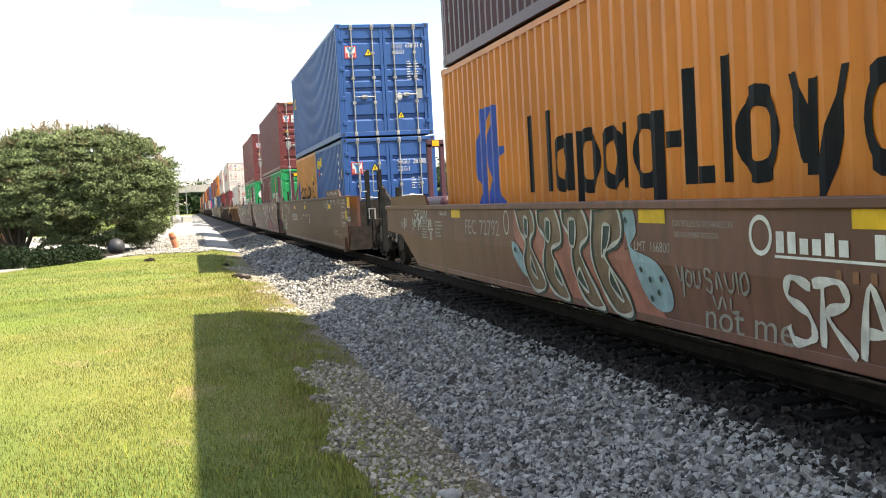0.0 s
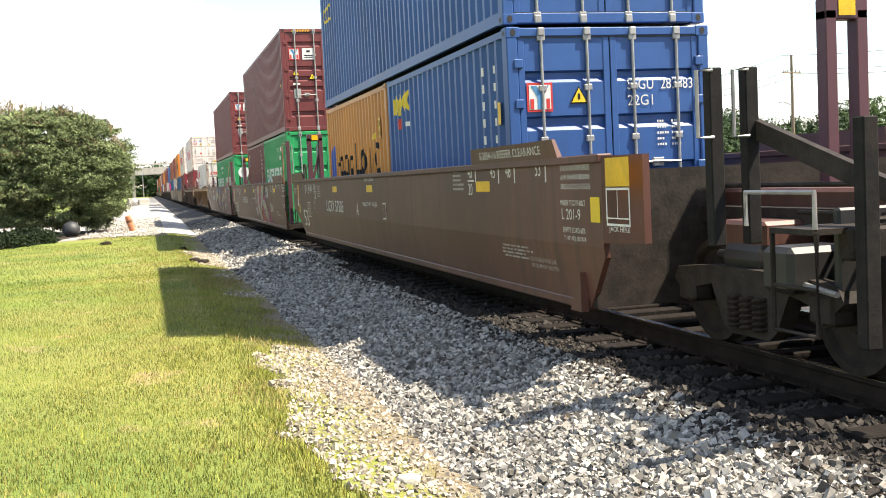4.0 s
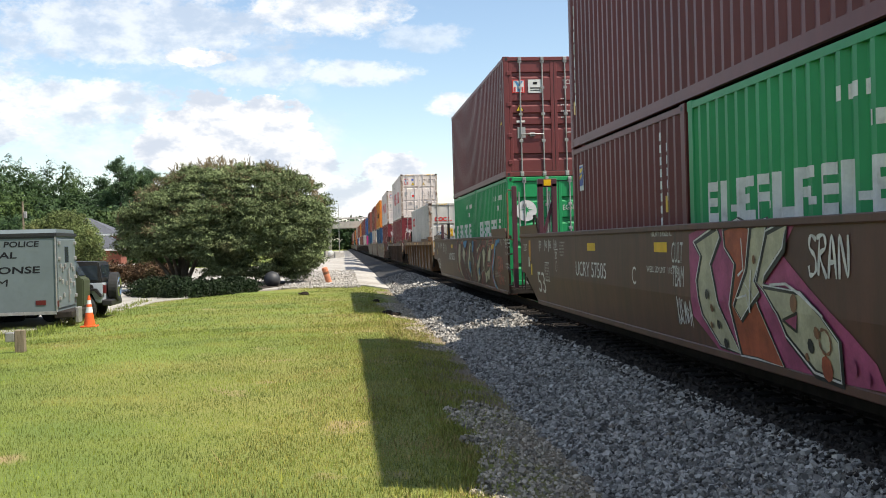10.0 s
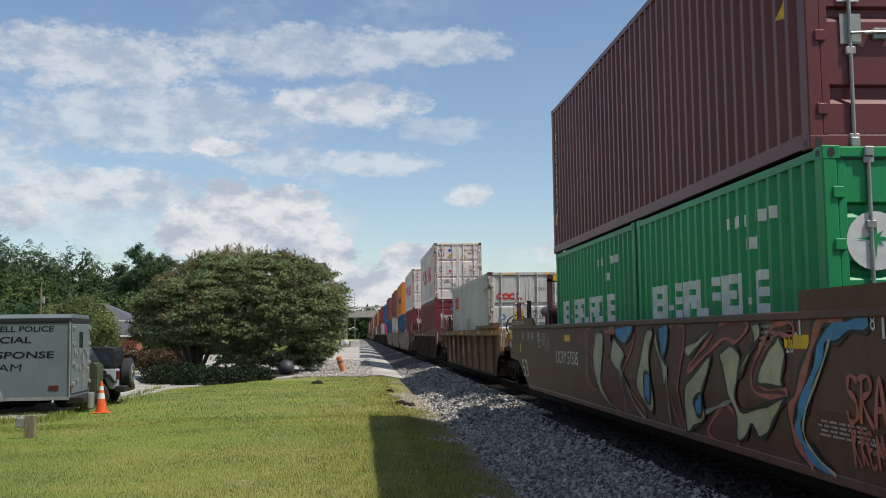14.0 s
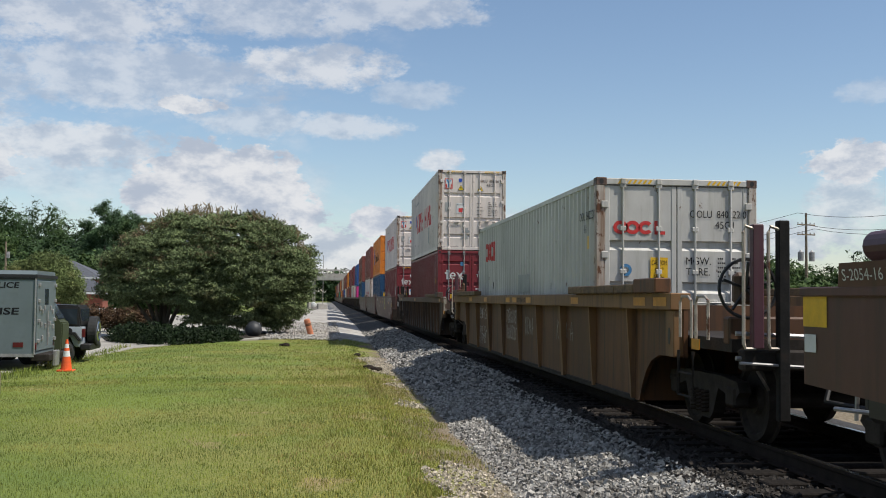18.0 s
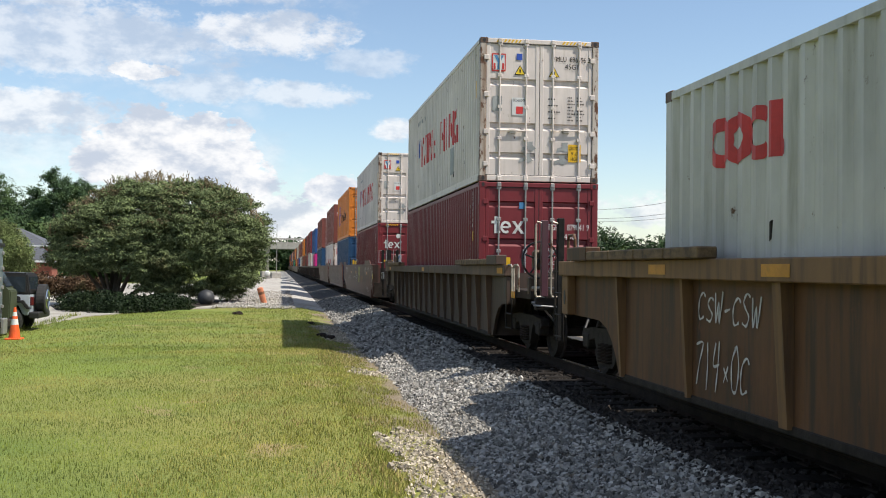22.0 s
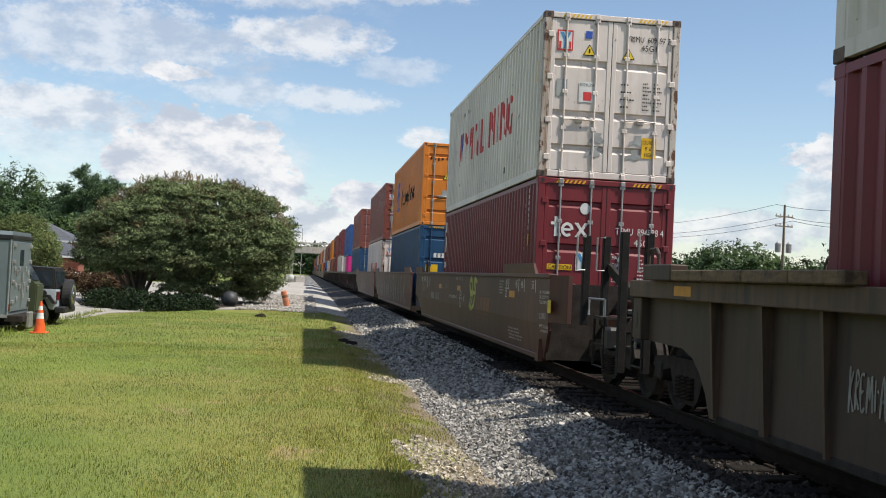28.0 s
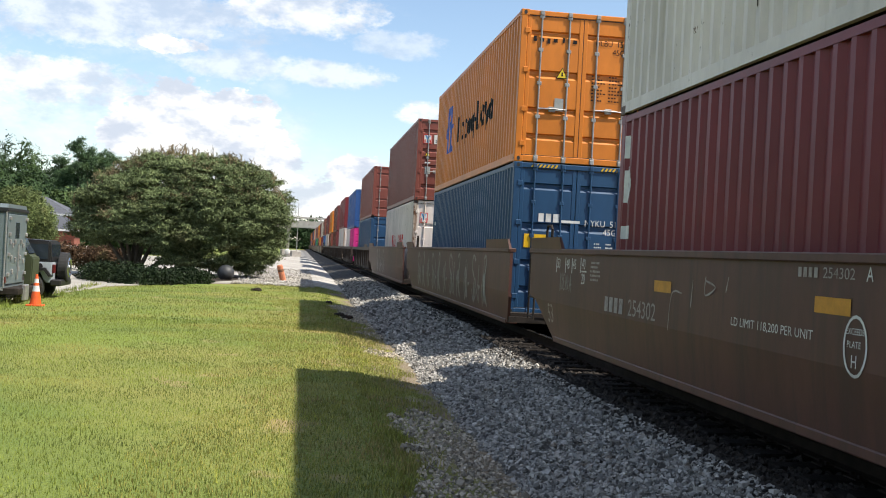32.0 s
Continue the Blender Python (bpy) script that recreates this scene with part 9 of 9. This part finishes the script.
for i, (ink, o) in enumerate(PIECE):
    sharp(car_c, o, 9.4, 0.2, ink, 0.002 + 0.004 * i)
    spray(car_c, [o + o[:1]], 0.075, 9.4, 0.2, "black", lift=0.003 + 0.004 * i, smooth=False)
    spray(car_c, [[(u - 0.02, v + 0.012) for u, v in o + o[:1]]], 0.022, 9.4, 0.2, "tagwhite", lift=0.006 + 0.004 * i, smooth=False)
spray(car_c, [[(2.05, 0.62), (2.3, 0.66), (2.36, 0.5), (2.42, 0.9)], [(2.2, 1.2), (2.24, 0.9), (2.1, 0.84)], [(2.86, 0.78), (3.2, 0.8), (3.5, 0.72), (3.9, 0.56)]], 0.025, 9.4, 0.2, "tagwhite", lift=0.02, smooth=False)
sharp(car_c, [(3.1, 0.48), (3.42, 0.56), (3.36, 0.4)], 9.4, 0.2, "tagpink", 0.019), spray(car_c, [[(3.1, 0.48), (3.42, 0.56), (3.36, 0.4), (3.1, 0.48)]], 0.03, 9.4, 0.2, "black", lift=0.021, smooth=False)
spots(car_c, [(1.2, 0.62, 0.05, "black"), (1.32, 0.48, 0.04, "inkorange"), (1.46, 0.32, 0.045, "black"), (1.25, 0.3, 0.035, "inkorange"), (1.6, 0.14, 0.05, "black"), (3.35, 0.64, 0.075, "inkorange"), (3.6, 0.3, 0.06, "black"), (3.85, 0.14, 0.1, "tagred"),
                   (3.74, 0.42, 0.05, "inkorange"), (3.5, 0.2, 0.035, "inkorange"), (2.5, 1.0, 0.04, "inkorange"), (4.3, 0.2, 0.06, "tagpink"), (4.5, 0.14, 0.05, "tagpink")], 9.4, 0.2, 0.02)
spray(car_c, [[(3.88 + 0.1 * math.cos(k * 0.7), 0.36 + 0.1 * math.sin(k * 0.7)) for k in range(10)]], 0.03, 9.4, 0.2, "inkorange", lift=0.021)
part("graffiti", on_side(text_bm("CULT", 0.24, width=0.42, shear=0.3), 9.42, 1.13, CX, False), M["tagwhite"], car_c)
part("graffiti", on_side(text_bm("TEAM", 0.24, width=0.42, shear=0.3), 9.4, 0.86, CX, False), M["tagwhite"], car_c)
spray(car_c, LOOPS, 0.025, 9.3, 0.42, "tagwhite", 0.25, 0.6), spray(car_c, TAG, 0.04, 5.95, 1.05, "tagwhite", 0.28, 0.38), spray(car_c, LOOPS, 0.03, 4.75, 0.62, "tagwhite", 0.35, 0.55)
# cream letters with maroon shade and black edges on the last brown car, then a blue curve with salmon scrawl
BODY = [[(5.02, 1.25), (5.44, 1.3), (5.73, 1.21), (5.5, 0.75), (5.38, 0.48), (5.49, 0.0), (5.15, 0.22), (4.98, 0.69), (4.78, 0.97)], [(5.79, 0.73), (6.51, 0.97), (7.06, 1.13), (7.41, 1.1), (7.75, 1.28), (7.07, 1.3), (6.52, 1.09), (5.89, 0.83)],
        [(8.4, 1.26), (8.77, 1.27), (8.78, 1.16), (8.39, 1.16), (8.03, 0.9), (7.9, 0.74), (8.13, 0.68), (8.57, 0.69), (8.56, 0.62), (7.89, 0.62), (7.8, 0.82), (8.17, 1.13)], [(1.7, 1.22), (3.43, 1.18), (2.8, 0.64), (2.94, 0.48), (3.75, 0.1), (2.6, 0.01), (1.45, 0.36)],
        [(0.5, 1.27), (1.15, 1.29), (0.72, 0.79), (1.08, 0.34), (0.49, 0.4)], [(6.6, 0.3), (7.0, 0.45), (7.3, 0.3), (7.15, 0.02), (6.7, 0.02), (6.3, 0.1)]]
CREAM = [[(1.15, 1.22), (1.61, 1.15), (1.48, 0.68), (1.36, 0.36), (1.96, 0.08), (1.44, 0.18), (0.99, 0.47), (0.89, 0.89)], [(3.67, 0.75), (4.09, 1.21), (4.4, 1.2), (4.19, 0.88), (4.27, 0.41), (4.13, 0.16), (3.82, 0.26), (3.51, 0.47)],
         [(5.78, 0.63), (6.58, 0.94), (6.53, 0.79), (6.26, 0.5), (6.28, 0.26), (5.83, 0.12), (5.54, 0.06), (5.63, 0.49)], [(6.9, 0.98), (7.27, 1.06), (7.5, 0.96), (7.42, 0.74), (7.33, 0.55), (7.49, 0.42), (8.12, 0.52), (8.59, 0.61), (8.34, 0.44), (8.1, 0.27), (7.86, 0.19), (7.68, 0.3), (7.47, 0.15), (7.2, 0.12), (7.28, 0.35), (7.1, 0.6)],
         [(8.5, 1.16), (8.62, 0.99), (8.52, 0.77), (8.54, 0.71), (8.13, 0.7), (7.93, 0.74), (8.09, 0.93), (8.33, 1.08)], [(7.82, 1.28), (8.03, 1.27), (8.05, 1.16), (7.8, 1.0), (7.49, 0.75), (7.53, 0.88), (7.87, 1.1)], [(6.52, 1.21), (6.92, 1.28), (6.35, 1.09), (5.89, 0.92), (5.71, 1.02), (6.18, 1.12)],
         [(4.57, 1.21), (4.67, 0.96), (4.99, 0.76), (4.86, 0.55), (4.71, 0.82), (4.47, 1.07)], [(2.3, 1.14), (2.9, 0.9), (2.7, 0.7), (3.1, 0.4), (2.6, 0.62), (2.1, 0.8)]]
ACCENT = [[(4.69, 1.27), (5.08, 1.28), (5.01, 1.01), (4.83, 0.9), (4.73, 1.07)], [(3.99, 0.69), (4.23, 0.62), (4.08, 0.28), (3.87, 0.38)], [(5.95, 0.42), (6.26, 0.53), (6.2, 0.31), (6.02, 0.27)], [(2.38, 1.28), (3.44, 1.29), (2.99, 1.05), (2.53, 1.13)]]
for rows, ink, edge, lift in ((BODY, "tagmaroon", "tagsalmon", 0.0), (CREAM, "tagcream", "black", 0.006), (ACCENT, "tagblue", "black", 0.012)):
    for o in rows:
        blob(car_b, o, 12.2, 0.2, ink, lift)
        spray(car_b, [o + o[:1]], 0.05, 12.2, 0.2, edge, lift=lift + 0.003)
spray(car_b, [[(0.36, 1.27), (0.42, 0.7), (0.36, 0.36)], [(2.94, 0.48), (3.3, 0.2), (3.75, 0.06)], [(2.6, 0.75), (2.75, 0.3), (2.7, 0.04)], [(5.0, 0.8), (4.96, 0.4), (4.92, 0.08)], [(6.3, 0.32), (6.8, 0.42), (7.2, 0.5)]], 0.05, 12.2, 0.2, "taggrey", lift=0.01)
CURVE = [(10.19, 1.29), (9.83, 1.23), (9.44, 1.14), (9.28, 0.92), (8.92, 0.53), (8.81, 0.34), (8.97, 0.17), (9.33, 0.04)]
EDGE = [(9.77, 1.31), (9.38, 1.28), (9.18, 1.07), (8.88, 0.68), (8.68, 0.48), (8.75, 0.22), (9.0, 0.06)]
spray(car_b, [CURVE, EDGE], 0.22, 12.2, 0.2, "black", lift=0.003), spray(car_b, [EDGE], 0.11, 12.2, 0.2, "tagsalmon", lift=0.006), spray(car_b, [CURVE], 0.13, 12.2, 0.2, "tagblue", lift=0.009)
spray(car_b, [[(u + 0.1, v) for u, v in CURVE[2:]]], 0.035, 12.2, 0.2, "tagcream", lift=0.012)
spray(car_b, TAG, 0.05, 2.9, 0.66, "tagsalmon", 0.35, 0.42, 0.004), spray(car_b, LOOPS, 0.035, 2.9, 0.35, "tagsalmon", 0.4, 0.6, 0.004), spray(car_b, LOOPS, 0.025, 15.6, 1.0, "taggrey", 0.25, 0.7)
part("graffiti", on_side(text_bm("Helio", 0.2, width=0.8, shear=0.3), 12.6, 1.2, CX, False), M["tagpink"], car_b)
# white tags on the ribbed car, its yellow chord marks and number
RX = PLATE + 0.001
for words, ys, z, h, w in (("FORGIVE", 13.25, 0.95, 0.26, 1.25), ("YOURSELF", 13.25, 0.62, 0.24, 1.3), ("CSW-CSW", 17.25, 0.96, 0.25, 1.34), ("714xOC", 17.32, 0.38, 0.36, 1.2)):
    scrawled(car_o, words, h, w, ys, z)
spray(car_o, LOOPS, 0.025, 11.0, 0.75, "inkfade", 0.4, 0.7)
spray(car_o, LOOPS, 0.022, 8.1, 0.78, "taggrey", 0.6, 0.62)
for ys in (12.44, 11.64, 10.16, 6.4, 15.6, 18.2, 3.0, 2.2):
    side_bars(car_o, [(0, 0, 0.48, 0.1)], ys, 1.39, "amber", SIDE_X + 0.036, False, "reflector")
side_text(car_o, "DTTX 681103", 0.085, 11.05, 1.395, "ink", SIDE_X + 0.036, False, 0.82)
for car, spots in ((car_y, (20.5, 12.0, 2.0)),):
    for ys in spots:
        side_bars(car, [(0, 0, 0.48, 0.1)], ys, 1.35, "amber", SIDE_X + 0.036, False, "reflector")
spray(car_y, LOOPS, 0.025, 17.2, 0.6, "taggrey", 0.25, 0.6)
# dark car: yellow-green scribble, faded blocks, limits
spray(car_z, [[(0.1, 0.0), (0.25, 0.3), (0.1, 0.6), (0.35, 0.65), (0.45, 0.3), (0.3, 0.02), (0.6, 0.1), (0.75, 0.4), (0.6, 0.66), (0.95, 0.62)], [(0.2, 0.35), (0.8, 0.38)]], 0.13, 10.1, 0.74, "tagyellow", 1.25, 1.0)
car_bars(car_z, [stem(0.42 * i, 0.34, 0, 0.28, 0.08) for i in range(4)] + [(-0.1, -0.07, 1.6, -0.05)], 9.0, 0.76, "inkorange")
car_text(car_z, "LD LIMIT 118,200 PER UNIT", 0.085, 13.3, 0.90, width=1.5), car_text(car_z, "A", 0.1, 11.2, 1.37), car_text(car_z, "A", 0.18, 10.84, 0.86), plate_ring(car_z, 11.3, 0.92, 0.16), car_text(car_z, "EXCEEDS", 0.045, 11.42, 1.0, width=0.24), car_text(car_z, "PLATE", 0.045, 11.40, 0.91, width=0.18), car_text(car_z, "H", 0.09, 11.34, 0.77)
car_text(car_z, "254302", 0.19, 16.1, 0.80, "inkfade", 0.95), car_bars(car_z, [(0.2 * i, 0, 0.2 * i + 0.14, 0.18) for i in range(4)], 17.0, 0.80, "inkfade"), car_text(car_z, "254302", 0.08, 11.77, 1.375, "inkfade", 0.45), car_bars(car_z, [(0.085 * i, 0, 0.085 * i + 0.055, 0.075) for i in range(4)], 12.14, 1.375, "inkfade"), car_text(car_z, "53", 0.28, 19.9, 0.45, "inkfade")
guide_marks(car_z, 5.86, 4.96, 4.5, 3.66, 1.30), guide_marks(car_z, 18.1, 18.55, 18.9, 19.4, 1.28, -1), reflectors(car_z, (11.87, 15.27, 5.5), 1.12, "amber")
for i, w in enumerate(("NO. 24 BRAKE BEAMS", "SPRG 3 OC D-5 & IC D-5", "2 INCH COMP SHOES")):
    car_text(car_z, w, 0.05, 3.06, 1.24 - 0.08 * i, width=0.68)
car_text(car_z, "L 200-5", 0.095, 3.03, 0.84, width=0.44), car_text(car_z, "EMPTY LOAD 60%", 0.05, 3.0, 0.70, width=0.6), car_text(car_z, "5/8 ADJ BLOCK", 0.05, 2.98, 0.62, width=0.56), car_bars(car_z, [(0, 0, 0.22, 0.2)], 2.5, 0.95, "inkyellow")
small_print(car_z, 5.6, 0.55, 1.4, 4, 0.06), spray(car_z, LOOPS, 0.022, 19.2, 0.95, "taggrey", 0.32, 0.5), spray(car_z, [[(0.1, 0), (0.18, 0.42), (0.5, 0.44)], [(0.78, 0.3), (0.82, 0.6)], [(1.18, 0.64), (1.18, 0.45), (1.45, 0.54), (1.2, 0.6)], [(1.72, 0.5), (1.78, 0.66)]], 0.02, 14.9, 0.74, "inkfade", 0.9, 0.9)
# pale lettering sprayed along the next cars
for car, y_far, y_near in ((car_n, 15.6, 2.0), (car_m, 14.0, 9.0)):
    k = int((y_far - y_near) / 1.15)
    for i in range(k):
        spray(car, [[(u, v * 1.15) for u, v in TAG[(i * 2) % 6]], [(u * 0.6 + 0.2, v * 1.1) for u, v in TAG[(i * 3 + 1) % 6]], [(0.1, 0.05), (0.5, 0.6 + 0.1 * (i % 3)), (0.9, 0.1), (1.0, 0.9)]], 0.085, y_far - i * 1.15, 0.30, "taggrey" if car is car_n else "inkfade", 0.9 if TAG[(i * 2) % 6][-1][0] < 1.1 else 0.5, 1.0)


# ---------------------------------------------------------------- the train rolls past
def shift_at(t):
    return float(np.interp(t, [a for a, _ in SHIFT], [b for _, b in SHIFT]))


def motions():
    for ob, yp, x, z in MOVERS:
        walk(ob, [(t, pose(x, yp - s, z)) for t, s in SHIFT])
    turns = [(k / 8, math.degrees(shift_at(k / 8) / 0.42)) for k in range(257)]
    for wheel, y in WHEELS:
        walk(wheel, [(t, pose(0, y, 0.42, a, 0, 0)) for t, a in turns])


motions()
